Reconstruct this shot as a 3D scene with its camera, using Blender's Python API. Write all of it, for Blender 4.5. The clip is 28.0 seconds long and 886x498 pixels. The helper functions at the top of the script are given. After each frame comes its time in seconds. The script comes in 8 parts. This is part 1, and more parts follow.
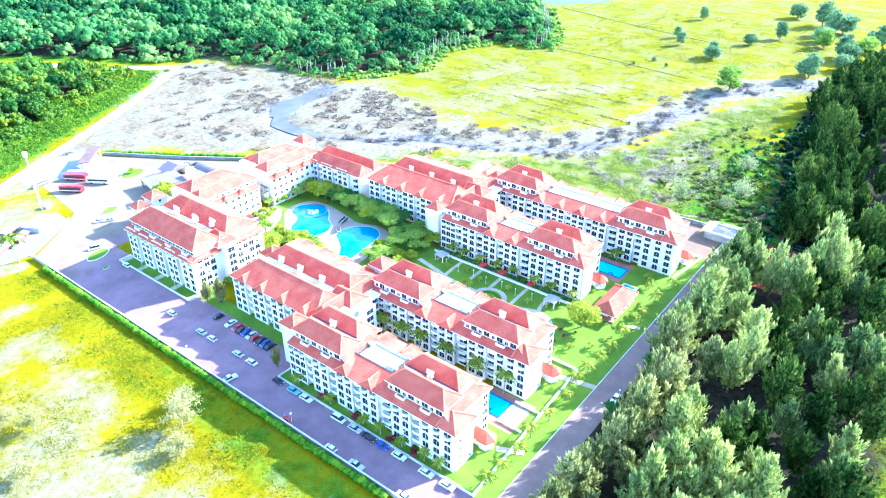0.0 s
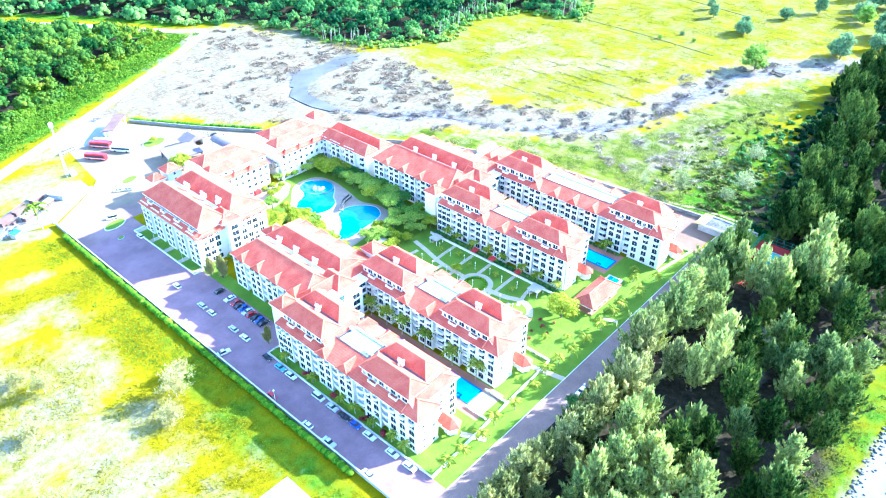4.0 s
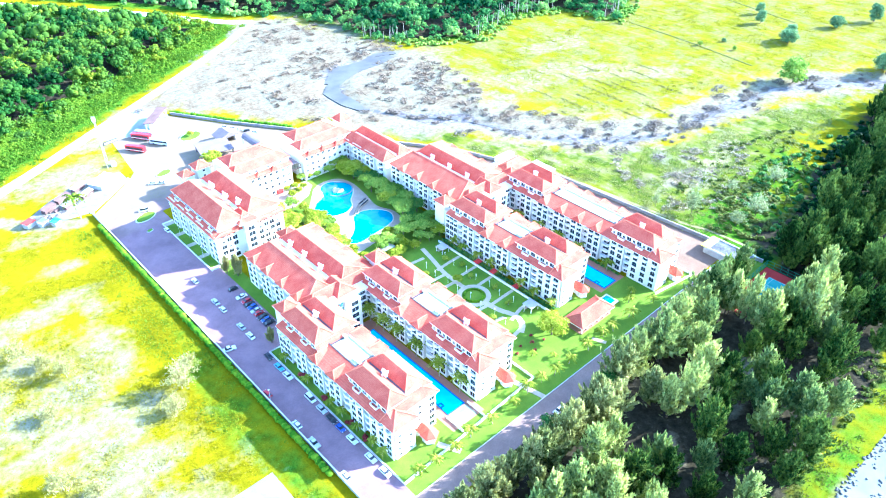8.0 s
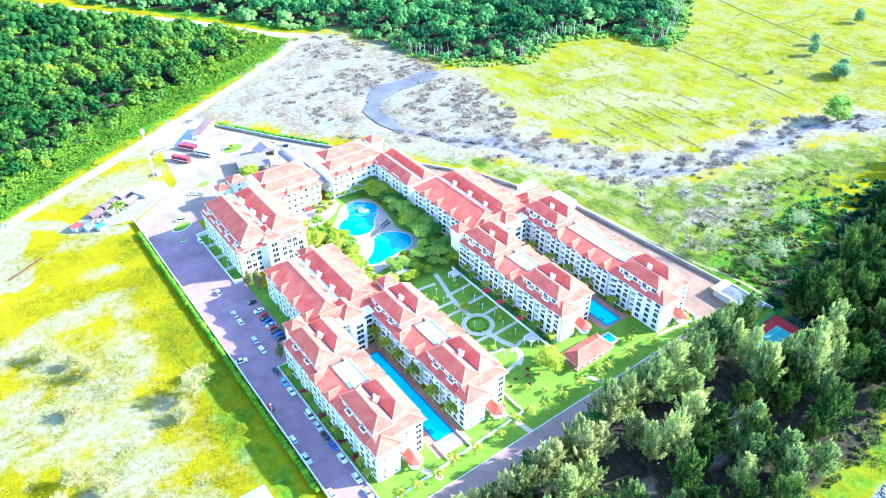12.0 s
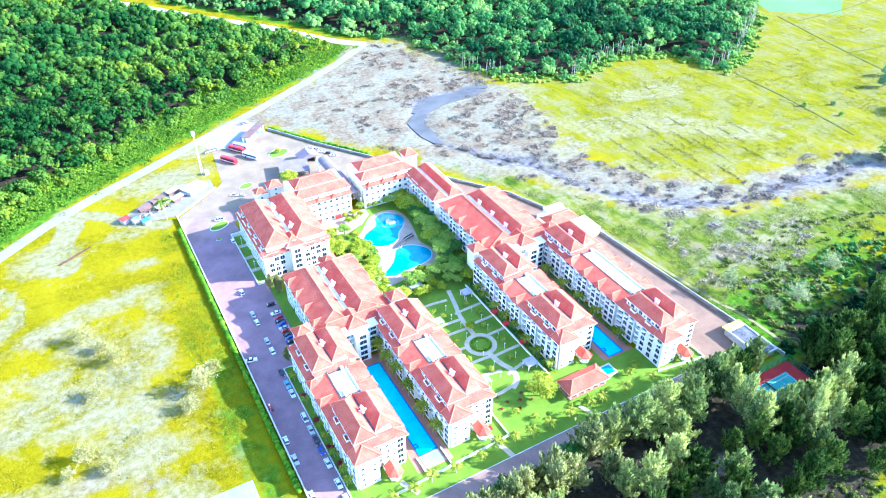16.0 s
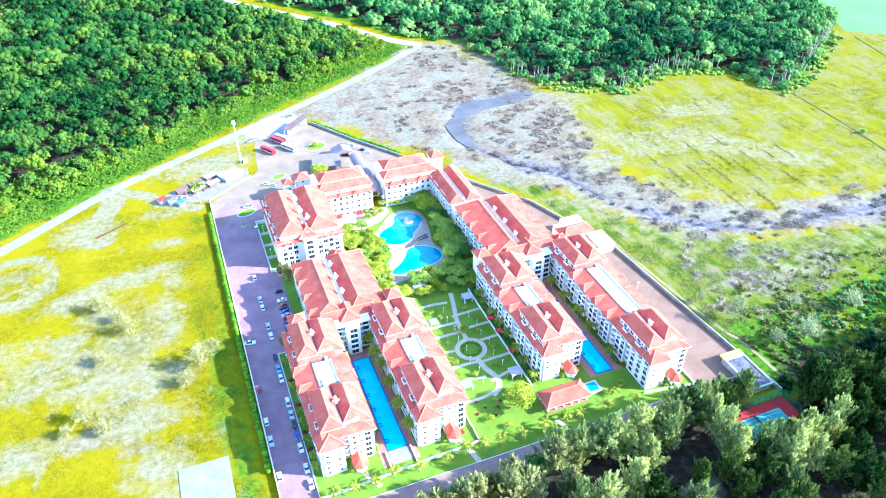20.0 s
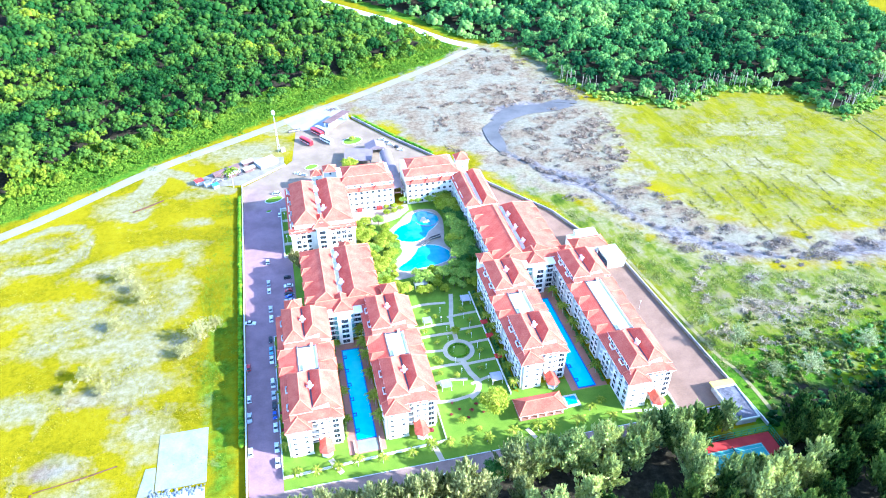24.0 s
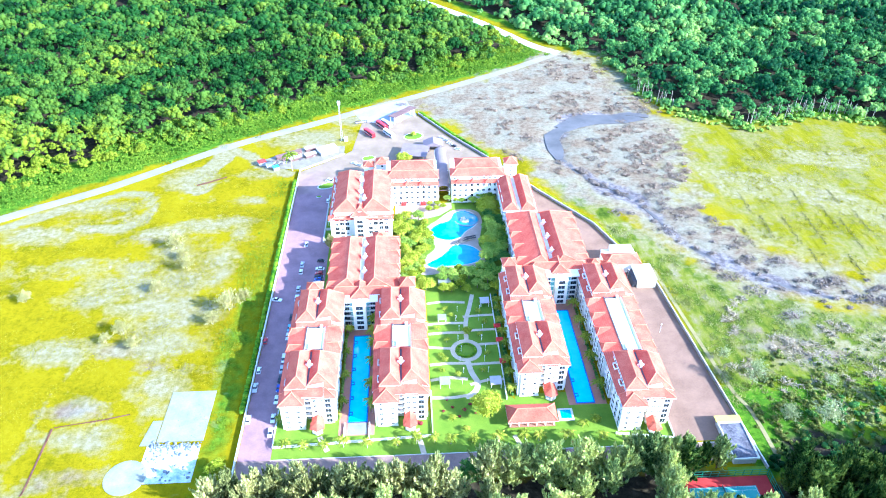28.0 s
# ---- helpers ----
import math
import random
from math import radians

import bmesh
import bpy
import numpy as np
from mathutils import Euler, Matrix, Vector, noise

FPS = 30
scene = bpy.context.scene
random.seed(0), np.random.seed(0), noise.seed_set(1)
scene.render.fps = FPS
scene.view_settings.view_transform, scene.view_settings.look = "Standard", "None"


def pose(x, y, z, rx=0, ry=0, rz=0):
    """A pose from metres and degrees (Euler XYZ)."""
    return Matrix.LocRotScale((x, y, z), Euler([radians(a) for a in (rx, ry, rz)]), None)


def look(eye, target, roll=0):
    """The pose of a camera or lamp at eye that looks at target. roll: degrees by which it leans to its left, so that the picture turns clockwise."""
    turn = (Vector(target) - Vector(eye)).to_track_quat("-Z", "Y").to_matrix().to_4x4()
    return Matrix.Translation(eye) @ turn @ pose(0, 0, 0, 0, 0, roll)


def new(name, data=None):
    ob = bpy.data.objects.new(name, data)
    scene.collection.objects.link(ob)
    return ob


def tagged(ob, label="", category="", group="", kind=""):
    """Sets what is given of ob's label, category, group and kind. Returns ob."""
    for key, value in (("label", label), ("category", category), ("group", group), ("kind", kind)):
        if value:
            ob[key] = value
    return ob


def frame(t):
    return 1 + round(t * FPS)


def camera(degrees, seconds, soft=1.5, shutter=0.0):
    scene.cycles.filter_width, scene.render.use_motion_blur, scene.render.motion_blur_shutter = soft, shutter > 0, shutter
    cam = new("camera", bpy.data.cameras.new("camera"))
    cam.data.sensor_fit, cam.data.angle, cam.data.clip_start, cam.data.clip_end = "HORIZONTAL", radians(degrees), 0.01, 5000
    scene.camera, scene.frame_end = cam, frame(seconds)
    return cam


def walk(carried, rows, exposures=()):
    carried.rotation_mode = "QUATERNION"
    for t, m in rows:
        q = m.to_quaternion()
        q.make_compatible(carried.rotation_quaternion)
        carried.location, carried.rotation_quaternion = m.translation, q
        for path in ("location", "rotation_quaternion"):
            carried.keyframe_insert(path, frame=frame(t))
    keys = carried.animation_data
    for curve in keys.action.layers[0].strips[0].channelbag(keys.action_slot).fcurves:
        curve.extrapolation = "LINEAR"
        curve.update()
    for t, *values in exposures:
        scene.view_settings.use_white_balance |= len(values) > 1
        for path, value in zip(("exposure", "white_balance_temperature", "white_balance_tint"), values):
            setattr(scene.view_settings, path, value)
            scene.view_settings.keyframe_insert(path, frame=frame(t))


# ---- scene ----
cam = camera(64.3, 28.0, soft=1.05)
METRES, EYE, TILT, LEAN, TURN = 213.3, 146.97, -89.4354, -53.1667, -0.4965
BASE_X, BASE_Y = -177.55, -66.22
ROWS = [
    (0.0, 0.0, 0.0, 0.0, 52.78, 59.12, 51.94),
    (0.5, 0.0113, -0.0009, -0.0098, 52.76, 58.6, 51.22),
    (1.0, 0.0228, -0.0016, -0.02, 52.79, 58.11, 50.58),
    (1.5, 0.0347, -0.0022, -0.0296, 52.78, 57.58, 50.06),
    (2.0, 0.0472, -0.0026, -0.0396, 52.77, 57.05, 49.67),
    (2.5, 0.0583, -0.0032, -0.0483, 52.74, 56.59, 49.4),
    (3.0, 0.0698, -0.0038, -0.0573, 52.68, 56.08, 49.1),
    (3.5, 0.0813, -0.0045, -0.0659, 52.66, 55.58, 48.55),
    (5.5, 0.1296, -0.0043, -0.1017, 52.77, 53.8, 45.73),
    (6.0, 0.1425, -0.0036, -0.1108, 52.79, 53.41, 45.21),
    (6.5, 0.1541, -0.0035, -0.1187, 52.75, 53.41, 44.72),
    (7.0, 0.1676, -0.0037, -0.128, 52.72, 53.39, 43.9),
    (7.5, 0.1796, -0.003, -0.1369, 52.72, 53.42, 43.15),
    (8.0, 0.1926, -0.0027, -0.1462, 52.75, 53.48, 42.53),
    (8.5, 0.2039, -0.0026, -0.1537, 52.77, 53.48, 41.89),
    (9.0, 0.2174, -0.0021, -0.1626, 52.78, 53.51, 41.01),
    (9.5, 0.2284, -0.0019, -0.1695, 52.8, 53.53, 40.27),
    (10.0, 0.2419, -0.0011, -0.1782, 52.8, 53.53, 38.98),
    (10.5, 0.2535, 0.0005, -0.187, 52.82, 53.58, 37.78),
    (11.0, 0.2661, 0.0027, -0.1959, 52.89, 53.62, 36.93),
    (11.5, 0.2785, 0.0054, -0.204, 52.89, 53.62, 36.73),
    (12.0, 0.2914, 0.0088, -0.2125, 52.88, 53.63, 36.62),
    (12.5, 0.3026, 0.0118, -0.2201, 52.89, 53.66, 36.43),
    (14.5, 0.3545, 0.0352, -0.2582, 53.11, 53.76, 33.04),
    (15.0, 0.3693, 0.0427, -0.2687, 53.11, 53.75, 32.24),
    (15.5, 0.3821, 0.0497, -0.2781, 53.13, 53.75, 31.29),
    (16.0, 0.3945, 0.0578, -0.288, 53.15, 53.76, 29.29),
    (16.5, 0.405, 0.0674, -0.298, 53.13, 53.73, 27.0),
    (17.0, 0.4184, 0.0803, -0.3102, 53.17, 53.74, 26.14),
    (17.5, 0.4304, 0.0913, -0.3199, 53.14, 53.74, 26.13),
    (18.0, 0.4424, 0.1029, -0.33, 53.12, 53.75, 25.41),
    (18.5, 0.4538, 0.1144, -0.3396, 53.12, 53.75, 24.47),
    (19.0, 0.467, 0.128, -0.3504, 53.12, 53.73, 23.41),
    (19.5, 0.4779, 0.1392, -0.3591, 53.13, 53.72, 22.52),
    (20.0, 0.4917, 0.1532, -0.3694, 53.12, 53.71, 21.46),
    (20.5, 0.5047, 0.1666, -0.3788, 53.12, 53.7, 20.44),
    (21.0, 0.5175, 0.1806, -0.3878, 53.1, 53.69, 19.43),
    (21.5, 0.5309, 0.1945, -0.3966, 53.1, 53.67, 18.41),
    (23.5, 0.5832, 0.2533, -0.4283, 53.05, 53.66, 14.35),
    (24.0, 0.5969, 0.2679, -0.4354, 53.05, 53.66, 13.35),
    (24.5, 0.6107, 0.2827, -0.4421, 53.04, 53.66, 12.31),
    (25.0, 0.6252, 0.2988, -0.449, 53.04, 53.67, 11.18),
    (25.5, 0.6379, 0.3132, -0.4546, 53.03, 53.68, 10.18),
    (26.0, 0.651, 0.3277, -0.4601, 53.01, 53.68, 9.0),
    (26.5, 0.6622, 0.341, -0.4657, 53.02, 53.67, 5.46),
    (27.0, 0.6793, 0.3604, -0.4722, 53.11, 53.63, 2.85),
    (27.5, 0.6927, 0.3764, -0.476, 53.06, 53.66, 2.91),
    (28.0, 0.7064, 0.3937, -0.4796, 53.02, 53.68, 2.96),
]
walk(cam, [(t, pose(BASE_X, BASE_Y, EYE, TILT, LEAN, TURN) @ pose(METRES * x, METRES * y, METRES * z, 90 + pitch, roll, yaw)) for t, x, y, z, yaw, pitch, roll in ROWS],
     exposures=[(0.0, 3.0, 5080, 6), (6.0, 3.15, 5030, 4), (12.0, 2.85, 5080, 6), (17.0, 2.70, 5110, 10), (28.0, 2.62, 5120, 12)])

# ---------------------------------------------------------------- sky and sun
SUN_TO = Vector((0.79, -0.40, 0.47)).normalized()
world = bpy.data.worlds.new("sky")
scene.world = world
world.use_nodes = True
wn = world.node_tree.nodes
sky = wn.new("ShaderNodeTexSky")
sky.sky_type = "NISHITA"
sky.sun_disc = False
sky.sun_elevation = math.asin(SUN_TO.z)
sky.sun_rotation = math.atan2(SUN_TO.x, SUN_TO.y)
sky.air_density, sky.dust_density, sky.ozone_density = 1.0, 0.6, 2.0
wn["Background"].inputs["Strength"].default_value = 0.15
world.node_tree.links.new(sky.outputs["Color"], wn["Background"].inputs["Color"])
sun = new("sun", bpy.data.lights.new("sun", "SUN"))
sun.data.energy, sun.data.angle, sun.data.color = 3.4, radians(0.6), (1.0, 0.95, 0.84)
sun.matrix_world = look(SUN_TO * 300, (0, 0, 0))

# ---------------------------------------------------------------- materials
def node_mat(name, rough=0.8, metal=0.0, spec=0.3):
    m = bpy.data.materials.new(name)
    m.use_nodes = True
    b = m.node_tree.nodes["Principled BSDF"]
    b.inputs["Roughness"].default_value, b.inputs["Metallic"].default_value = rough, metal
    b.inputs["Specular IOR Level"].default_value = spec
    return m, m.node_tree.nodes, m.node_tree.links, b


def place(ns):
    return ns.new("ShaderNodeNewGeometry").outputs["Position"]


def noise_tex(ns, ls, vec, scale, detail=4.0, rough=0.6):
    n = ns.new("ShaderNodeTexNoise")
    n.inputs["Scale"].default_value, n.inputs["Detail"].default_value, n.inputs["Roughness"].default_value = scale, detail, rough
    ls.new(vec, n.inputs["Vector"])
    return n.outputs["Fac"]


def ramp(ns, ls, fac, stops):
    r = ns.new("ShaderNodeValToRGB")
    el = r.color_ramp.elements
    while len(el) < len(stops):
        el.new(0.5)
    for e, (p, c) in zip(el, stops):
        e.position, e.color = p, (*c, 1) if len(c) == 3 else c
    ls.new(fac, r.inputs["Fac"])
    return r.outputs["Color"]


def mixc(ns, ls, fac, a, b, kind="MIX"):
    n = ns.new("ShaderNodeMix")
    n.data_type, n.blend_type = "RGBA", kind
    if isinstance(fac, (int, float)):
        n.inputs[0].default_value = fac
    else:
        ls.new(fac, n.inputs[0])
    for sock, v in ((n.inputs[6], a), (n.inputs[7], b)):
        if isinstance(v, tuple):
            sock.default_value = (*v, 1)
        else:
            ls.new(v, sock)
    return n.outputs[2]


def maths(ns, ls, op, a, b=0.0, c=None):
    n = ns.new("ShaderNodeMath")
    n.operation = op
    for i, v in enumerate((a, b) if c is None else (a, b, c)):
        if isinstance(v, (int, float)):
            n.inputs[i].default_value = v
        else:
            ls.new(v, n.inputs[i])
    return n.outputs[0]


def bump(ns, ls, b, h, strength, dist):
    n = ns.new("ShaderNodeBump")
    n.inputs["Strength"].default_value, n.inputs["Distance"].default_value = strength, dist
    ls.new(h, n.inputs["Height"])
    ls.new(n.outputs["Normal"], b.inputs["Normal"])


def simple(name, lo, hi, scale=0.6, fine=8.0, rough=0.8, metal=0.0, spec=0.12, bumpy=0.3, dist=0.03, per_object=0.0):
    """A two-tone surface: broad stains and fine grain."""
    m, ns, ls, b = node_mat(name, rough, metal, spec)
    p = place(ns)
    big, small = noise_tex(ns, ls, p, scale, 5), noise_tex(ns, ls, p, fine, 3)
    f = maths(ns, ls, "ADD", maths(ns, ls, "MULTIPLY", big, 0.65), maths(ns, ls, "MULTIPLY", small, 0.35))
    col = ramp(ns, ls, f, [(0.33, lo), (0.67, hi)])
    if per_object:
        o = ns.new("ShaderNodeObjectInfo").outputs["Random"]
        v = maths(ns, ls, "MULTIPLY_ADD", o, per_object, 1.0 - per_object / 2)
        h = ns.new("ShaderNodeHueSaturation")
        ls.new(v, h.inputs["Value"])
        ls.new(col, h.inputs["Color"])
        col = h.outputs["Color"]
    ls.new(col, b.inputs["Base Color"])
    bump(ns, ls, b, small, bumpy, dist)
    return m


def tile_roof(name, lo, hi):
    m, ns, ls, b = node_mat(name, 0.8, 0, 0.08)
    p = place(ns)
    sep = ns.new("ShaderNodeSeparateXYZ")
    ls.new(p, sep.inputs[0])
    course = maths(ns, ls, "FRACT", maths(ns, ls, "MULTIPLY", sep.outputs["Z"], 4.2))
    rib = maths(ns, ls, "FRACT", maths(ns, ls, "MULTIPLY", maths(ns, ls, "ADD", sep.outputs["X"], sep.outputs["Y"]), 3.0))
    big, mid = noise_tex(ns, ls, p, 0.22, 5), noise_tex(ns, ls, p, 2.6, 4, 0.8)
    f = maths(ns, ls, "ADD", maths(ns, ls, "MULTIPLY", big, 0.5), maths(ns, ls, "MULTIPLY", mid, 0.5))
    col = ramp(ns, ls, f, [(0.36, lo), (0.64, hi)])
    dark = maths(ns, ls, "MULTIPLY_ADD", course, 0.22, 0.84)
    h = ns.new("ShaderNodeHueSaturation")
    ls.new(col, h.inputs["Color"])
    ls.new(dark, h.inputs["Value"])
    ls.new(h.outputs["Color"], b.inputs["Base Color"])
    bump(ns, ls, b, maths(ns, ls, "ADD", course, rib), 0.5, 0.05)
    return m


def paved(name, a, b_, mortar, scale=1.2, lo=0.75, sun_tint=None):
    m, ns, ls, b = node_mat(name, 0.88, 0, 0.08)
    p = place(ns)
    br = ns.new("ShaderNodeTexBrick")
    br.inputs["Scale"].default_value = scale
    br.inputs["Color1"].default_value, br.inputs["Color2"].default_value, br.inputs["Mortar"].default_value = (*a, 1), (*b_, 1), (*mortar, 1)
    br.inputs["Mortar Size"].default_value = 0.012
    ls.new(p, br.inputs["Vector"])
    big = noise_tex(ns, ls, p, 0.09, 6, 0.65)
    stain = ramp(ns, ls, big, [(0.38, (lo, lo, lo)), (0.62, (1, 1, 1))])
    col = br.outputs["Color"]
    # paints the change from shaded to sunlit paving: warm tan blends in northwards
    if sun_tint:
        sep = ns.new("ShaderNodeSeparateXYZ")
        ls.new(p, sep.inputs[0])
        north = maths(ns, ls, "ADD", sep.outputs["Y"], maths(ns, ls, "MULTIPLY_ADD", noise_tex(ns, ls, p, 0.06, 4), 50.0, -25.0))
        rng_ = ns.new("ShaderNodeMapRange")
        rng_.inputs["From Min"].default_value, rng_.inputs["From Max"].default_value = 184.0, 214.0
        ls.new(north, rng_.inputs["Value"])
        col = mixc(ns, ls, rng_.outputs["Result"], col, mixc(ns, ls, br.outputs["Fac"], sun_tint, mortar))
    col = mixc(ns, ls, 1.0, col, stain, "MULTIPLY")
    ls.new(col, b.inputs["Base Color"])
    bump(ns, ls, b, br.outputs["Fac"], 0.25, 0.01)
    return m


def leafy(name, dark, mid, light, rough=0.6, scale=0.05, trans=0.35, tone=0.0, single=0.55, crest=None, each=0.25):
    """Foliage: tone by clump, then by leaf; some light comes through."""
    m, ns, ls, b = node_mat(name, rough, 0, 0.06)
    g = ns.new("ShaderNodeNewGeometry")
    big = noise_tex(ns, ls, g.outputs["Position"], scale, 3)
    o = ns.new("ShaderNodeObjectInfo").outputs["Random"]
    isl = g.outputs["Random Per Island"]
    f = maths(ns, ls, "MULTIPLY_ADD", big, 0.9, -0.35)
    f = maths(ns, ls, "ADD", f, maths(ns, ls, "MULTIPLY_ADD", isl, single, 0.27 - single / 2))
    f = maths(ns, ls, "ADD", f, maths(ns, ls, "MULTIPLY_ADD", o, each, 0.125 - each / 2))
    if tone:
        at = ns.new("ShaderNodeAttribute")
        at.attribute_name = "tone"
        f = maths(ns, ls, "ADD", f, maths(ns, ls, "MULTIPLY_ADD", at.outputs["Fac"], tone, -0.5 * tone))
    col = ramp(ns, ls, f, [(0.08, dark), (0.42, mid), (0.85, light)] + ([(1.0, crest)] if crest else []))
    ls.new(col, b.inputs["Base Color"])
    t = ns.new("ShaderNodeBsdfTranslucent")
    ls.new(col, t.inputs["Color"])
    mx = ns.new("ShaderNodeMixShader")
    mx.inputs[0].default_value = trans
    ls.new(b.outputs[0], mx.inputs[1])
    ls.new(t.outputs[0], mx.inputs[2])
    ls.new(mx.outputs[0], ns["Material Output"].inputs["Surface"])
    return m


def water(name, deep, shallow, rough=0.08, scale=0.5, ripple=0.15):
    m, ns, ls, b = node_mat(name, rough, 0, 0.5)
    p = place(ns)
    n1, n2 = noise_tex(ns, ls, p, scale, 4), noise_tex(ns, ls, p, 2.2, 3)
    ls.new(ramp(ns, ls, n1, [(0.35, deep), (0.65, shallow)]), b.inputs["Base Color"])
    bump(ns, ls, b, n2, ripple, 0.05)
    return m


WHITE = simple("white_wall_paint", (0.70, 0.67, 0.60), (0.84, 0.81, 0.74), 0.25, 3.0, 0.8, bumpy=0.1)
TRIM = simple("white_trim", (0.78, 0.78, 0.76), (0.88, 0.88, 0.86), 0.5, 5.0, 0.6, bumpy=0.05)
DECK = simple("roof_deck_render", (0.46, 0.475, 0.40), (0.70, 0.71, 0.62), 0.3, 2.0, 0.9, bumpy=0.1)
TILE = tile_roof("terracotta_tile", (0.42, 0.06, 0.042), (0.60, 0.166, 0.102))
CAP = simple("ridge_cap_tile", (0.58, 0.15, 0.085), (0.72, 0.24, 0.14), 0.6, 4.0, 0.75)
GLASS = simple("dark_window_glass", (0.012, 0.016, 0.02), (0.05, 0.06, 0.07), 0.35, 1.0, 0.12, spec=0.6, bumpy=0.0)
TEAL = simple("teal_glass", (0.10, 0.30, 0.30), (0.22, 0.48, 0.46), 0.5, 1.0, 0.12, spec=0.6, bumpy=0.0)
REDSHADE = simple("red_awning", (0.45, 0.03, 0.03), (0.6, 0.06, 0.05), 0.6, 4.0, 0.8)
RAIL = simple("dark_railing", (0.05, 0.05, 0.06), (0.10, 0.10, 0.11), 1, 6, 0.5)
PAVER = paved("mauve_pavers", (0.315, 0.196, 0.212), (0.268, 0.165, 0.18), (0.235, 0.166, 0.178), sun_tint=(0.25, 0.196, 0.132))
# lit copy of the mauve pavers: sunlight on the front road put into the colour
FRONTPAVE = paved("sunlit_mauve_pavers", (0.30, 0.207, 0.172), (0.258, 0.175, 0.148), (0.218, 0.157, 0.136))
REARPAVE = paved("dusty_mauve_pavers", (0.24, 0.153, 0.108), (0.208, 0.134, 0.095), (0.178, 0.12, 0.095), lo=0.78)
TERRA = paved("terracotta_paving", (0.42, 0.20, 0.14), (0.36, 0.17, 0.12), (0.3, 0.2, 0.16), 2.0)
CONC = simple("concrete", (0.42, 0.42, 0.40), (0.60, 0.59, 0.56), 0.12, 1.5, 0.9)
PALECONC = simple("sunbleached_concrete", (0.165, 0.18, 0.145), (0.275, 0.29, 0.24), 0.16, 1.5, 0.9)
PATH = simple("garden_path_paving", (0.38, 0.325, 0.235), (0.52, 0.45, 0.335), 0.3, 3.0, 0.9)
KERB = simple("white_kerb", (0.515, 0.515, 0.491), (0.64, 0.64, 0.624), 0.8, 5.0, 0.8)
WEATHERED = simple("weathered_wall", (0.17, 0.155, 0.155), (0.30, 0.28, 0.275), 0.4, 3.0, 0.9)
WALLGREY = simple("boundary_wall", (0.30, 0.29, 0.28), (0.48, 0.47, 0.45), 0.4, 3.0, 0.9)
TRACK = simple("sandy_track", (0.185, 0.168, 0.125), (0.255, 0.235, 0.185), 0.08, 0.9, 0.95)
ASPH = simple("dark_asphalt", (0.045, 0.045, 0.05), (0.10, 0.095, 0.10), 0.15, 3.0, 0.9)
LAWN = simple("mown_lawn", (0.085, 0.165, 0.014), (0.175, 0.262, 0.026), 0.12, 3.0, 0.95, bumpy=0.6, dist=0.08)
POOL = water("pool_water", (0.045, 0.53, 0.62), (0.06, 0.60, 0.66), 0.06, 0.3, 0.05)
LAGOON = water("lagoon_water", (0.012, 0.25, 0.36), (0.045, 0.33, 0.42), 0.08, 0.12, 0.06)
MUDWATER = water("muddy_water", (0.062, 0.056, 0.052), (0.105, 0.096, 0.09), 0.5, 0.08, 0.3)
SEAFOAM = water("wet_sand", (0.10, 0.108, 0.108), (0.165, 0.17, 0.162), 0.35, 0.05, 0.3)
POOLRIM = simple("blue_pool_tile", (0.02, 0.10, 0.42), (0.03, 0.16, 0.55), 1, 6, 0.4)
BARK = simple("bark", (0.10, 0.075, 0.055), (0.22, 0.17, 0.13), 1.0, 6.0, 0.95)
PALETRUNK = simple("pale_trunk", (0.30, 0.26, 0.21), (0.46, 0.41, 0.34), 1.0, 6.0, 0.95)
DEADWOOD = simple("cleared_brushwood", (0.115, 0.082, 0.058), (0.31, 0.24, 0.175), 0.5, 4.0, 0.95)
FOREST = leafy("forest_leaves", (0.004, 0.026, 0.006), (0.022, 0.09, 0.016), (0.10, 0.185, 0.022), scale=0.03, tone=0.95, single=0.2, crest=(0.19, 0.25, 0.015))
# paler copy of the forest leaves: distant haze mixed into the colour
FORESTB = leafy("hazed_forest_leaves", (0.008, 0.052, 0.018), (0.066, 0.205, 0.05), (0.28, 0.43, 0.1), scale=0.03, tone=0.85, single=0.25)
SLOPELEAF = leafy("creeper_leaves", (0.028, 0.085, 0.008), (0.09, 0.2, 0.014), (0.22, 0.32, 0.022), scale=0.05)
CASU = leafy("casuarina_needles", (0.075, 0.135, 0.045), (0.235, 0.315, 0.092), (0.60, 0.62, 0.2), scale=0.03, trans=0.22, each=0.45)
PALMLEAF = leafy("palm_fronds", (0.08, 0.13, 0.01), (0.22, 0.28, 0.02), (0.42, 0.43, 0.06))
GARDENLEAF = leafy("garden_leaves", (0.07, 0.17, 0.022), (0.23, 0.38, 0.055), (0.48, 0.55, 0.10), scale=0.06)
LIMELEAF = leafy("lime_leaves", (0.13, 0.21, 0.012), (0.31, 0.38, 0.02), (0.52, 0.54, 0.08), scale=0.2)
DARKLEAF = leafy("dark_garden_leaves", (0.02, 0.08, 0.02), (0.07, 0.19, 0.04), (0.18, 0.32, 0.06), scale=0.06)
DRYLEAF = leafy("dry_pale_leaves", (0.25, 0.245, 0.075), (0.36, 0.335, 0.12), (0.48, 0.44, 0.20), scale=0.1, trans=0.45)
DRYTUFT = leafy("dry_tuft_leaves", (0.17, 0.18, 0.006), (0.27, 0.25, 0.008), (0.38, 0.34, 0.05), scale=0.1)
PALECASU = leafy("pale_needles", (0.12, 0.17, 0.06), (0.28, 0.33, 0.15), (0.46, 0.48, 0.26), scale=0.1)
BANKTUFT = leafy("bank_grass_blades", (0.096, 0.16, 0.016), (0.192, 0.248, 0.04), (0.336, 0.336, 0.128), scale=0.08)
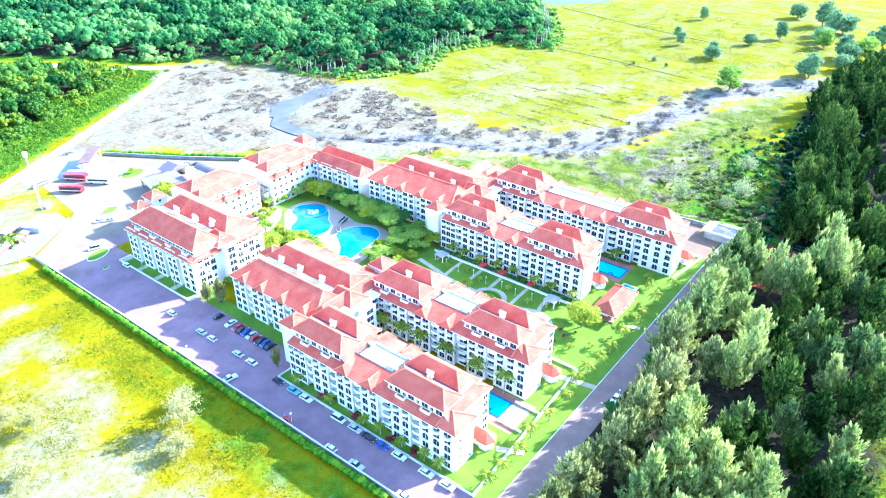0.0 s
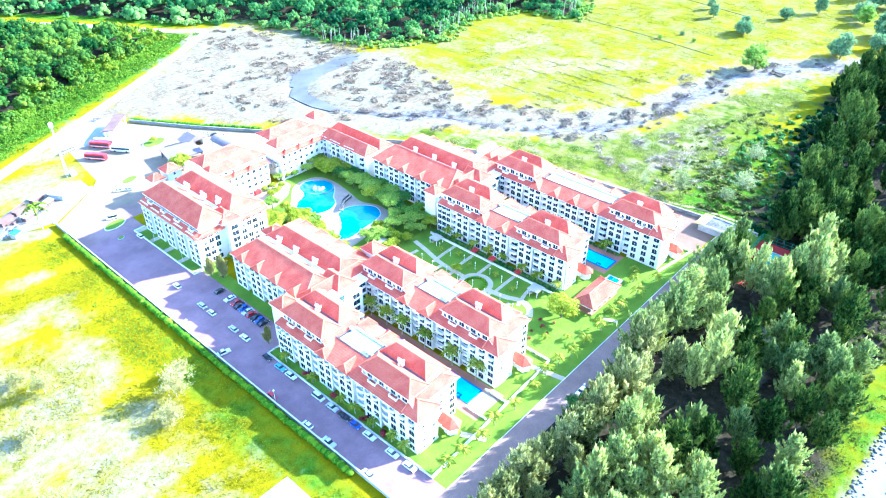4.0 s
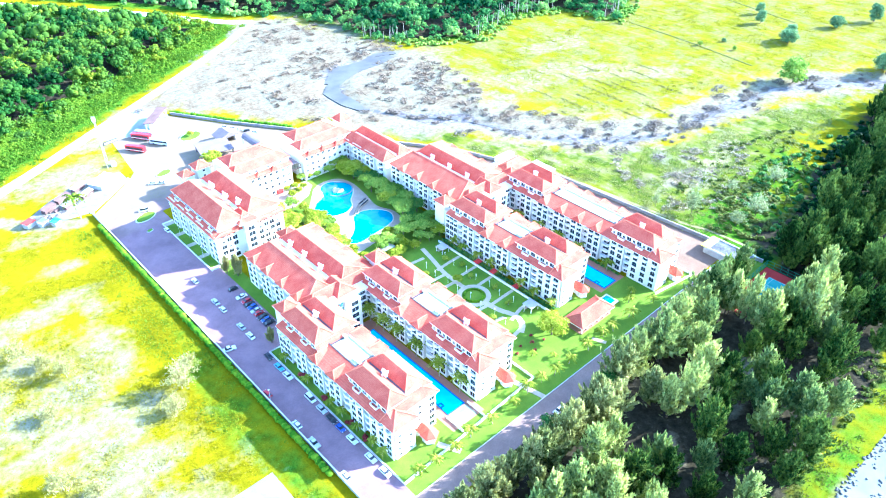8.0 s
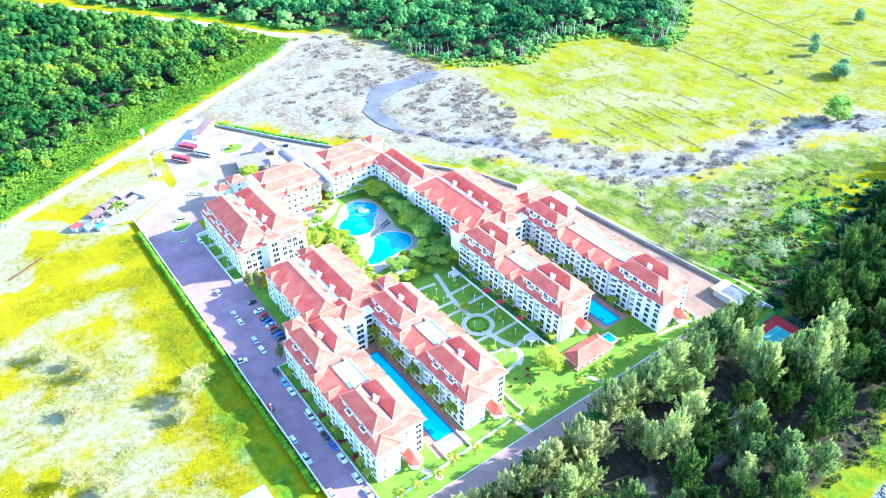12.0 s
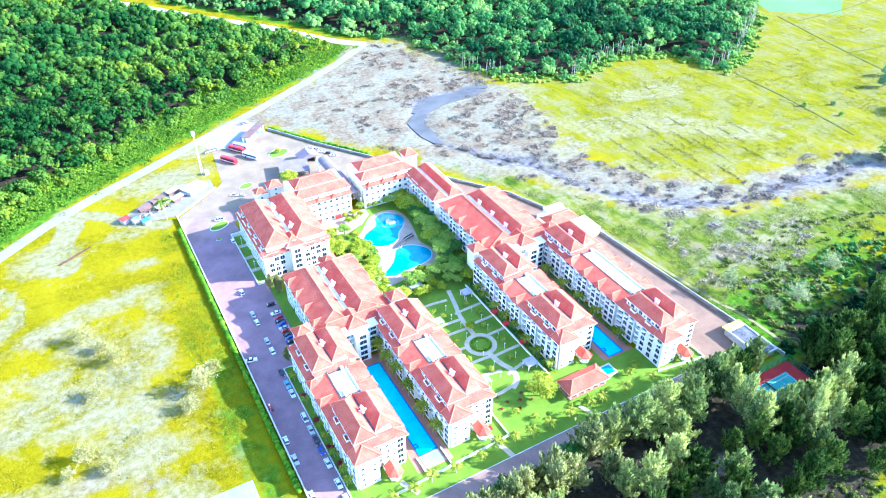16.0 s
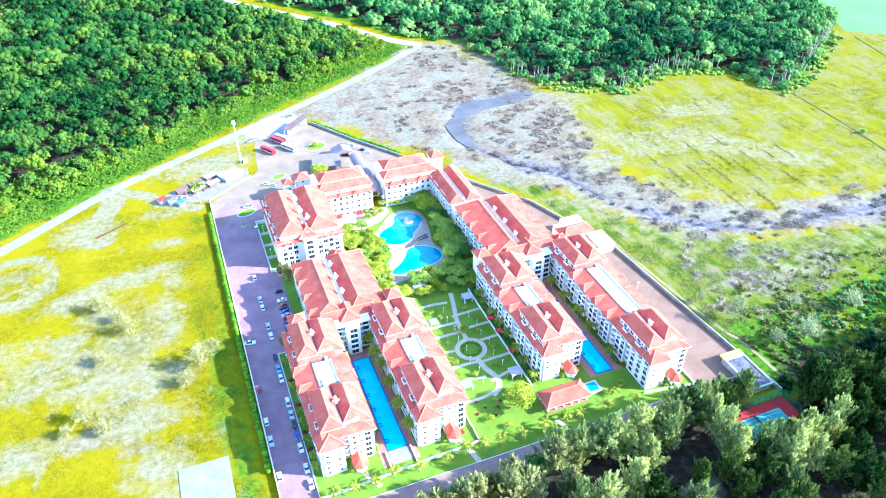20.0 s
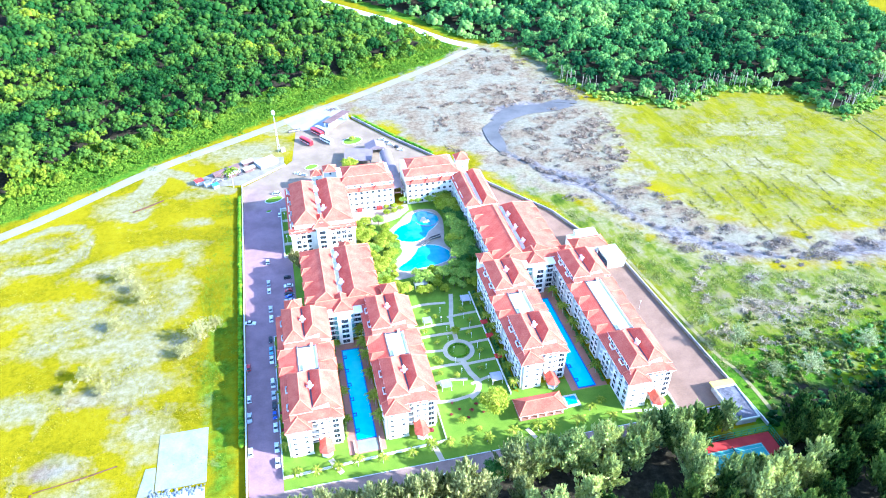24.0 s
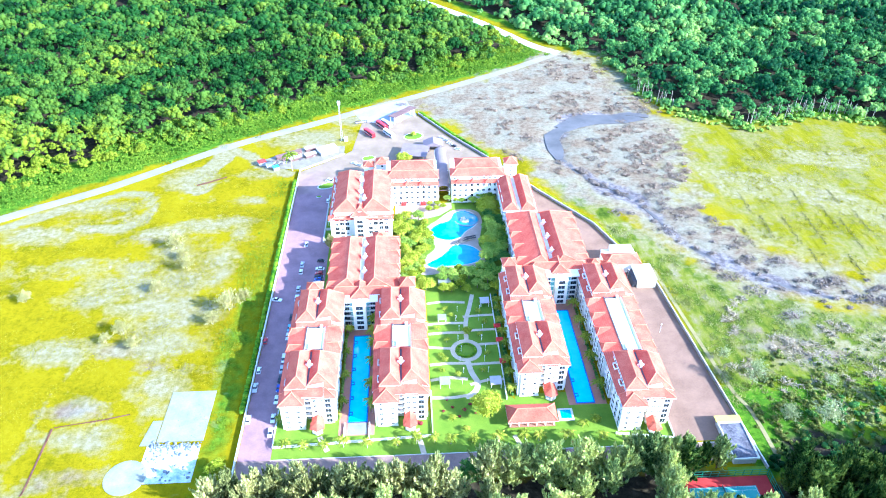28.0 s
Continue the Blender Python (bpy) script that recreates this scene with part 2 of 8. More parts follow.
BUSHLEAF = leafy("bluish_bush_leaves", (0.05, 0.13, 0.06), (0.15, 0.27, 0.12), (0.32, 0.44, 0.19), scale=0.1)
FIELDTUFT = leafy("field_grass_blades", (0.13, 0.15, 0.008), (0.25, 0.245, 0.012), (0.37, 0.34, 0.05), scale=0.05)
# shaded and sunlit copies of the casuarina needles, light put into the colour
SHADECASU = leafy("shaded_needles", (0.005, 0.018, 0.004), (0.026, 0.07, 0.014), (0.18, 0.25, 0.045), scale=0.05, trans=0.2, each=0.45)
LITCASU = leafy("sunlit_needles", (0.07, 0.10, 0.025), (0.27, 0.30, 0.10), (0.62, 0.59, 0.24), scale=0.04, trans=0.25, each=0.4)
FAINT = simple("trodden_earth", (0.17, 0.15, 0.06), (0.25, 0.22, 0.11), 0.2, 1.2, 0.95)
BANKLEAF = leafy("rank_bank_leaves", (0.03, 0.065, 0.012), (0.09, 0.135, 0.025), (0.2, 0.21, 0.05), scale=0.1)
HEDGE = leafy("hedge_leaves", (0.03, 0.115, 0.008), (0.105, 0.26, 0.012), (0.26, 0.40, 0.02), scale=0.1)
YHEDGE = leafy("yellow_hedge_leaves", (0.12, 0.18, 0.0075), (0.255, 0.3, 0.0112), (0.39, 0.405, 0.0225), scale=0.1)
REDLEAF = leafy("red_leaves", (0.12, 0.02, 0.02), (0.26, 0.04, 0.05), (0.4, 0.08, 0.08), scale=0.1)
COURTRED = simple("red_court_coating", (0.30, 0.028, 0.028), (0.42, 0.045, 0.04), 0.2, 3, 0.9)
COURTTEAL = simple("teal_court_coating", (0.06, 0.26, 0.24), (0.10, 0.34, 0.30), 0.2, 3, 0.9)
FENCEGREEN = simple("green_fence_paint", (0.02, 0.16, 0.10), (0.04, 0.24, 0.15), 1, 5, 0.6)
METALROOF = simple("grey_metal_roof", (0.36, 0.33, 0.36), (0.52, 0.48, 0.50), 0.3, 3, 0.5, 0.2)
MAUVESHEET = simple("mauve_roof_sheet", (0.15, 0.12, 0.135), (0.21, 0.175, 0.19), 0.3, 3, 0.8)
BROWNROOF = simple("brown_roof_sheet", (0.11, 0.065, 0.06), (0.18, 0.115, 0.105), 0.3, 3, 0.7)
YELLOWROOF = simple("yellow_roof_sheet", (0.50, 0.42, 0.07), (0.60, 0.52, 0.12), 0.3, 3, 0.7)
BLUESHEET = simple("blue_tarpaulin", (0.05, 0.28, 0.50), (0.10, 0.42, 0.62), 0.5, 3, 0.6)
TYRE = simple("tyre_rubber", (0.012, 0.012, 0.013), (0.03, 0.03, 0.03), 2, 9, 0.9)
STEEL = simple("galvanised_steel", (0.55, 0.56, 0.57), (0.72, 0.73, 0.74), 1, 6, 0.45, 0.5)


def car_paint(name, c):
    return simple(name, tuple(v * 0.9 for v in c), c, 0.5, 3, 0.28, 0.0, 0.5, 0.0)


PAINTS = {"white": car_paint("white_car_paint", (0.78, 0.79, 0.80)), "silver": car_paint("silver_car_paint", (0.50, 0.52, 0.54)),
          "black": car_paint("black_car_paint", (0.02, 0.02, 0.025)), "red": car_paint("red_car_paint", (0.5, 0.02, 0.03)),
          "blue": car_paint("blue_car_paint", (0.03, 0.08, 0.42)), "sky": car_paint("light_blue_car_paint", (0.15, 0.42, 0.62))}

# ---------------------------------------------------------------- mesh tools
class Solid:
    """Collects faces with material slots, then makes one mesh."""

    def __init__(self):
        self.v, self.f, self.m = [], [], []

    def add(self, pts, faces, slot=0):
        k = len(self.v)
        self.v += [tuple(p) for p in pts]
        self.f += [tuple(i + k for i in f) for f in faces]
        self.m += [slot] * len(faces)
        return self

    def box(self, x0, y0, z0, x1, y1, z1, slot=0, taper=0.0):
        t = taper
        return self.add([(x0, y0, z0), (x1, y0, z0), (x1, y1, z0), (x0, y1, z0), (x0 + t, y0 + t, z1), (x1 - t, y0 + t, z1), (x1 - t, y1 - t, z1), (x0 + t, y1 - t, z1)],
                        [(3, 2, 1, 0), (4, 5, 6, 7), (0, 1, 5, 4), (1, 2, 6, 5), (2, 3, 7, 6), (3, 0, 4, 7)], slot)

    def bar(self, a, b, r, slot=0, n=4, r2=None):
        """A straight bar between two points."""
        a, b = Vector(a), Vector(b)
        d = (b - a).normalized()
        u = d.orthogonal().normalized()
        w = d.cross(u)
        r2 = r if r2 is None else r2
        pts = []
        for c, rr in ((a, r), (b, r2)):
            for i in range(n):
                q = 2 * math.pi * (i + 0.5) / n
                pts.append(c + (u * math.cos(q) + w * math.sin(q)) * rr)
        fs = [(i, (i + 1) % n, n + (i + 1) % n, n + i) for i in range(n)] + [tuple(range(n))[::-1], tuple(range(n, 2 * n))]
        return self.add(pts, fs, slot)

    def slab(self, ring, z0, z1, slot=0):
        """A plan outline, counter-clockwise, given thickness."""
        n = len(ring)
        pts = [(x, y, z0) for x, y in ring] + [(x, y, z1) for x, y in ring]
        fs = [tuple(range(n))[::-1], tuple(range(n, 2 * n))] + [(i, (i + 1) % n, n + (i + 1) % n, n + i) for i in range(n)]
        return self.add(pts, fs, slot)

    def mesh(self, name, mats):
        me = bpy.data.meshes.new(name)
        me.from_pydata(self.v, [], self.f)
        for mt in mats if isinstance(mats, (list, tuple)) else [mats]:
            me.materials.append(mt)
        me.polygons.foreach_set("material_index", self.m)
        me.update()
        return me


def thing(name, x, y, z=0.0, rz=0.0, label="", category="", group="", kind=""):
    ob = new(name)
    ob.matrix_world = pose(x, y, z, 0, 0, rz)
    return tagged(ob, label, category, group, kind)


PANES = {}


def part(name, solid, mats, parent, label="", m=None):
    """One mesh object under a thing or a part; solid may be a Solid or a ready mesh."""
    me = solid if isinstance(solid, bpy.types.Mesh) else solid.mesh(name, mats)
    ob = new(name, me)
    ob.parent = parent
    if m is not None:
        ob.matrix_basis = m
    if me.name in PANES:
        pane = new("pane", PANES[me.name])
        pane.parent = ob
        tagged(pane)
    return tagged(ob, label)


def single(name, solid, mats, label="", category="", group="", kind="", m=None):
    me = solid if isinstance(solid, bpy.types.Mesh) else solid.mesh(name, mats)
    ob = new(name, me)
    if m is not None:
        ob.matrix_world = m
    return tagged(ob, label, category, group, kind)


def fast_mesh(name, verts, tris, mats, attrs=()):
    """A large triangle mesh straight from arrays."""
    me = bpy.data.meshes.new(name)
    nv, nt = len(verts), len(tris)
    me.vertices.add(nv)
    me.vertices.foreach_set("co", np.ascontiguousarray(verts, dtype=np.float32).ravel())
    me.loops.add(nt * 3)
    me.loops.foreach_set("vertex_index", np.ascontiguousarray(tris, dtype=np.int32).ravel())
    me.polygons.add(nt)
    me.polygons.foreach_set("loop_start", np.arange(0, nt * 3, 3, dtype=np.int32))
    me.update(calc_edges=True)
    for mt in mats if isinstance(mats, (list, tuple)) else [mats]:
        me.materials.append(mt)
    for key, values in attrs:
        a = me.attributes.new(key, "FLOAT", "POINT")
        a.data.foreach_set("value", np.ascontiguousarray(values, dtype=np.float32))
    me.validate()
    return me


def blob_base(n):
    """A unit ball of few faces."""
    bm = bmesh.new()
    bmesh.ops.create_icosphere(bm, subdivisions=n, radius=1.0)
    bm.verts.index_update()
    v = np.array([p.co[:] for p in bm.verts])
    f = np.array([[p.index for p in q.verts] for q in bm.faces])
    bm.free()
    return v, f


BALL1 = blob_base(1)


class Leaves:
    """Collects clumps and leaf blades as arrays."""

    def __init__(self, seed):
        self.r = np.random.default_rng(seed)
        self.vs, self.ts, self.k = [], [], 0

    def push(self, v, t):
        self.vs.append(v)
        self.ts.append(t + self.k)
        self.k += len(v)

    def clump(self, c, rad, squash=0.8, base=BALL1, rough=0.22):
        v = base[0] * (1 + self.r.normal(0, rough, (len(base[0]), 1)))
        self.push(np.asarray(c) + v * np.array([rad, rad, rad * squash]), base[1])

    def blades(self, pts, dirs, size, width=0.45, face=None):
        """One triangle a blade, growing from pts along dirs; it lies across face where that is given."""
        n = len(pts)
        d = dirs / (np.linalg.norm(dirs, axis=1, keepdims=True) + 1e-9)
        side = np.cross(d, self.r.normal(0, 1, (n, 3)) if face is None else face + self.r.normal(0, 0.3, (n, 3)))
        side /= np.linalg.norm(side, axis=1, keepdims=True) + 1e-9
        s = (size * self.r.uniform(0.6, 1.4, n))[:, None]
        v = np.stack([pts - side * s * width, pts + side * s * width, pts + d * s], 1).reshape(-1, 3)
        self.push(v, np.arange(3 * n).reshape(-1, 3))

    def shell(self, c, rad, n, size, squash=0.8, width=0.5):
        d = self.r.normal(0, 1, (n, 3))
        d /= np.linalg.norm(d, axis=1, keepdims=True)
        d[:, 2] = np.abs(d[:, 2]) * 0.9 + d[:, 2] * 0.1
        p = np.asarray(c) + d * np.array([rad, rad, rad * squash]) * self.r.uniform(0.85, 1.08, (n, 1))
        self.blades(p, d * 0.45 + self.r.normal(0, 0.8, (n, 3)), size, width, d)

    def mesh(self, name, mat):
        return fast_mesh(name, np.concatenate(self.vs), np.concatenate(self.ts), mat)


def inside(px, py, ring):
    """Which of the points lie in the outline."""
    ok = np.zeros(len(px), bool)
    n = len(ring)
    for i in range(n):
        (x0, y0), (x1, y1) = ring[i], ring[(i + 1) % n]
        if y0 == y1:
            continue
        c = ((y0 > py) != (y1 > py)) & (px < (x1 - x0) * (py - y0) / (y1 - y0) + x0)
        ok ^= c
    return ok


def edge_distance(px, py, line):
    """Distance of points from a polyline."""
    d = np.full(len(px), 1e9)
    for (x0, y0), (x1, y1) in zip(line[:-1], line[1:]):
        dx, dy = x1 - x0, y1 - y0
        t = np.clip(((px - x0) * dx + (py - y0) * dy) / (dx * dx + dy * dy), 0, 1)
        d = np.minimum(d, np.hypot(px - x0 - t * dx, py - y0 - t * dy))
    return d


def signed(px, py, ring):
    """Positive inside the outline, in metres from its edge."""
    d = edge_distance(px, py, list(ring) + [ring[0]])
    return np.where(inside(px, py, ring), d, -d)


def ribbon(line, w):
    """A plan outline of a strip of width w along a polyline."""
    left, right = [], []
    for i, (x, y) in enumerate(line):
        a, b = Vector(line[max(i - 1, 0)]), Vector(line[min(i + 1, len(line) - 1)])
        d = (b - a).normalized()
        left.append((x - d.y * w / 2, y + d.x * w / 2))
        right.append((x + d.y * w / 2, y - d.x * w / 2))
    return right + left[::-1]


def strip(solid, line, w, z0, z1, slot=0):
    """A strip of convex pieces along a polyline."""
    r = ribbon(line, w)
    n = len(line)
    for i in range(n - 1):
        solid.slab([r[i], r[i + 1], r[2 * n - 2 - i], r[2 * n - 1 - i]], z0, z1, slot)
    return solid


def round_line(pts, n=6, closed=True):
    """A smooth curve through points."""
    out, k = [], len(pts)
    for i in range(k if closed else k - 1):
        p = [Vector(pts[(i + j) % k] if closed else pts[min(max(i + j, 0), k - 1)]) for j in (-1, 0, 1, 2)]
        for s in range(n):
            t = s / n
            q = 0.5 * ((2 * p[1]) + (p[2] - p[0]) * t + (2 * p[0] - 5 * p[1] + 4 * p[2] - p[3]) * t * t + (3 * p[1] - p[0] - 3 * p[2] + p[3]) * t ** 3)
            out.append((q.x, q.y))
    if not closed:
        out.append(tuple(pts[-1]))
    return out

# ---------------------------------------------------------------- the lie of the land
FOREST_FOOT = [(-310, 132), (-252, 180), (-172, 236), (-74, 304), (36, 367), (92, 404)]
WOOD_REST = [(78, 436), (44, 490), (-8, 558), (-60, 640), (-70, 710), (-240, 710), (-450, 620), (-450, 150)]
SLOPE = FOREST_FOOT + WOOD_REST
WEST_WOOD = [(-318, 146), (-259, 194), (-180, 247), (-82, 316), (29, 378), (86, 413)] + WOOD_REST
EAST_WOOD = [(112, 424), (140, 396), (150, 322), (171, 284), (214, 259), (271, 279), (306, 262), (318, 216), (350, 226), (456, 297), (500, 340), (510, 440), (480, 570), (330, 600), (140, 800), (20, 800), (-20, 610), (60, 500), (94, 440)]
CLEARING = [(-36, 312), (60, 372), (105, 408), (140, 396), (150, 320), (166, 285), (165, 250), (140, 182), (160, 122), (205, 98), (290, 88), (336, 62), (372, 20), (340, 28), (280, 56), (205, 64), (150, 82), (112, 126), (92, 160), (64, 198), (16, 268), (-8, 300)]
CHANNEL = [(150, 284), (118, 282), (92, 277), (76, 250), (76, 222), (92, 192), (109, 174), (124, 130), (150, 98), (182, 80), (212, 78), (282, 71), (322, 52), (358, 14), (420, -20)]
POND = [(71, 257), (77, 263), (88, 272), (98, 281), (114, 286), (130, 285), (143, 282), (146, 277), (131, 272), (109, 271), (96, 266), (85, 259), (80, 250), (80, 233), (77, 222), (73, 222), (70, 234), (70, 247)]
GROVE = [(-96, -9), (78, -12), (108, -18), (150, -17), (175, -11), (193, -1), (240, 8), (290, 12), (341, 10), (420, -10), (420, -75), (110, -70), (60, -75), (-20, -76), (-110, -64)]
BEACH_LINE = [(-300, -76), (-60, -80), (20, -82), (70, -85), (110, -84), (260, -88), (600, -96)]


def soft_noise(x, y, s, seed):
    """Smooth value noise on a plan, 0 to 1."""
    r = np.random.default_rng(seed).random((256, 256))
    u, v = x / s, y / s
    i, j = np.floor(u).astype(int), np.floor(v).astype(int)
    a, b = u - i, v - j
    a, b = a * a * (3 - 2 * a), b * b * (3 - 2 * b)
    g = lambda p, q: r[p % 256, q % 256]
    return (g(i, j) * (1 - a) + g(i + 1, j) * a) * (1 - b) + (g(i, j + 1) * (1 - a) + g(i + 1, j + 1) * a) * b


FIELD_TRACKS = [[(-139, 248), (-138, 232), (-150, 205), (-144, 196)], [(-139, 248), (-122, 236), (-112, 224), (-94, 212)], [(-250, 155), (-205, 183), (-188, 193), (-174, 191), (-166, 178), (-168, 164), (-180, 156), (-200, 158)], [(-171, -14), (-168, 30), (-162, 86)]]


def ground_sheet():
    xs = np.concatenate([[-4500, -2200, -1000, -650], np.arange(-460, 620, 3.2), [760, 1100, 2400, 4500]])
    ys = np.concatenate([[-4500, -1500, -500, -200], np.arange(-130, 480, 3.2), np.arange(490, 800, 14), [900, 1300, 2400, 4500]])
    gx, gy = np.meshgrid(xs, ys)
    x, y = gx.ravel(), gy.ravel()
    wob = (soft_noise(x, y, 22, 1) - 0.5) * 16 + (soft_noise(x, y, 7, 2) - 0.5) * 7
    step = lambda d, w: np.clip(d / w * 0.5 + 0.5, 0, 1)
    mud_shade = step(signed(x, y, CLEARING) + wob * 1.3, 16)
    # bare soil patches; long ones beside west-field trees paint those trees' shadows
    for cx, cy, rx, ry, a_ in ((-154, 27, 14, 6, 0.75), (-160, 144, 16, 6, 0.6), (-159, 122, 14, 6, 0.65), (-152, 101, 16, 5, 0.65), (-124, 85, 16, 5, 0.6), (-148, 61, 14, 6, 0.7), (-132, 50, 12, 5, 0.6), (-150, -6, 18, 7, 0.7), (-176, 170, 12, 10, 0.6), (230, 170, 34, 16, 0.5), (204, 192, 30, 10, 0.45), (287, 130, 22, 9, 0.4), (128, 69, 10, 30, 0.45), (170, 62, 30, 12, 0.5), (110, 100, 10, 20, 0.4), (156, 68, 11, 6, 0.75), (157, 41, 17, 5, 0.8), (145, 49, 12, 7, 0.7), (130, 59, 9, 6, 0.65), (183, 92, 16, 7, 0.7), (-4, -40, 7, 4, 1.0), (-8, -46, 4, 3, 0.9), (24, -46, 7, 3, 0.9), (50, -41, 8, 4, 0.9), (90, -45, 6, 3, 0.7)):
        mud_shade = np.maximum(mud_shade, step(1 - np.hypot((x - cx) / rx, (y - cy) / ry) + wob * 0.05, 1.0) * a_)
    chan = step(6 - edge_distance(x, y, CHANNEL) + wob * 0.4, 5)
    wood = np.maximum(step(signed(x, y, SLOPE) + 5 + wob * 0.4, 8), step(signed(x, y, EAST_WOOD) + wob * 0.5, 8))
    # where the floor colour goes dark: under trees, and the shady ground east of them
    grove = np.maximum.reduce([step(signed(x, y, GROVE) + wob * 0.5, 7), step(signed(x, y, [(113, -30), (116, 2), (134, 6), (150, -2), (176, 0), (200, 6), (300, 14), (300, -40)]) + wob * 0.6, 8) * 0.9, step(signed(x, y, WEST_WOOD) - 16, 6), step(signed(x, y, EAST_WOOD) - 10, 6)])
    west = step(-96 - x, 8) * step(235 - y + (x + 90) * 0.5, 10) * (1 - wood)
    streak = soft_noise(x * 0.55 + y * 0.3, y * 1.1, 26, 5) * 0.6 + soft_noise(x, y, 9, 6) * 0.4
    sand = west * step(streak - 0.61, 0.30) * 0.66
    for cx, cy, rx, ry in ((-133, 108, 17, 12), (-117, 86, 11, 9), (-117, 125, 10, 11), (-132, 157, 20, 6), (-116, 161, 14, 6), (-132, 78, 18, 7), (-147, 12, 16, 8), (-142, 132, 12, 9), (-168, 108, 12, 6), (-196, 178, 34, 8), (-150, 208, 18, 12), (-222, 151, 26, 9), (-84, 258, 30, 15), (-60, 285, 16, 9), (-128, 38, 10, 9), (-205, 30, 14, 10), (-112, 182, 10, 5), (-150, 106, 24, 11), (-140, 90, 26, 9), (-117, 112, 9, 14), (-152, 151, 15, 5), (-172, 96, 18, 6), (-112, 150, 6, 12), (-134, 64, 20, 8), (-176, 60, 18, 8)):
        q = 1 - np.hypot((x - cx) / rx, (y - cy) / ry) + wob * 0.03
        sand = np.maximum(sand, step(q + 0.05, 0.9) * 0.77)
    for ring_, a_ in (([(209, 231), (216, 209), (264, 197), (281, 222)], 0.6), ([(151, 213), (229, 191), (280, 121), (260, 116), (205, 163), (164, 170)], 0.55)):
        sand = np.maximum(sand, step(signed(x, y, ring_) + wob * 0.15, 3) * a_)
    bx = np.array([p[0] for p in BEACH_LINE])
    by = np.interp(x, bx, [p[1] for p in BEACH_LINE])
    for l_, w_, a_ in zip(FIELD_TRACKS, (6.5, 3.8, 3.4, 1.3), (1.0, 1.0, 0.95, 0.62)):
        sand = np.maximum(sand, step(w_ - edge_distance(x, y, l_) + wob * 0.18, 2.2) * a_)
    beach = step(by - y + wob * 0.3, 3)
    edge = step(26 - np.abs(signed(x, y, CLEARING)), 16) * step(x - 60, 30) * (soft_noise(x, y, 13, 9) > 0.35) * 0.45
    ring = step(edge_distance(x, y, [(-300, 128), (-247, 169), (-196, 202), (-139, 248), (-87, 279), (-53, 300), (-4, 329), (61, 371), (106, 405)]) * -1 + 5 + wob * 0.3, 4)
    sand = np.maximum.reduce([sand, beach * 0.8, edge, ring * 0.3, chan * 0.15 * (1 - mud_shade)])
    # green growth; the wider strip south of y=104 paints the blocks' shadow on grass
    lush_shade = np.maximum(wood, step(-90 - x, 3) * step(x + 98 + 8 * step(104 - y, 14) + wob * 0.4, 6) * step(210 - y, 12) * (0.38 + 0.17 * step(104 - y + wob, 14)))
    slope = step(signed(x, y, [(106, 10), (112, 40), (132, 62), (190, 60), (240, 40), (200, -2), (150, -14), (110, -10)]) + wob, 8)
    lush_shade = np.maximum(lush_shade, slope * 0.62)
    lush_shade = np.maximum(lush_shade, step(signed(x, y, [(106, 12), (100, 94), (94, 112), (82, 147), (104, 142), (128, 100), (172, 70), (250, 54), (330, 30), (330, 0)]) + wob * 0.6, 8) * 0.42)
    lush_shade = np.maximum(lush_shade, step(13 - np.abs(y + 75), 4) * step(x + 120, 20) * 0.56)
    lush_shade = np.maximum(lush_shade, step(np.minimum.reduce([x - 103, 150 - x, y + 20, 26 - y]) + wob * 0.5, 6) * 0.95)
    white = step(1 - np.hypot((x - 153) / 15, (y - 14) / 14) + wob * 0.05, 0.5) * (soft_noise(x, y, 5, 12) > 0.4)
    white = np.maximum(white, step(1 - np.hypot((x - 186) / 20, (y - 50) / 6) + wob * 0.05, 0.5) * (soft_noise(x, y, 5, 13) > 0.45))
    sand = np.maximum(sand, white)
    farm = step(x - 150, 20) * step(signed(x, y, [(140, 190), (160, 130), (205, 104), (300, 92), (400, 30), (700, 20), (700, 400), (480, 318), (352, 236), (316, 232), (300, 270), (270, 288), (214, 268), (168, 290)]) + wob * 0.4, 8)
    bank = step(signed(x, y, [(106, 6), (100, 94), (94, 112), (82, 147), (64, 196), (84, 196), (104, 142), (128, 104), (172, 74), (250, 58), (340, 30), (340, 6), (240, 24), (190, 8), (150, -6), (112, 0)]) + wob * 0.5, 7) * np.clip((y - 14 + wob) / 34, 0, 1)
    wet = step(4.5 - edge_distance(x, y, CHANNEL) + wob * 0.7, 5)
    z = np.zeros_like(x)
    z -= step(signed(x, y, POND) + 2, 5) * 0.75
    z -= step(5 - edge_distance(x, y, CHANNEL) + wob * 0.2, 4) * 0.7
    main_track = edge_distance(x, y, [(-330, 112), (-247, 169), (-196, 202), (-139, 248), (-87, 279), (-53, 300), (-4, 329), (61, 371), (108, 407)])
    z += mud_shade * (soft_noise(x, y, 8, 21) - 0.5) * 0.9 * (1 - chan) * np.clip((main_track - 7) / 8, 0, 1)
    site = np.minimum.reduce([step(x + 130, 4), step(120 - x, 4), step(y + 20, 4), step(300 - y, 4)])
    z = np.where(site > 0.3, np.minimum(z, 0.0), z)
    paths = np.minimum.reduce([edge_distance(x, y, l_) for l_ in FIELD_TRACKS])
    z += west * (soft_noise(x, y, 18, 22) - 0.4) * 0.7 * step(-125 - x, 6) * np.clip((paths - 7) / 6, 0, 1) * np.clip((y + 66) / 20, 0, 1)
    nx, ny = len(xs), len(ys)
    idx = np.arange(nx * ny).reshape(ny, nx)
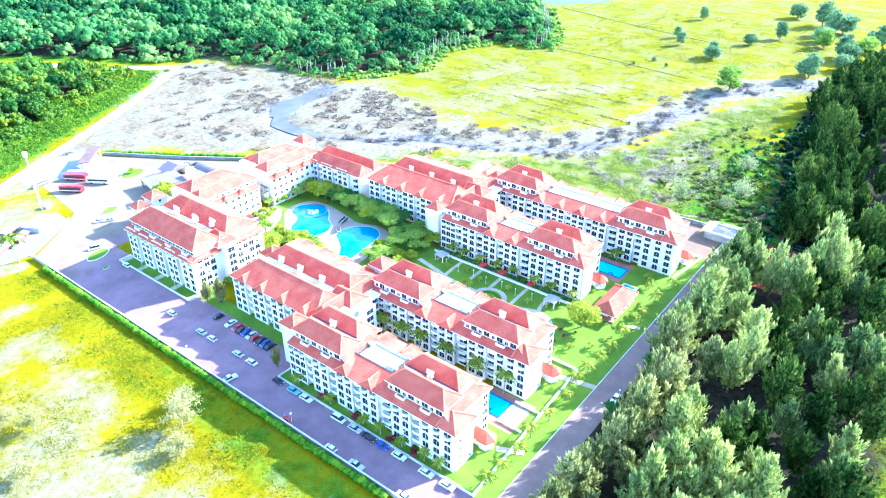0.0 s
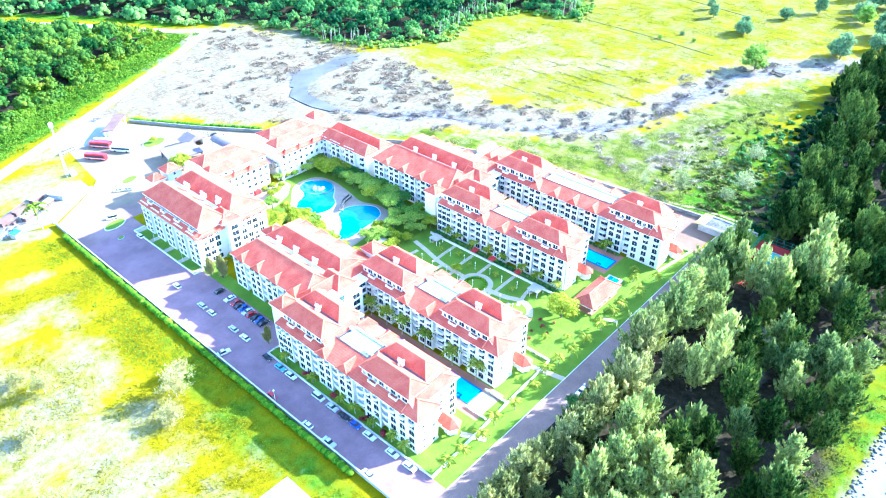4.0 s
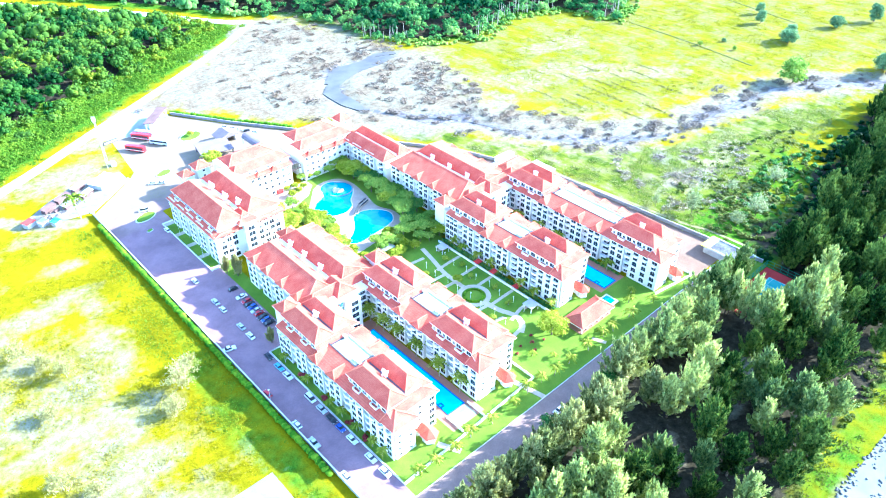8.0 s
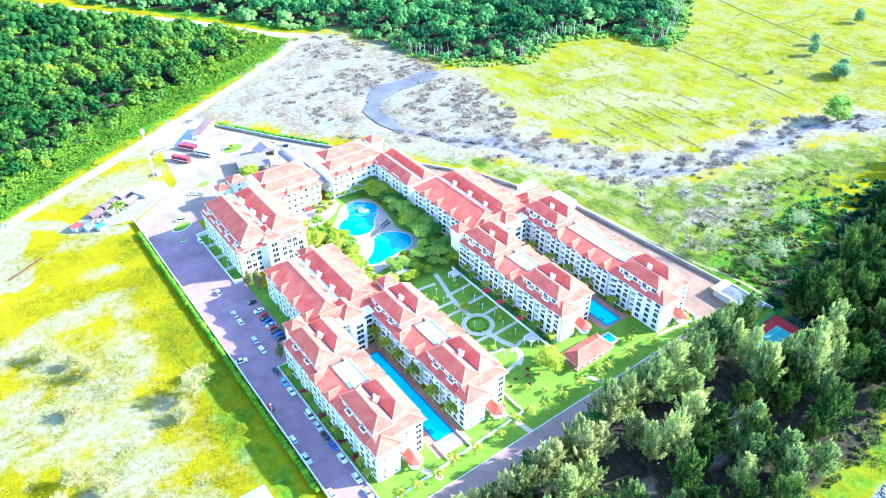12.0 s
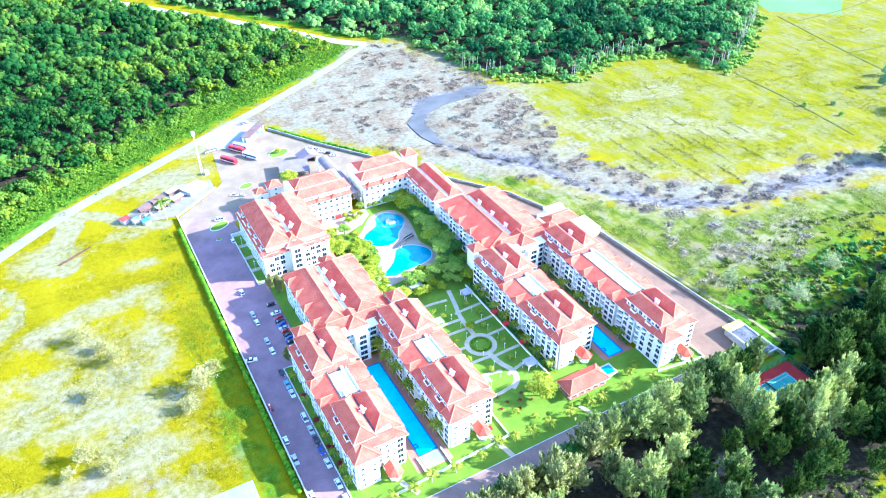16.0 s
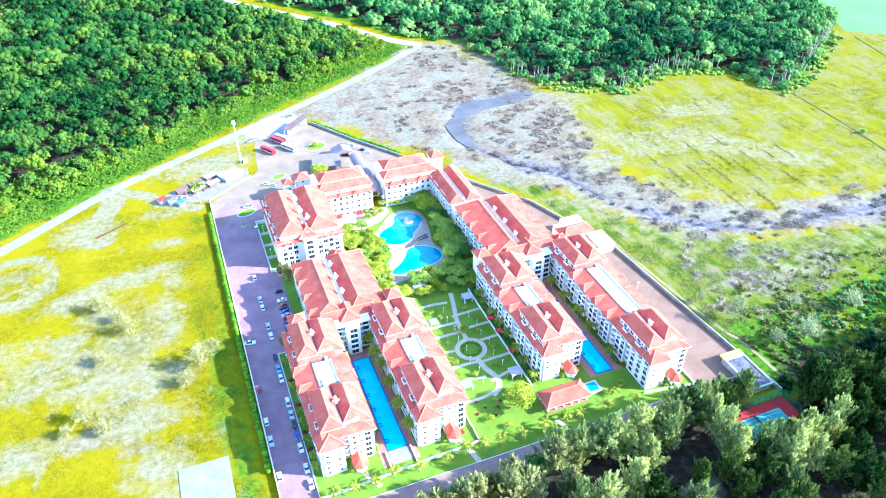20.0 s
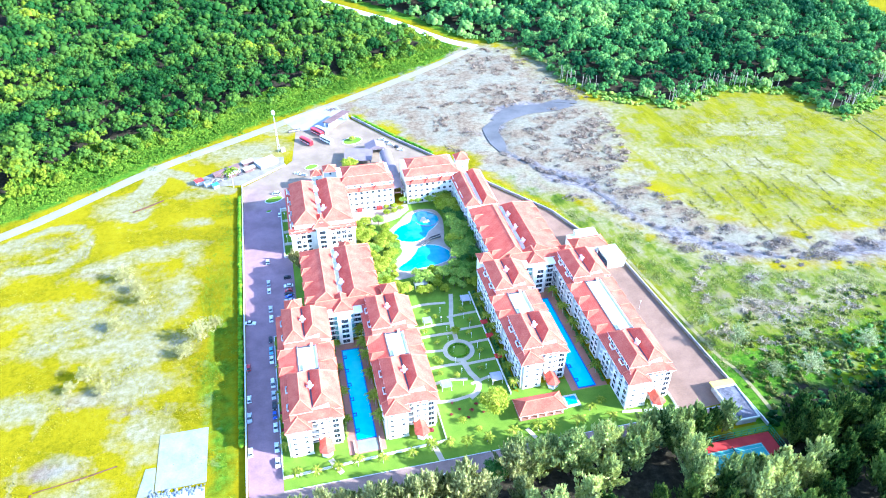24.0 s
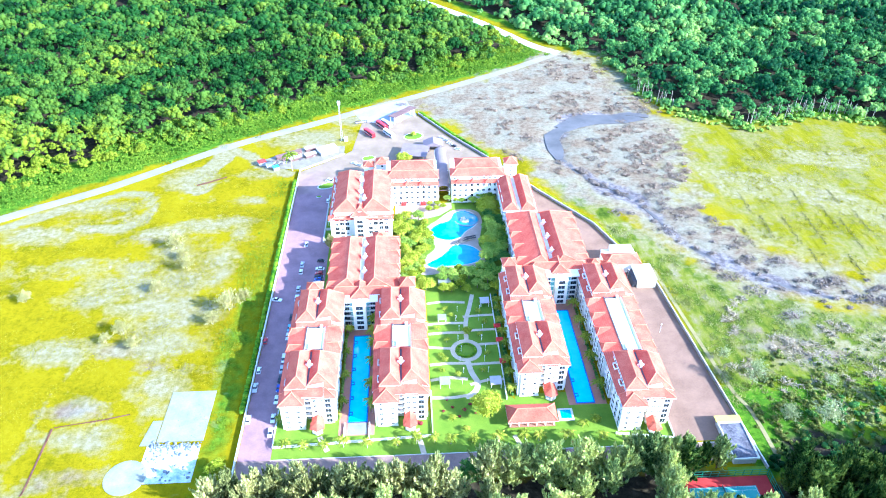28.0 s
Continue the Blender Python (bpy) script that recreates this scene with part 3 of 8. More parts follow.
    a, b, c, d = idx[:-1, :-1].ravel(), idx[:-1, 1:].ravel(), idx[1:, 1:].ravel(), idx[1:, :-1].ravel()
    tris = np.concatenate([np.stack([a, b, c], 1), np.stack([a, c, d], 1)])
    m, ns, ls, bs = node_mat("open_ground", 1.0, 0, 0.02)
    p = place(ns)
    att = {}
    for key in ("sand", "lush_shade", "mud_shade", "grove", "farm", "bank", "wet"):
        n = ns.new("ShaderNodeAttribute")
        n.attribute_name = key
        att[key] = n.outputs["Fac"]
    n1, n2, n3 = noise_tex(ns, ls, p, 0.035, 6, 0.6), noise_tex(ns, ls, p, 0.35, 5, 0.7), noise_tex(ns, ls, p, 1.9, 4, 0.7)
    f = maths(ns, ls, "ADD", maths(ns, ls, "MULTIPLY", n1, 0.55), maths(ns, ls, "MULTIPLY", n2, 0.45))
    grass = ramp(ns, ls, f, [(0.32, (0.08, 0.095, 0.002)), (0.42, (0.165, 0.142, 0.001)), (0.52, (0.222, 0.18, 0.001)), (0.62, (0.24, 0.2, 0.003)), (0.72, (0.245, 0.213, 0.03))])
    n6 = noise_tex(ns, ls, p, 0.75, 5, 0.75)
    clump_ = ramp(ns, ls, n6, [(0.50, (0, 0, 0)), (0.60, (1, 1, 1))])
    grass = mixc(ns, ls, maths(ns, ls, "MULTIPLY", clump_, 0.20), grass, ramp(ns, ls, n2, [(0.36, (0.06, 0.08, 0.003)), (0.60, (0.15, 0.14, 0.005))]))
    green = ramp(ns, ls, n2, [(0.36, (0.03, 0.085, 0.006)), (0.52, (0.068, 0.155, 0.010)), (0.68, (0.135, 0.215, 0.015))])
    bare = ramp(ns, ls, n2, [(0.34, (0.168, 0.148, 0.055)), (0.50, (0.218, 0.197, 0.1)), (0.66, (0.265, 0.245, 0.16))])
    soil = ramp(ns, ls, n2, [(0.30, (0.105, 0.07, 0.046)), (0.44, (0.16, 0.12, 0.082)), (0.58, (0.203, 0.163, 0.112)), (0.72, (0.242, 0.205, 0.142))])
    # brown litter with the shade beneath the crowns painted into it
    shaded_floor = ramp(ns, ls, n2, [(0.36, (0.022, 0.019, 0.014)), (0.56, (0.046, 0.04, 0.026)), (0.74, (0.1, 0.08, 0.056))])
    n5 = noise_tex(ns, ls, p, 0.13, 4, 0.55)
    n4 = noise_tex(ns, ls, p, 0.055, 5, 0.7)
    pale = ramp(ns, ls, n4, [(0.42, (0, 0, 0)), (0.56, (1, 1, 1))])
    soil = mixc(ns, ls, maths(ns, ls, "MULTIPLY", pale, 0.8), soil, ramp(ns, ls, n2, [(0.34, (0.16, 0.148, 0.105)), (0.50, (0.212, 0.201, 0.15)), (0.66, (0.258, 0.246, 0.19))]))
    def cut(a, k=0.75):
        q = maths(ns, ls, "ADD", maths(ns, ls, "MULTIPLY_ADD", n5, k, -0.5 * k), maths(ns, ls, "MULTIPLY_ADD", n2, 0.35, -0.175))
        s = ns.new("ShaderNodeMapRange")
        s.inputs["From Min"].default_value, s.inputs["From Max"].default_value = 0.34, 0.68
        ls.new(maths(ns, ls, "ADD", a, q), s.inputs["Value"])
        return s.outputs["Result"]
    mp = ns.new("ShaderNodeMapping")
    mp.inputs["Rotation"].default_value, mp.inputs["Scale"].default_value = (0, 0, -0.12), (0.17, 0.03, 1)
    ls.new(p, mp.inputs["Vector"])
    rows_ = noise_tex(ns, ls, mp.outputs["Vector"], 1.0, 4, 0.7)
    crop = ramp(ns, ls, rows_, [(0.34, (0.075, 0.1, 0.004)), (0.46, (0.14, 0.15, 0.006)), (0.56, (0.18, 0.178, 0.014)), (0.68, (0.21, 0.19, 0.085))])
    grass = mixc(ns, ls, maths(ns, ls, "MULTIPLY", att["farm"], 0.62), grass, crop)
    fallow = ramp(ns, ls, n4, [(0.45, (0, 0, 0)), (0.58, (1, 1, 1))])
    grass = mixc(ns, ls, maths(ns, ls, "MULTIPLY", maths(ns, ls, "MULTIPLY", fallow, att["farm"]), 0.65), grass, ramp(ns, ls, n2, [(0.36, (0.138, 0.151, 0.0289)), (0.62, (0.224, 0.191, 0.119))]))
    col = mixc(ns, ls, cut(att["lush_shade"]), grass, green)
    mb = ns.new("ShaderNodeMapping")
    mb.inputs["Rotation"].default_value, mb.inputs["Scale"].default_value = (0, 0, -0.30), (0.16, 0.045, 1)
    ls.new(p, mb.inputs["Vector"])
    tall = maths(ns, ls, "ADD", maths(ns, ls, "MULTIPLY", noise_tex(ns, ls, mb.outputs["Vector"], 1.0, 4, 0.65), 0.6), maths(ns, ls, "MULTIPLY", n5, 0.4))
    rank = ramp(ns, ls, tall, [(0.36, (0.035, 0.065, 0.008)), (0.45, (0.085, 0.12, 0.012)), (0.52, (0.145, 0.16, 0.02)), (0.58, (0.17, 0.165, 0.06)), (0.66, (0.235, 0.205, 0.14))])
    col = mixc(ns, ls, cut(att["bank"]), col, rank)
    col = mixc(ns, ls, cut(att["grove"]), col, shaded_floor)
    col = mixc(ns, ls, cut(att["mud_shade"]), col, soil)
    col = mixc(ns, ls, cut(att["sand"]), col, bare)
    col = mixc(ns, ls, cut(att["wet"]), col, ramp(ns, ls, n2, [(0.36, (0.09, 0.08, 0.085)), (0.50, (0.16, 0.145, 0.15)), (0.66, (0.25, 0.225, 0.215))]))
    tuft = ramp(ns, ls, n3, [(0.35, (0.72, 0.74, 0.70)), (0.56, (1, 1, 1))])
    col = mixc(ns, ls, 1.0, col, tuft, "MULTIPLY")
    ls.new(col, bs.inputs["Base Color"])
    bump(ns, ls, bs, n3, 0.5, 0.18)
    me = fast_mesh("ground", np.stack([x, y, z], 1), tris, m, [("sand", sand), ("lush_shade", lush_shade), ("mud_shade", mud_shade), ("grove", grove), ("farm", farm), ("bank", bank), ("wet", wet)])
    return tagged(new("ground", me), "open grassy ground with bare sand and cleared soil", "ground", kind="structure")


ground_sheet()


def setting(name, ring, z, mat, label, category="pavement", z0=-0.3):
    return single(name, Solid().slab(ring, z0, z), mat, label, category, kind="structure")


def rect(x0, y0, x1, y1):
    return [(x0, y0), (x1, y0), (x1, y1), (x0, y1)]


# roads and yards
setting("road", [(-87, -1), (-74.8, -1), (-74.8, 138), (-67, 138), (-67, 185), (-62, 185), (-62, 210), (-87, 214)], 0.05, PAVER, "mauve brick-paved road beside the apartment blocks", "road")
setting("road", rect(-87, -9, 108, -1), 0.05, FRONTPAVE, "mauve brick-paved road along the casuarina grove", "road")
setting("pavement", rect(-74.8, 79.5, -63.5, 138), 0.06, PAVER, "brick-paved parking bay beside the apartments")
setting("pavement", [(-87, 214), (-62, 210), (-62, 196), (-34, 198), (-34, 196), (33, 196), (46, 196), (28, 226), (8, 255), (-14, 291), (-52, 282), (-57, 240), (-62, 234)], 0.05, PAVER, "brick-paved forecourt before the lobby, sunlit tan put into its colour")
setting("pavement", [(78, 0), (105, 0), (105, 11), (98.6, 94), (92, 112), (79.5, 146.5), (54, 184), (46, 196), (46, 140), (66, 140), (66, 92), (78, 88)], 0.05, REARPAVE, "pale paved car park behind the last block")
setting("pavement", rect(-50.5, 9, -36.6, 70), 0.04, TERRA, "terracotta paving round the lap pool")
setting("pavement", rect(41, 20, 56.4, 91), 0.04, TERRA, "terracotta paving round the second lap pool")
setting("lawn", [(-74.6, -0.85), (78, -0.85), (78, 13), (56, 20), (41, 20), (20, 24), (14, 30), (-14, 28), (-15, 14), (-71, 14), (-71, 9), (-74.7, 9)], 0.03, LAWN, "mown green lawn along the front wall", "lawn")
setting("lawn", rect(-74.7, 9, -71.0, 80), 0.10, LAWN, "narrow grass verge along the block", "lawn")
setting("lawn", rect(-15.4, 27, 20.0, 92), 0.035, LAWN, "formal garden lawn between the blocks", "lawn")
setting("lawn", [(-26, 92), (28, 92), (29, 176), (3, 176), (-4, 172), (-29, 172), (-30, 139), (-26, 124)], 0.025, LAWN, "planted courtyard lawn round the lagoon pool", "lawn")
setting("pavement", [(-29, 160), (-14, 157), (-4, 161), (3, 168), (3.2, 174), (-29, 172.4)], 0.05, simple("pink_terrace_stone", (0.29, 0.215, 0.175), (0.38, 0.295, 0.245), 0.3, 2.0), "pale pink terrace before the lobby", "terrace")
setting("lawn", rect(-72.3, 13.6, -50.6, 20), 0.02, LAWN, "grass at the foot of the road block", "lawn")
setting("lawn", rect(-36.5, 13.6, -15.0, 20), 0.02, LAWN, "grass at the foot of the pool block", "lawn")
setting("lawn", rect(19.9, 19.4, 41.0, 27.0), 0.026, LAWN, "grass at the foot of the garden block", "lawn")
setting("lawn", rect(-63.4, 80.2, -58.0, 138), 0.03, LAWN, "narrow grass strip behind the parking bay", "lawn")
setting("lawn", [(56.6, 8), (56.6, 20), (46, 20), (46, 8)], 0.05, LAWN, "lawn at the foot of the pool", "lawn")

setting("pavement", rect(-66.9, 138, -60.6, 185), 0.04, PATH, "pale paved strip at the foot of the rear block")
for k in range(4):
    setting("lawn", rect(-66.5, 140.5 + k * 11.1, -61.2, 149.0 + k * 11.1), 0.09, LAWN, "small fenced lawn plot before the rear block", "lawn")

# sandy track through the field, and its branches
s = Solid()
strip(s, round_line([(-330, 112), (-247, 169), (-196, 202), (-139, 248), (-87, 279), (-53, 300), (-4, 329), (61, 371), (108, 407)], 5, False), 7.5, -0.2, 0.05)
single("track", s, TRACK, "pale sandy track along the forest edge", "road", kind="structure")
s = Solid()
strip(s, round_line([(108, 407), (86, 430), (50, 489), (-1, 556), (-60, 640)], 5, False), 9, -0.2, 0.06)
single("track", s, CONC, "narrow concrete road through the forest", "road", kind="structure")

s = Solid()
strip(s, round_line([(100.6, 108), (105.6, 57), (109.4, 25), (112.6, 14), (113.6, -2), (113.4, -12)], 5, False), 1.7, -0.2, 0.1)
single("track", s, FAINT, "worn sandy footpath along the boundary wall", "path", kind="structure")
s = Solid()
strip(s, round_line([(-160.6, -12), (-160.2, -7.9), (-161.0, 18.0)], 4, False), 0.7, -0.2, 0.3)
strip(s, round_line([(-160.4, 18.6), (-143.3, 21.6), (-133.1, 23.9)], 4, False), 0.35, -0.2, 0.22)
strip(s, round_line([(-147.0, 200.3), (-139.3, 204.4), (-131.2, 209.3)], 4, False), 1.2, -0.2, 0.35)
single("earth_bund", s, simple("turned_earth", (0.06, 0.03, 0.018), (0.17, 0.08, 0.05), 0.4, 2.0, 0.95), "low bund of dark turned earth", "bund", kind="structure")

# muddy channel
s = Solid()
def channel_water(line, w):
    channel_water.level -= 0.006
    pts = round_line(line, 6, False)
    q = random.Random(int(w * 10 + line[0][0]))
    for k in range(0, len(pts) - 1, 2):
        channel_water.level -= 0.005
        if w < 5 and q.random() < 0.35:
            continue
        strip(s, pts[max(k - 1, 0):k + 3], w * q.uniform(0.45, 1.15), -0.8, channel_water.level)
channel_water.level = -0.28
s.slab(POND, -0.9, -0.27)
channel_water([(150, 282), (136, 287), (118, 283), (104, 285), (92, 277)], 6)
channel_water([(94, 279), (82, 268), (75, 252), (77, 240)], 4)
channel_water([(77, 240), (74, 228), (80, 216)], 4)
channel_water([(80, 216), (84, 204), (92, 192)], 2.6)
channel_water([(92, 192), (109, 174), (124, 130), (136, 112)], 2.8)
channel_water([(150, 98), (182, 80), (212, 78), (282, 71), (322, 52), (358, 14), (420, -20)], 3.2)
single("channel_water", s, MUDWATER, "shallow grey muddy water in the cleared channel", "water", kind="structure")
s = Solid().slab([(-300, -500), (600, -500), (600, -96), (260, -90), (110, -84), (60, -85), (10, -84), (-60, -82), (-300, -74)], -0.2, 0.03)
single("beach", s, SEAFOAM, "wet grey sand and foam at the beach", "beach", kind="structure")

# fields
setting("field", [(470, 300), (520, 260), (620, 330), (560, 420), (510, 380)], 0.05, simple("green_paddy", (0.085, 0.19, 0.055), (0.13, 0.25, 0.085), 0.02, 0.4), "green flooded paddy field", "field")
furrow = simple("field_bund", (0.06, 0.075, 0.012), (0.13, 0.13, 0.03), 0.1, 1.0)
s = Solid()
for line in ([(466, 287), (452, 240), (439, 195), (420, 120)], [(327, 225), (322, 160), (312, 99)], [(472, 268), (538, 269), (620, 280)], [(439, 195), (478, 190), (520, 200)]):
    strip(s, round_line(line, 6, False), 1.3, -0.1, 0.25)
single("field_bunds", s, furrow, "low grassy bunds between the fields", "field", kind="stuff")

# slabs in the west field
setting("concrete_slab", rect(-119, 9.5, -101.5, 34.8), 0.22, PALECONC, "large bleached concrete slab in the field", "slab")
setting("concrete_slab", [(-125, 8), (-119.4, 8), (-119.4, 20), (-123, 20)], 0.18, PALECONC, "small concrete slab beside the large one", "slab")
setting("concrete_slab", rect(-122, -9, -102, 7.6), 0.12, simple("broken_concrete", (0.20, 0.30, 0.34), (0.72, 0.75, 0.74), 0.35, 1.2), "broken grey slab strewn with rubble", "slab")
setting("concrete_slab", [(-126 + 7.5 * math.cos(a * math.pi / 12), -6 + 7.5 * math.sin(a * math.pi / 12)) for a in range(24)], 0.3, PALECONC, "round pale concrete tank base", "slab")

# boundary walls and kerbs
def wall_run(name, line, h, t, mat, label, cap=None):
    s = Solid()
    strip(s, line, t, -0.2, h)
    ob = single(name, s, mat, label, "wall", kind="structure")
    if cap:
        c = Solid()
        strip(c, line, t + 0.18, h, h + 0.12)
        part("coping", c, cap, ob)
    return ob

wall_run("boundary_wall", [(-87.4, -9), (-87.4, 214)], 1.5, 0.3, WALLGREY, "long rendered boundary wall with white coping", KERB)
wall_run("boundary_wall", [(105.4, 11), (98.9, 94), (92.3, 112.4), (79.9, 147), (54.4, 184.5), (28.5, 226.5), (8.7, 255.5), (-13, 292)], 1.6, 0.28, WEATHERED, "weathered grey boundary wall round the rear car park", WALLGREY)
wall_run("boundary_wall", [(105.4, 11), (107.5, -14)], 1.6, 0.3, WALLGREY, "grey boundary wall beside the shed", KERB)
wall_run("garden_wall", [(-74.8, 14), (-74.8, 4.4), (-14.2, 7.2), (-14.2, 30)], 0.9, 0.35, TRIM, "low white garden wall round the front lawn", KERB)
wall_run("garden_wall", [(-74.8, 14), (-74.8, 80), (-64, 80)], 0.6, 0.25, TRIM, "low white kerb wall beside the parked cars", KERB)
wall_run("garden_wall", [(56, 4.8), (78, 1.5), (78, 14), (77.7, 30)], 0.9, 0.3, TRIM, "low white wall round the end block's lawn", KERB)
wall_run("garden_wall", [(16.4, 24), (16.6, 90)], 1.0, 0.2, TRIM, "low garden wall beside the block", KERB)
wall_run("garden_wall", [(-15.2, 26), (-15.4, 44)], 1.0, 0.2, RAIL, "dark railing at the garden edge")
wall_run("garden_wall", [(-63.5, 138), (-67, 138), (-67, 185), (-62, 185)], 0.6, 0.25, TRIM, "low kerb wall round the rear block", KERB)
wall_run("kerb", [(-74.8, -1.0), (108, -1.0)], 0.16, 0.25, KERB, "white kerb of the front road")
wall_run("kerb", [(-87.5, 216), (-74, 226), (-61.5, 236)], 0.5, 1.0, KERB, "white kerb of the entrance drive")

# ---------------------------------------------------------------- windows and balconies
def window_mesh(name, w, h, arched, pane=None):
    """A dark pane in a white surround; it faces -y, its sill in the middle at the origin."""
    s = Solid()
    n = 7
    if arched:
        r = w / 2
        top = [(r * math.cos(a), h - r * 0.75 + r * 0.75 * math.sin(a)) for a in [math.pi * i / n for i in range(n + 1)]]
        ring = [(-w / 2, 0), (w / 2, 0)] + top
    else:
        ring = [(-w / 2, 0), (w / 2, 0), (w / 2, h), (-w / 2, h)]
    k = len(ring)
    out = [(x * (1 + 0.2 / w), (z - h / 2) * (1 + 0.2 / h) + h / 2) for x, z in ring]
    pts = [(x, -0.11, z) for x, z in out] + [(x, -0.11, z) for x, z in ring] + [(x, -0.015, z) for x, z in ring] + [(x, 0.05, z) for x, z in out]
    fs = [(i, (i + 1) % k, k + (i + 1) % k, k + i) for i in range(k)] + [(k + i, k + (i + 1) % k, 2 * k + (i + 1) % k, 2 * k + i) for i in range(k)] + [(3 * k + i, 3 * k + (i + 1) % k, (i + 1) % k, i) for i in range(k)]
    s.add(pts, fs, 0)
    g = Solid().add([(x, -0.015, z) for x, z in ring], [tuple(range(k))])
    s.box(-0.025, -0.06, 0, 0.025, -0.02, h * 0.97, 0)
    s.box(-w / 2 - 0.15, -0.18, -0.14, w / 2 + 0.15, 0.02, -0.02, 0)
    me = s.mesh(name, TRIM)
    PANES[me.name] = g.mesh("pane", pane or GLASS)
    return me


WIN = {"sq": window_mesh("window", 2.1, 1.95, False), "arch": window_mesh("window", 2.15, 2.2, True), "tall": window_mesh("window", 2.4, 2.45, True),
       "wide": window_mesh("window", 3.0, 1.95, False), "small": window_mesh("window", 1.05, 1.25, False), "slit": window_mesh("window", 1.5, 0.8, False), "mid": window_mesh("window", 1.45, 1.4, False), "march": window_mesh("window", 1.5, 1.7, True),
       "teal": window_mesh("window", 2.2, 2.3, False, TEAL)}


def balcony_mesh(w, d, bow=0.35):
    """Slab and rounded parapet in one shell; it stands out to -y."""
    s = Solid()
    n, t = 6, 0.14
    outer = [(-w / 2, 0.05)] + [(-w / 2 + w * i / n, -d - bow * math.sin(math.pi * i / n)) for i in range(n + 1)] + [(w / 2, 0.05)]
    inner = [(-w / 2 + t, 0.05)] + [((-w / 2 + w * i / n) * (1 - 2 * t / w), t - d - bow * math.sin(math.pi * i / n)) for i in range(n + 1)] + [(w / 2 - t, 0.05)]
    k = len(outer)
    pts = [(x, y, -0.12) for x, y in outer] + [(x, y, 0.88) for x, y in outer] + [(x, y, 0.88) for x, y in inner] + [(x, y, 0.1) for x, y in inner]
    fs = [tuple(range(k))[::-1], tuple(range(3 * k, 4 * k))]
    for i in range(k - 1):
        for r0 in (0, k, 2 * k):
            fs.append((r0 + i, r0 + i + 1, r0 + k + i + 1, r0 + k + i))
    s.add(pts, fs)
    return s.mesh("balcony", TRIM)


BALC = {"bay": balcony_mesh(1.9, 0.55), "rec": balcony_mesh(3.0, 1.0), "pent": balcony_mesh(3.2, 1.3, 0.02)}


class Face:
    """A facade: a start on the plan, a way along it and the outward side."""

    def __init__(self, x, y, ux, uy):
        self.x, self.y, self.u = x, y, (ux, uy)
        self.n = (uy, -ux)
        self.turn = math.degrees(math.atan2(self.n[0], -self.n[1]))

    def at(self, u, out, z):
        return pose(self.x + self.u[0] * u + self.n[0] * out, self.y + self.u[1] * u + self.n[1] * out, z, 0, 0, self.turn)

    def box(self, s, u0, u1, out0, out1, z0, z1, slot=0):
        a = (self.x + self.u[0] * u0 + self.n[0] * out0, self.y + self.u[1] * u0 + self.n[1] * out0)
        b = (self.x + self.u[0] * u1 + self.n[0] * out1, self.y + self.u[1] * u1 + self.n[1] * out1)
        return s.box(min(a[0], b[0]), min(a[1], b[1]), z0, max(a[0], b[0]), max(a[1], b[1]), z1, slot)


FLOOR = 2.84


def dress(block, face, segs, floors=5, out=1.4, base=0.0, top_arch=True, wallmat=None):
    """Fill a facade with bays, recesses, windows and balconies. segs: (from, to, kind, columns)."""
    H = base + floors * FLOOR
    for u0, u1, kind, cols in segs:
        w = u1 - u0
        if kind == "bay":
            s = Solid()
            face.box(s, u0, u1, -0.2, out, 0, H)
            face.box(s, u0 - 0.1, u1 + 0.1, -0.2, out + 0.1, base + (floors - 1) * FLOOR - 0.25, base + (floors - 1) * FLOOR - 0.05)
            face.box(s, u0 - 0.1, u1 + 0.1, -0.2, out + 0.12, 0, 0.6)
            for q in (u0, u1):
                face.box(s, q - 0.22, q + 0.22, out - 0.1, out + 0.14, 0, H)
            part("bay", s, wallmat or WHITE, block)
            for i in range(cols):
                uc = u0 + w * (i + 0.5) / cols
                for k in range(floors):
                    z = base + k * FLOOR
                    if k == floors - 1 and top_arch:
                        part("window", WIN["tall"], None, block, m=face.at(uc, out, z + 0.45))
                        part("balcony", BALC["bay"], None, block, m=face.at(uc, out, z - 0.2))
                    else:
                        part("window", WIN["arch" if (k == 2 or (k == 0 and i % 2)) else "sq"], None, block, m=face.at(uc, out, z + 0.75))
        elif kind == "rec":
            for k in range(floors):
                z = base + k * FLOOR
                part("window", WIN["sq" if w < 3.6 else "wide"], None, block, m=face.at((u0 + u1) / 2, 0.0, z + 0.7))
                if k and w > 3.0:
                    part("balcony", BALC["rec"], None, block, m=face.at((u0 + u1) / 2, 0.0, z))
        elif kind == "flat":
            for i in range(cols):
                uc = u0 + w * (i + 0.5) / cols
                for k in range(floors):
                    part("window", WIN["small" if (i + k) % 3 == 0 else "sq"], None, block, m=face.at(uc, 0.0, base + k * FLOOR + 0.85))


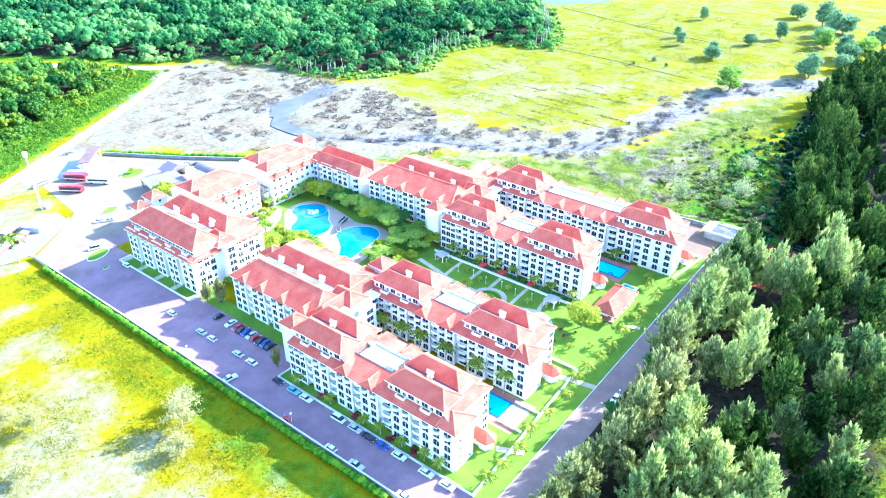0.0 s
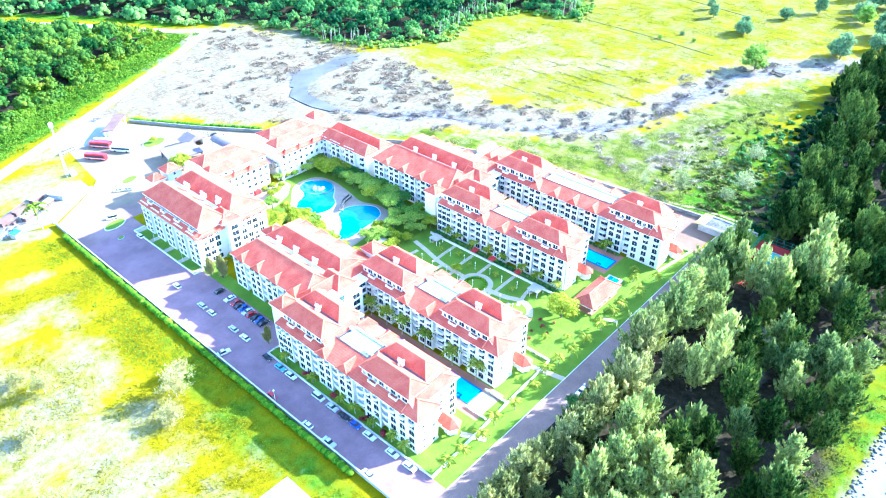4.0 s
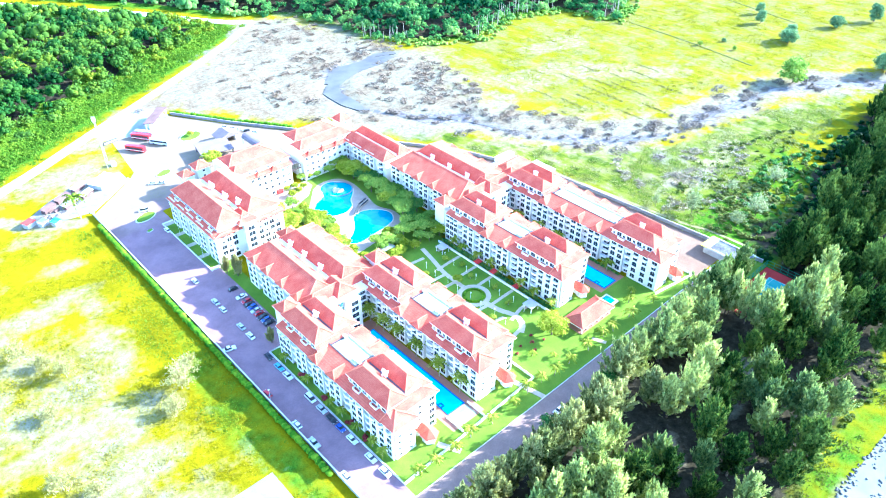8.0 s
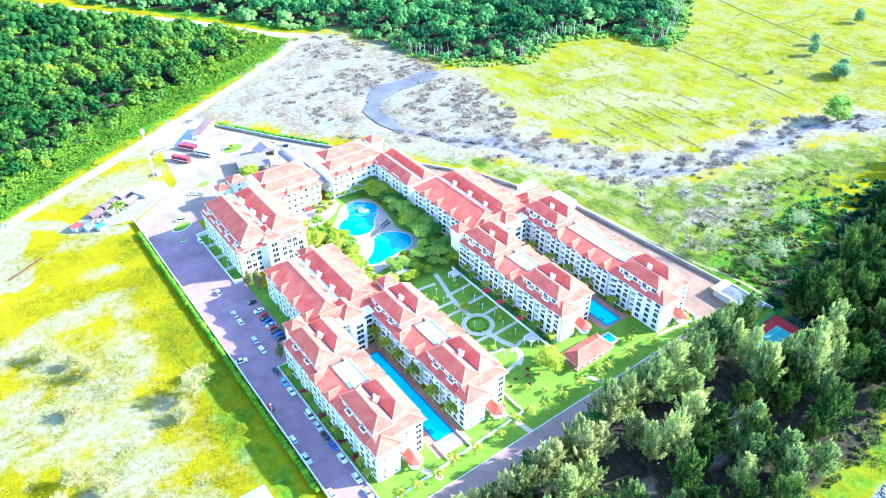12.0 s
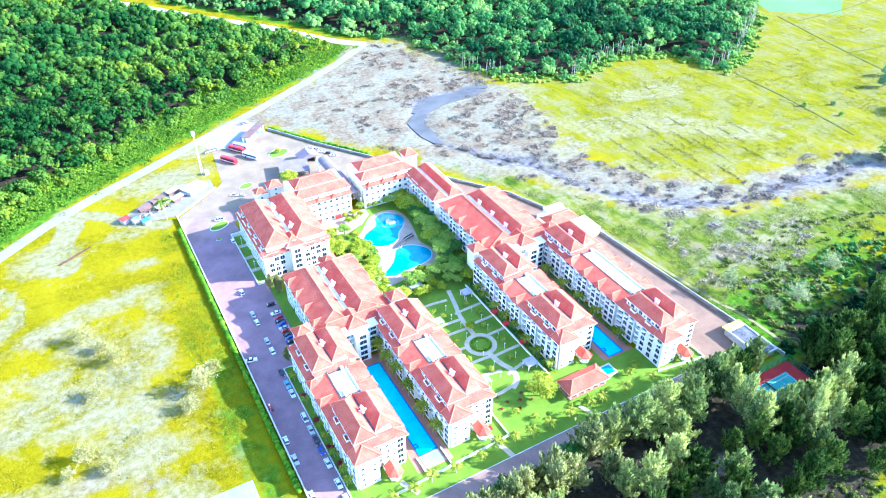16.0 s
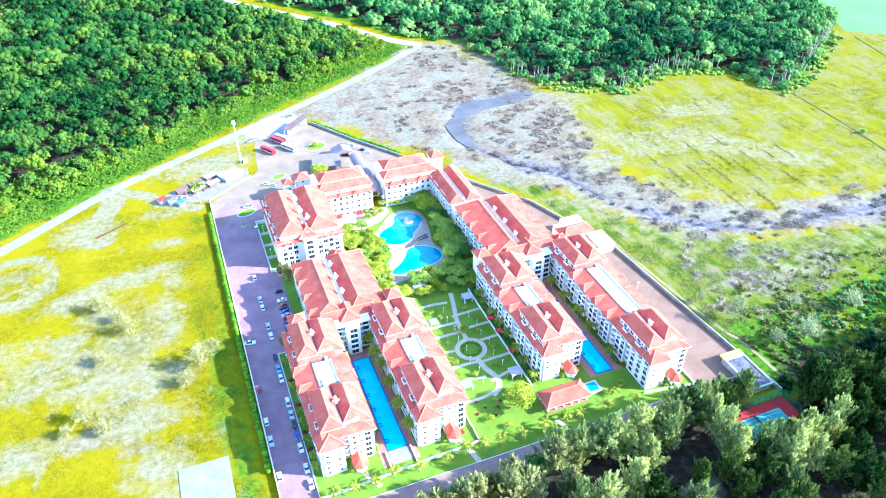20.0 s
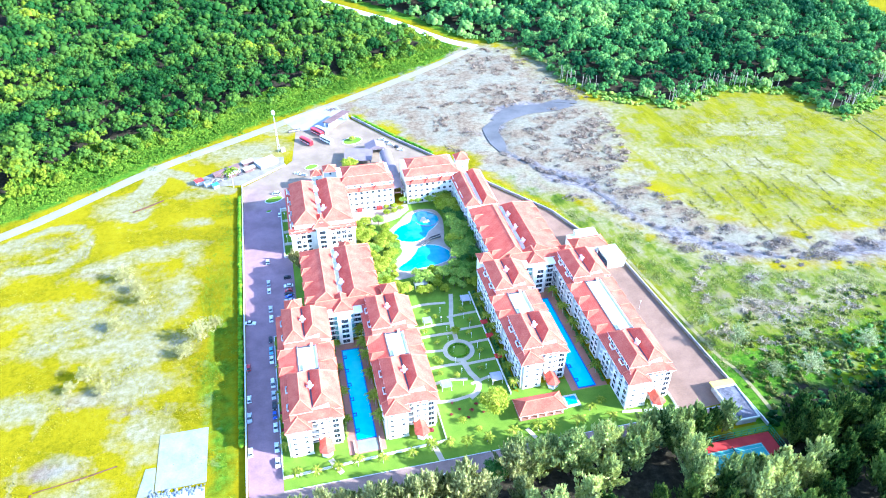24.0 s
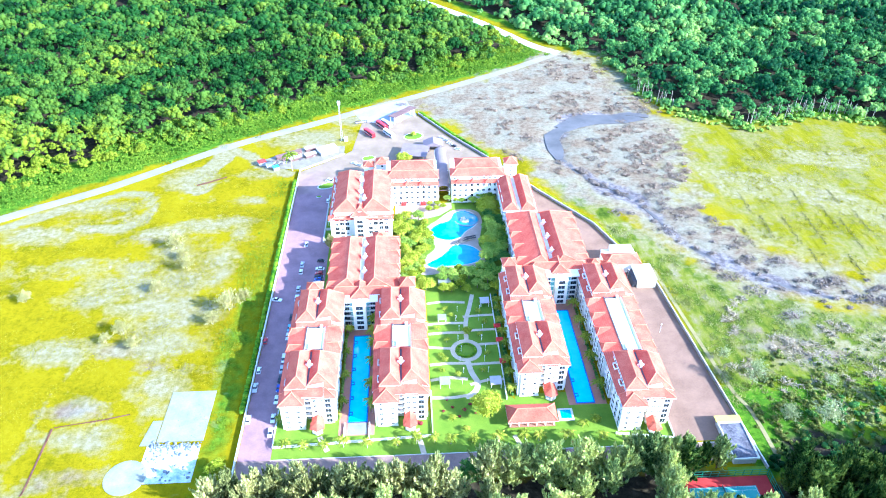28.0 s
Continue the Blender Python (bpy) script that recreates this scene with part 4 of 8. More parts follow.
# ---------------------------------------------------------------- tiled roofs
def hip(block, x0, x1, y0, y1, ze, zr, rx=None, s_hip=True, n_hip=True, ze_w=None, ze_e=None, name="roof", run=0.75):
    """A tiled roof with its ridge along y at rx; eaves may differ in height; hipped or gabled ends. Ridge caps follow its edges."""
    rx = (x0 + x1) / 2 if rx is None else rx
    zw, ze2 = ze if ze_w is None else ze_w, ze if ze_e is None else ze_e
    d = min(rx - x0, x1 - rx) * run * 1.25
    ys, yn = y0 + (d if s_hip else 0), y1 - (d if n_hip else 0)
    P = [(x0, y0, zw), (x1, y0, ze2), (x1, y1, ze2), (x0, y1, zw), (rx, ys, zr), (rx, yn, zr)]
    B = [(x, y, z - 0.28) for x, y, z in P[:4]]
    s = Solid()
    s.add(P + B, [(0, 4, 5, 3), (1, 2, 5, 4), (0, 1, 4), (2, 3, 5)], 0)
    s.add(P[:4] + B, [(0, 4, 5, 1), (1, 5, 6, 2), (2, 6, 7, 3), (3, 7, 4, 0), (4, 7, 6, 5)], 1)
    roof = part(name, s, [TILE, TRIM], block)
    c = Solid()
    for a, b in ((4, 5), (0, 4), (1, 4), (2, 5), (3, 5)):
        pa, pb = Vector(P[a]), Vector(P[b])
        c.bar(pa + Vector((0, 0, 0.05)), pb + Vector((0, 0, 0.05)), 0.19, n=6)
    part("ridge_cap", c, CAP, roof)
    return roof


def hip_x(block, x0, x1, y0, y1, ze, zr, ry=None, w_hip=True, e_hip=True, name="roof"):
    """The same with its ridge along x."""
    ry = (y0 + y1) / 2 if ry is None else ry
    d = min(ry - y0, y1 - ry) * 0.9
    xw, xe = x0 + (d if w_hip else 0), x1 - (d if e_hip else 0)
    P = [(x0, y0, ze), (x1, y0, ze), (x1, y1, ze), (x0, y1, ze), (xw, ry, zr), (xe, ry, zr)]
    B = [(x, y, z - 0.28) for x, y, z in P[:4]]
    s = Solid()
    s.add(P + B, [(0, 1, 5, 4), (2, 3, 4, 5), (1, 2, 5), (3, 0, 4)], 0)
    s.add(P[:4] + B, [(0, 4, 5, 1), (1, 5, 6, 2), (2, 6, 7, 3), (3, 7, 4, 0), (4, 7, 6, 5)], 1)
    roof = part(name, s, [TILE, TRIM], block)
    c = Solid()
    for a, b in ((4, 5), (0, 4), (1, 5), (2, 5), (3, 4)):
        c.bar(Vector(P[a]) + Vector((0, 0, 0.05)), Vector(P[b]) + Vector((0, 0, 0.05)), 0.19, n=6)
    part("ridge_cap", c, CAP, roof)
    return roof


def lean(block, xa, za, xb, zb, y0, y1, name="lean_roof"):
    """A single tiled slope from the eave (xa, za) up to (xb, zb)."""
    t = 0.25
    s = Solid()
    P = [(xa, y0, za), (xb, y0, zb), (xb, y1, zb), (xa, y1, za)]
    B = [(x, y, z - t) for x, y, z in P]
    up = (0, 1, 2, 3) if xb > xa else (3, 2, 1, 0)
    s.add(P + B, [up], 0)
    s.add(P + B, [(0, 4, 5, 1), (1, 5, 6, 2), (2, 6, 7, 3), (3, 7, 4, 0), (4, 7, 6, 5)], 1)
    return part(name, s, [TILE, TRIM], block)


def apron(block, x0, x1, ya, za, yb, zb):
    """A tiled slope rising northwards against a wall."""
    P = [(x0, ya, za), (x1, ya, za), (x1, yb, zb), (x0, yb, zb)]
    s = Solid()
    s.add(P + [(x, y, z - 0.25) for x, y, z in P], [(0, 1, 2, 3)], 0)
    s.add(P + [(x, y, z - 0.25) for x, y, z in P], [(0, 4, 5, 1), (1, 5, 6, 2), (3, 7, 4, 0), (4, 7, 6, 5)], 1)
    part("apron_roof", s, [TILE, TRIM], block)


def gablet(block, xe, sgn, yc, w, ze, zr, depth):
    """A small hipped roof over a bay, its ridge running into the main slope; sgn: which way is inward."""
    s = Solid()
    P = [(xe, yc - w / 2, ze), (xe, yc + w / 2, ze), (xe + sgn * 1.6, yc, zr), (xe + sgn * depth, yc, zr), (xe + sgn * depth, yc - w / 2, ze + 0.1), (xe + sgn * depth, yc + w / 2, ze + 0.1)]
    s.add(P, [(0, 2, 1), (0, 4, 3, 2), (1, 2, 3, 5), (3, 4, 5), (0, 1, 5, 4)] if sgn > 0 else [(0, 1, 2), (0, 2, 3, 4), (1, 5, 3, 2), (3, 5, 4), (0, 4, 5, 1)], 0)
    r = part("gablet", s, TILE, block)
    c = Solid()
    for a, b in ((2, 3), (0, 2), (1, 2)):
        c.bar(Vector(P[a]) + Vector((0, 0, 0.05)), Vector(P[b]) + Vector((0, 0, 0.05)), 0.17, n=6)
    part("ridge_cap", c, CAP, r)


def vent(block, x, y, z, h=1.9):
    """A white rooftop vent stack with a small cross gable."""
    s = Solid()
    s.box(x - 0.5, y - 0.9, z - 1.5, x + 0.5, y + 0.9, z + h * 0.55)
    s.add([(x - 0.65, y - 1.1, z + h * 0.55), (x + 0.65, y - 1.1, z + h * 0.55), (x + 0.65, y + 1.1, z + h * 0.55), (x - 0.65, y + 1.1, z + h * 0.55), (x, y - 1.1, z + h), (x, y + 1.1, z + h)],
          [(0, 1, 4), (2, 3, 5), (1, 2, 5, 4), (3, 0, 4, 5)])
    s.box(x - 1.4, y - 0.25, z - 1.2, x + 1.4, y + 0.25, z + h * 0.3)
    part("roof_vent", s, TRIM, block, "white gabled roof vent")


EAVE, PENT, RIDGE = 14.3, 17.6, 20.7


def tower(block, x0, y0, y1):
    """A penthouse storey under twin hipped roofs. x0: the west eave of the block, 22 m wide."""
    s = Solid()
    s.box(x0 + 3.0, y0 + 0.9, EAVE - 0.5, x0 + 17.0, y1 - 0.9, PENT - 0.1)
    part("penthouse_wall", s, WHITE, block)
    hip(block, x0 + 2.55, x0 + 11.0, y0, y1, PENT, RIDGE, x0 + 7.0)
    hip(block, x0 + 11.0, x0 + 21.9, y0 + 1.6, y1, PENT, RIDGE, x0 + 15.0, ze_w=PENT, ze_e=EAVE + 0.5)
    g = Solid()
    g.box(x0 + 10.6, y0 + 1.5, PENT - 0.6, x0 + 11.4, y1 - 1.5, PENT + 0.25)
    # dark material paints the shade in the valley between the roofs
    part("gutter", g, RAIL, block, "valley gutter coloured dark for the shade in it")
    lean(block, x0 - 0.2, EAVE - 0.25, x0 + 3.0, EAVE + 0.75, y0 + 0.3, y1 - 0.3, "skirt_roof")
    w = Face(x0 + 3.0, y1 - 0.9, 0, -1)
    n = int((y1 - y0 - 1.8) / 2.4)
    for i in range(n):
        part("window", WIN["sq" if i % 2 else "small"], None, block, m=w.at((i + 0.5) * (y1 - y0 - 1.8) / n, 0.0, EAVE + 1.0))
    for q in (0.27, 0.73):
        part("balcony", BALC["pent"], None, block, m=w.at((y1 - y0 - 1.8) * q, 0.0, EAVE + 0.35))
    vent(block, x0 + 11.0, (y0 + y1) / 2 + 1.0, PENT + 1.0)


def finger(x0, y0, y1, bays, label, mid_gablets):
    """A long apartment block: two towers, a lower middle with a roof deck, and twin end wings. x0: west eave."""
    block = thing("apartment_block", x0 + 11, (y0 + y1) / 2, label=label, category="building", group="apartment blocks")
    hold = block.matrix_world.inverted()
    L = y1 - y0
    xw, xe = x0 + 0.9, x0 + 20.9
    s = Solid()
    s.box(xw + 1.4, y0 + 5.0, 0, xe - 1.4, y1, EAVE - 0.2)
    part("wall", s, WHITE, block)
    # end wings with a recess between them
    s = Solid()
    s.box(xw + 0.9, y0 - 0.05, 0, xw + 8.4, y0 + 6, EAVE - 0.2)
    s.box(xw + 0.7, y0 - 0.1, 0, xw + 8.6, y0 + 0.15, 0.7)
    part("end_wing", s, WHITE, block)
    s = Solid()
    s.box(xw + 11.2, y0 + 2.6, 0, xe - 0.6, y0 + 6, EAVE - 0.2)
    part("end_wing", s, WHITE, block)
    hip(block, x0 + 0.2, x0 + 10.2, y0 - 0.9, y0 + 5.6, EAVE - 0.2, EAVE + 2.3, n_hip=False)
    hip(block, x0 + 11.6, x0 + 21.9, y0 + 2.5, y0 + 7.2, EAVE - 0.2, EAVE + 2.2, n_hip=False)
    south = Face(xw, y0, 1, 0)
    for k in range(5):
        z = k * FLOOR
        part("window", WIN["small"], None, block, m=south.at(2.3, 0.05, z + 0.9))
        part("window", WIN["slit" if k % 2 else "small"], None, block, m=south.at(6.6, 0.05, z + 1.0))
        part("window", WIN["wide"], None, block, m=south.at(9.8, -5.0, z + 0.75))
        part("window", WIN["small"], None, block, m=south.at(12.7, -2.6, z + 0.9))
        part("window", WIN["slit"], None, block, m=south.at(15.0, -2.6, z + 1.2))
        part("window", WIN["sq"], None, block, m=south.at(17.6, -2.6, z + 0.8))
        if k:
            part("balcony", BALC["rec"], None, block, m=south.at(9.8, -5.0, z))
    # long facades
    west, east = Face(xw + 1.4, y1, 0, -1), Face(xe - 1.4, y0, 0, 1)
    dress(block, west, bays)
    dress(block, east, [(max(L - b, 4.0), L - a, k, c) for a, b, k, c in bays][::-1])
    # roofs
    ta, tb = (y0 + 4.6, y0 + 25.6), (y1 - 21.5, y1 - 0.3)
    tower(block, x0, *ta)
    tower(block, x0, *tb)
    lean(block, x0 - 0.2, EAVE - 0.25, x0 + 7.4, EAVE + 2.0, ta[1] - 0.4, tb[0] + 0.6)
    lean(block, x0 + 22.0, EAVE - 0.25, x0 + 15.2, EAVE + 1.9, ta[1] - 0.4, tb[0] + 0.6)
    d = Solid()
    d.box(x0 + 7.4, ta[1] - 0.6, EAVE - 0.5, x0 + 15.2, tb[0] + 0.8, EAVE + 1.3)
    for a in (x0 + 7.3, x0 + 15.0):
        d.box(a, ta[1] - 0.5, EAVE + 1.2, a + 0.3, tb[0] + 0.7, EAVE + 1.65)
    part("flashing", Solid().box(x0 + 7.2, ta[1] + 0.4, EAVE + 1.9, x0 + 7.62, tb[0] - 0.2, EAVE + 2.1), RAIL, block, "dark ridge flashing beside the deck")
    for yy in (ta[1] + 1.6, tb[0] - 1.9):
        part("deck_kerb", Solid().box(x0 + 7.9, yy, EAVE + 1.3, x0 + 14.9, yy + 0.35, EAVE + 1.8), RAIL, block, "dark stained upstand across the deck")
    part("deck_gutter", Solid().box(x0 + 14.55, ta[1] + 2.0, EAVE + 1.3, x0 + 14.95, tb[0] - 1.9, EAVE + 1.7), WALLGREY, block, "stained grey gutter along the deck")
    # tiled aprons against the towers' south walls
    apron(block, x0 + 2.6, x0 + 17.4, y0 + 2.6, EAVE + 0.6, y0 + 5.6, PENT - 0.12)
    apron(block, x0 + 2.6, x0 + 17.4, tb[0] - 1.5, EAVE + 1.75, tb[0] + 0.95, PENT - 0.12)
    part("roof_deck", d, DECK, block, "bleached flat roof deck with low parapets")
    for k in range(3):
        yy = ta[1] + 1.5 + k * 1.3
        part("condenser", Solid().box(x0 + 9.0, yy, EAVE + 1.3, x0 + 10.0, yy + 0.9, EAVE + 2.1), STEEL, block, "grey rooftop condenser unit")
    part("stair_head", Solid().box(x0 + 12.8, tb[0] - 2.6, EAVE + 1.3, x0 + 13.9, tb[0] - 1.2, EAVE + 2.6), DECK, block)
    for yc in mid_gablets:
        gablet(block, x0 - 0.5, 1, yc, 5.6, EAVE - 0.2, EAVE + 1.9, 6.2)
        gablet(block, x0 + 22.3, -1, yc + 0.6, 5.2, EAVE - 0.2, EAVE + 1.9, 6.2)
    # ground-floor porch on the end
    porch(block, xw + 13.2, y0 - 1.2)
    for ch in block.children:
        ch.matrix_parent_inverse = hold
    return block


def porch(block, x, y):
    """A small six-sided porch with a tiled cap."""
    s, c = Solid(), Solid()
    ring = [(x + 2.1 * math.cos(a), y + 2.1 * math.sin(a)) for a in [math.pi / 6 + math.pi * i / 3 for i in range(6)]]
    s.slab(ring, 0, 0.5)
    part("porch_base", s, TRIM, block)
    for px, py in ring:
        part("porch_column", Solid().box(px - 0.18, py - 0.18, 0.4, px + 0.18, py + 0.18, 3.3), TRIM, block)
    part("porch_wall", Solid().box(x - 1.5, y, 0.4, x + 1.5, y + 5.5, 3.1), WHITE, block)
    R = [(x + 3.2 * math.cos(a), y + 3.2 * math.sin(a), 3.3) for a in [math.pi / 6 + math.pi * i / 3 for i in range(6)]]
    c.add(R + [(x, y, 5.6)], [(i, (i + 1) % 6, 6) for i in range(6)] + [tuple(range(6))[::-1]])
    c.add([(x - 2.4, y, 3.3), (x + 2.4, y, 3.3), (x + 2.4, y + 5.5, 3.3), (x - 2.4, y + 5.5, 3.3), (x, y, 5.5), (x, y + 5.5, 5.5)], [(1, 2, 5, 4), (3, 0, 4, 5)])
    part("porch_roof", c, TILE, block)


BAYS64 = [(0, 7.2, "bay", 3), (7.2, 10.4, "rec", 1), (10.4, 17.0, "bay", 2), (17.0, 20.6, "rec", 1), (20.6, 26.8, "bay", 2), (26.8, 30.4, "rec", 1),
          (30.4, 36.8, "bay", 2), (36.8, 42.2, "rec", 1), (42.2, 48.8, "bay", 2), (48.8, 52.4, "rec", 1), (52.4, 63.6, "bay", 3)]
BAYS84 = [(0, 7.2, "bay", 3), (7.2, 10.4, "rec", 1), (10.4, 17.0, "bay", 2), (17.0, 20.6, "rec", 1), (20.6, 26.8, "bay", 2), (26.8, 30.0, "rec", 1), (30.0, 36.2, "bay", 2), (36.2, 39.4, "rec", 1),
          (39.4, 45.6, "bay", 2), (45.6, 48.8, "rec", 1), (48.8, 55.0, "bay", 2), (55.0, 60.4, "rec", 1), (60.4, 67.0, "bay", 2), (67.0, 70.6, "rec", 1), (70.6, 83.6, "bay", 3)]
LBL = "white five-storey apartment block with red tiled roofs beside "
finger(-72.4, 13.0, 77.0, BAYS64, LBL + "the parking road", (53.3, 43.4))
finger(-36.8, 13.0, 77.0, BAYS64, LBL + "the lap pool", (53.3, 43.4))
finger(20.0, 25.6, 89.8, BAYS64, LBL + "the garden", (66.1, 56.2))
finger(56.6, 6.4, 90.0, BAYS84, LBL + "the car park", (66.3, 56.9, 47.5, 38.1))


def hall(name, x0, x1, y0, y1, ridges, eave, ridge, label, floors, w_bays, e_bays, skirt=False):
    """A broad block under two long hipped roofs. x0..x1: eaves."""
    block = thing(name, (x0 + x1) / 2, (y0 + y1) / 2, label=label, category="building", group="apartment blocks")
    hold = block.matrix_world.inverted()
    s = Solid()
    s.box(x0 + 2.2, y0 + 0.9, 0, x1 - 2.2, y1 - 0.9, eave - 0.2)
    if skirt:
        s.box(x0 + 3.0, y0 + 2.0, eave - 1, x1 - 2.4, y1 - 1.5, eave + 2.9)
    part("wall", s, WHITE, block)
    dress(block, Face(x0 + 2.2, y1 - 0.9, 0, -1), w_bays, floors)
    dress(block, Face(x1 - 2.2, y0 + 0.9, 0, 1), e_bays, floors)
    lift = 3.0 if skirt else 0.0
    inset = 2.4 if skirt else 0.0
    (r1, r2), mid = ridges, (ridges[0] + ridges[1]) / 2
    hip(block, x0 + inset, mid - 0.5, y0 + inset * 0.7, y1 - inset * 0.3, eave + lift, ridge + lift, r1)
    hip(block, mid + 0.5, x1 - inset * 0.4, y0 + inset * 0.7, y1 - inset * 0.3, eave + lift, ridge + lift, r2)
    g = Solid()
    g.box(mid - 0.9, y0 + 1.5, eave + lift - 0.8, mid + 0.9, y1 - 1.5, eave + lift + 0.45)
    part("gutter", g, DECK, block, "pale flat valley gutter")
    if skirt:
        lean(block, x0 - 0.2, eave - 0.3, x0 + 3.1, eave + 1.0, y0 + 0.2, y1 - 0.2, "skirt_roof")
        w = Face(x0 + 3.0, y1 - 1.5, 0, -1)
        n = int((y1 - y0 - 3) / 2.3)
        for i in range(n):
            part("window", WIN["sq"], None, block, m=w.at((i + 0.5) * (y1 - y0 - 3.5) / n, 0.0, eave + 1.05))
        for i in range(4):
            part("balcony", BALC["pent"], None, block, m=w.at((y1 - y0 - 3) * (i + 0.5) / 4, 0.0, eave + 0.6))
    for ch in block.children:
        ch.matrix_parent_inverse = hold
    return block, hold


def settle(block, hold):
    for ch in block.children:
        ch.matrix_parent_inverse = hold


# broad blocks joining the long ones
eb, eh = hall("apartment_block", -59.4, -26.2, 78.0, 121.5, (-50.0, -37.6), EAVE - 0.2, 18.4, "white broad apartment block with twin red tiled ridges", 5,
              [(0, 6.4, "bay", 2), (6.4, 9.8, "rec", 1), (9.8, 16.4, "bay", 2), (16.4, 19.8, "rec", 1), (19.8, 26.4, "bay", 2), (26.4, 29.8, "rec", 1), (29.8, 41.0, "bay", 3)],
              [(0, 9, "bay", 3), (9, 12.4, "rec", 1), (12.4, 19, "bay", 2), (19, 22.4, "rec", 1), (22.4, 29, "bay", 2), (29, 32.4, "rec", 1), (32.4, 41, "bay", 2)])
for yc in (84.5, 95, 105.5, 115):
    gablet(eb, -59.8, 1, yc, 5.4, EAVE - 0.3, EAVE + 1.7, 6.4)
    gablet(eb, -25.8, -1, yc + 1.5, 5.4, EAVE - 0.3, EAVE + 1.7, 6.4)
for yy in (92, 103, 113):
    vent(eb, -42.6, yy, 15.6, 1.8)
fb, fh = hall("apartment_block", 29.4, 64.6, 92.0, 139.5, (41.0, 51.6), EAVE - 0.2, 18.4, "white broad apartment block with long red tiled ridges", 5,
              [(0, 6.4, "bay", 2), (6.4, 9.8, "rec", 1), (9.8, 16.4, "bay", 2), (16.4, 19.8, "rec", 1), (19.8, 26.4, "bay", 2), (26.4, 29.8, "rec", 1), (29.8, 36.4, "bay", 2), (36.4, 39.8, "rec", 1), (39.8, 45.4, "bay", 2)],
              [(0, 9, "bay", 3), (9, 12.4, "rec", 1), (12.4, 19, "bay", 2), (19, 22.4, "rec", 1), (22.4, 29, "bay", 2), (29, 32.4, "rec", 1), (32.4, 45, "bay", 3)])
for yc in (99, 109.5, 120, 130.5):
    gablet(fb, 29.0, 1, yc, 5.4, EAVE - 0.3, EAVE + 1.7, 6.4)
    gablet(fb, 65.0, -1, yc + 1.0, 5.4, EAVE - 0.3, EAVE + 1.7, 6.4)
for yy in (104, 116, 128):
    vent(fb, 47.4, yy, 15.4, 1.8)


def stair_front(block, hold, x0, x1, y0, y1):
    """The glazed stair hall at the head of a lap pool, with its low cross roofs."""
    s = Solid()
    xm = (x0 + x1) / 2
    s.box(x0, y0 + 3.2, 0, x1, y1, EAVE)
    s.box(xm - 2.9, y0, 0, xm + 2.9, y0 + 4, EAVE)
    s.box(x0 - 0.4, y0 + 2.4, EAVE - 0.2, x1 + 0.4, y1, EAVE + 0.5)
    part("stair_hall", s, WHITE, block)
    f = Face(x0, y0, 1, 0)
    w = x1 - x0
    for k in range(5):
        part("window", WIN["wide"], None, block, m=f.at(w / 2, 0, k * FLOOR + 0.7))
        for q in (0.13, 0.87):
            part("window", WIN["wide"], None, block, m=f.at(w * q, -3.2, k * FLOOR + 0.7))
        for q in (0.27, 0.73):
            part("window", WIN["teal"], None, block, m=f.at(w * q, -3.2, k * FLOOR + 0.3))
    hip(block, xm - 4.4, xm + 4.4, y0 + 4.2, y1 + 4, EAVE + 0.5, EAVE + 3.2, n_hip=False)
    hip_x(block, x0 - 6, x1 + 6, y1 - 3.5, y1 + 3, EAVE + 0.5, EAVE + 2.8)
    settle(block, hold)


stair_front(eb, eh, -51.8, -36.4, 68.5, 79)
stair_front(fb, fh, 40.6, 56.8, 82.0, 93)


def turret(block, hold, x, y, r, ze, zr, base=0.0):
    """A square link tower with a pyramid roof."""
    s = Solid()
    s.box(x - r + 0.6, y - r + 0.6, base, x + r - 0.6, y + r - 0.6, ze)
    part("link_tower", s, WHITE, block)
    f = Face(x - r + 0.6, y - r + 0.6, 1, 0)
    for k in range(int(ze / FLOOR)):
        part("window", WIN["small"], None, block, m=f.at(r - 0.6, 0, k * FLOOR + 1))
    hip_x(block, x - r, x + r, y - r, y + r, ze, zr)
    settle(block, hold)


turret(eb, eh, -64.6, 81.2, 3.8, 15.4, 18.2)
turret(eb, eh, -22.6, 82.5, 3.6, 16.0, 18.6)
turret(eb, eh, -36.0, 126.0, 4.0, 11.0, 13.6)
turret(fb, fh, 25.8, 96.0, 3.6, 15.0, 17.6)
turret(fb, fh, 66.0, 93.5, 3.2, 15.0, 17.4)

gb, gh = hall("apartment_block", -63.0, -29.6, 138.6, 183.0, (-53.5, -40.0), EAVE - 0.4, 18.6, "white six-storey rear block with steep red tiled roofs", 5,
              [(0, 5.6, "bay", 2), (5.6, 8.6, "rec", 1), (8.6, 14.4, "bay", 2), (14.4, 17.4, "rec", 1), (17.4, 23.2, "bay", 2), (23.2, 26.2, "rec", 1), (26.2, 32.0, "bay", 2), (32.0, 35.0, "rec", 1), (35.0, 42.6, "bay", 2)],
              [(0, 9, "bay", 3), (9, 12.4, "rec", 1), (12.4, 19, "bay", 2), (19, 22.4, "rec", 1), (22.4, 29, "bay", 2)], skirt=True)
dress(gb, Face(-60.8, 139.5, 1, 0), [(0.6, 8.5, "flat", 3), (18, 29, "flat", 4)], 5)
s = Solid()
s.box(-49.5, 137.0, 0, -44.0, 140, EAVE + 1)
part("stair_hall", s, WHITE, gb)
for k in range(5):
    part("window", WIN["wide"], None, gb, m=Face(-49.5, 137.0, 1, 0).at(2.75, 0, k * FLOOR + 0.8))
hip(gb, -51.5, -42.0, 138, 150, EAVE + 1.2, EAVE + 4.6)
lean_s = Solid()
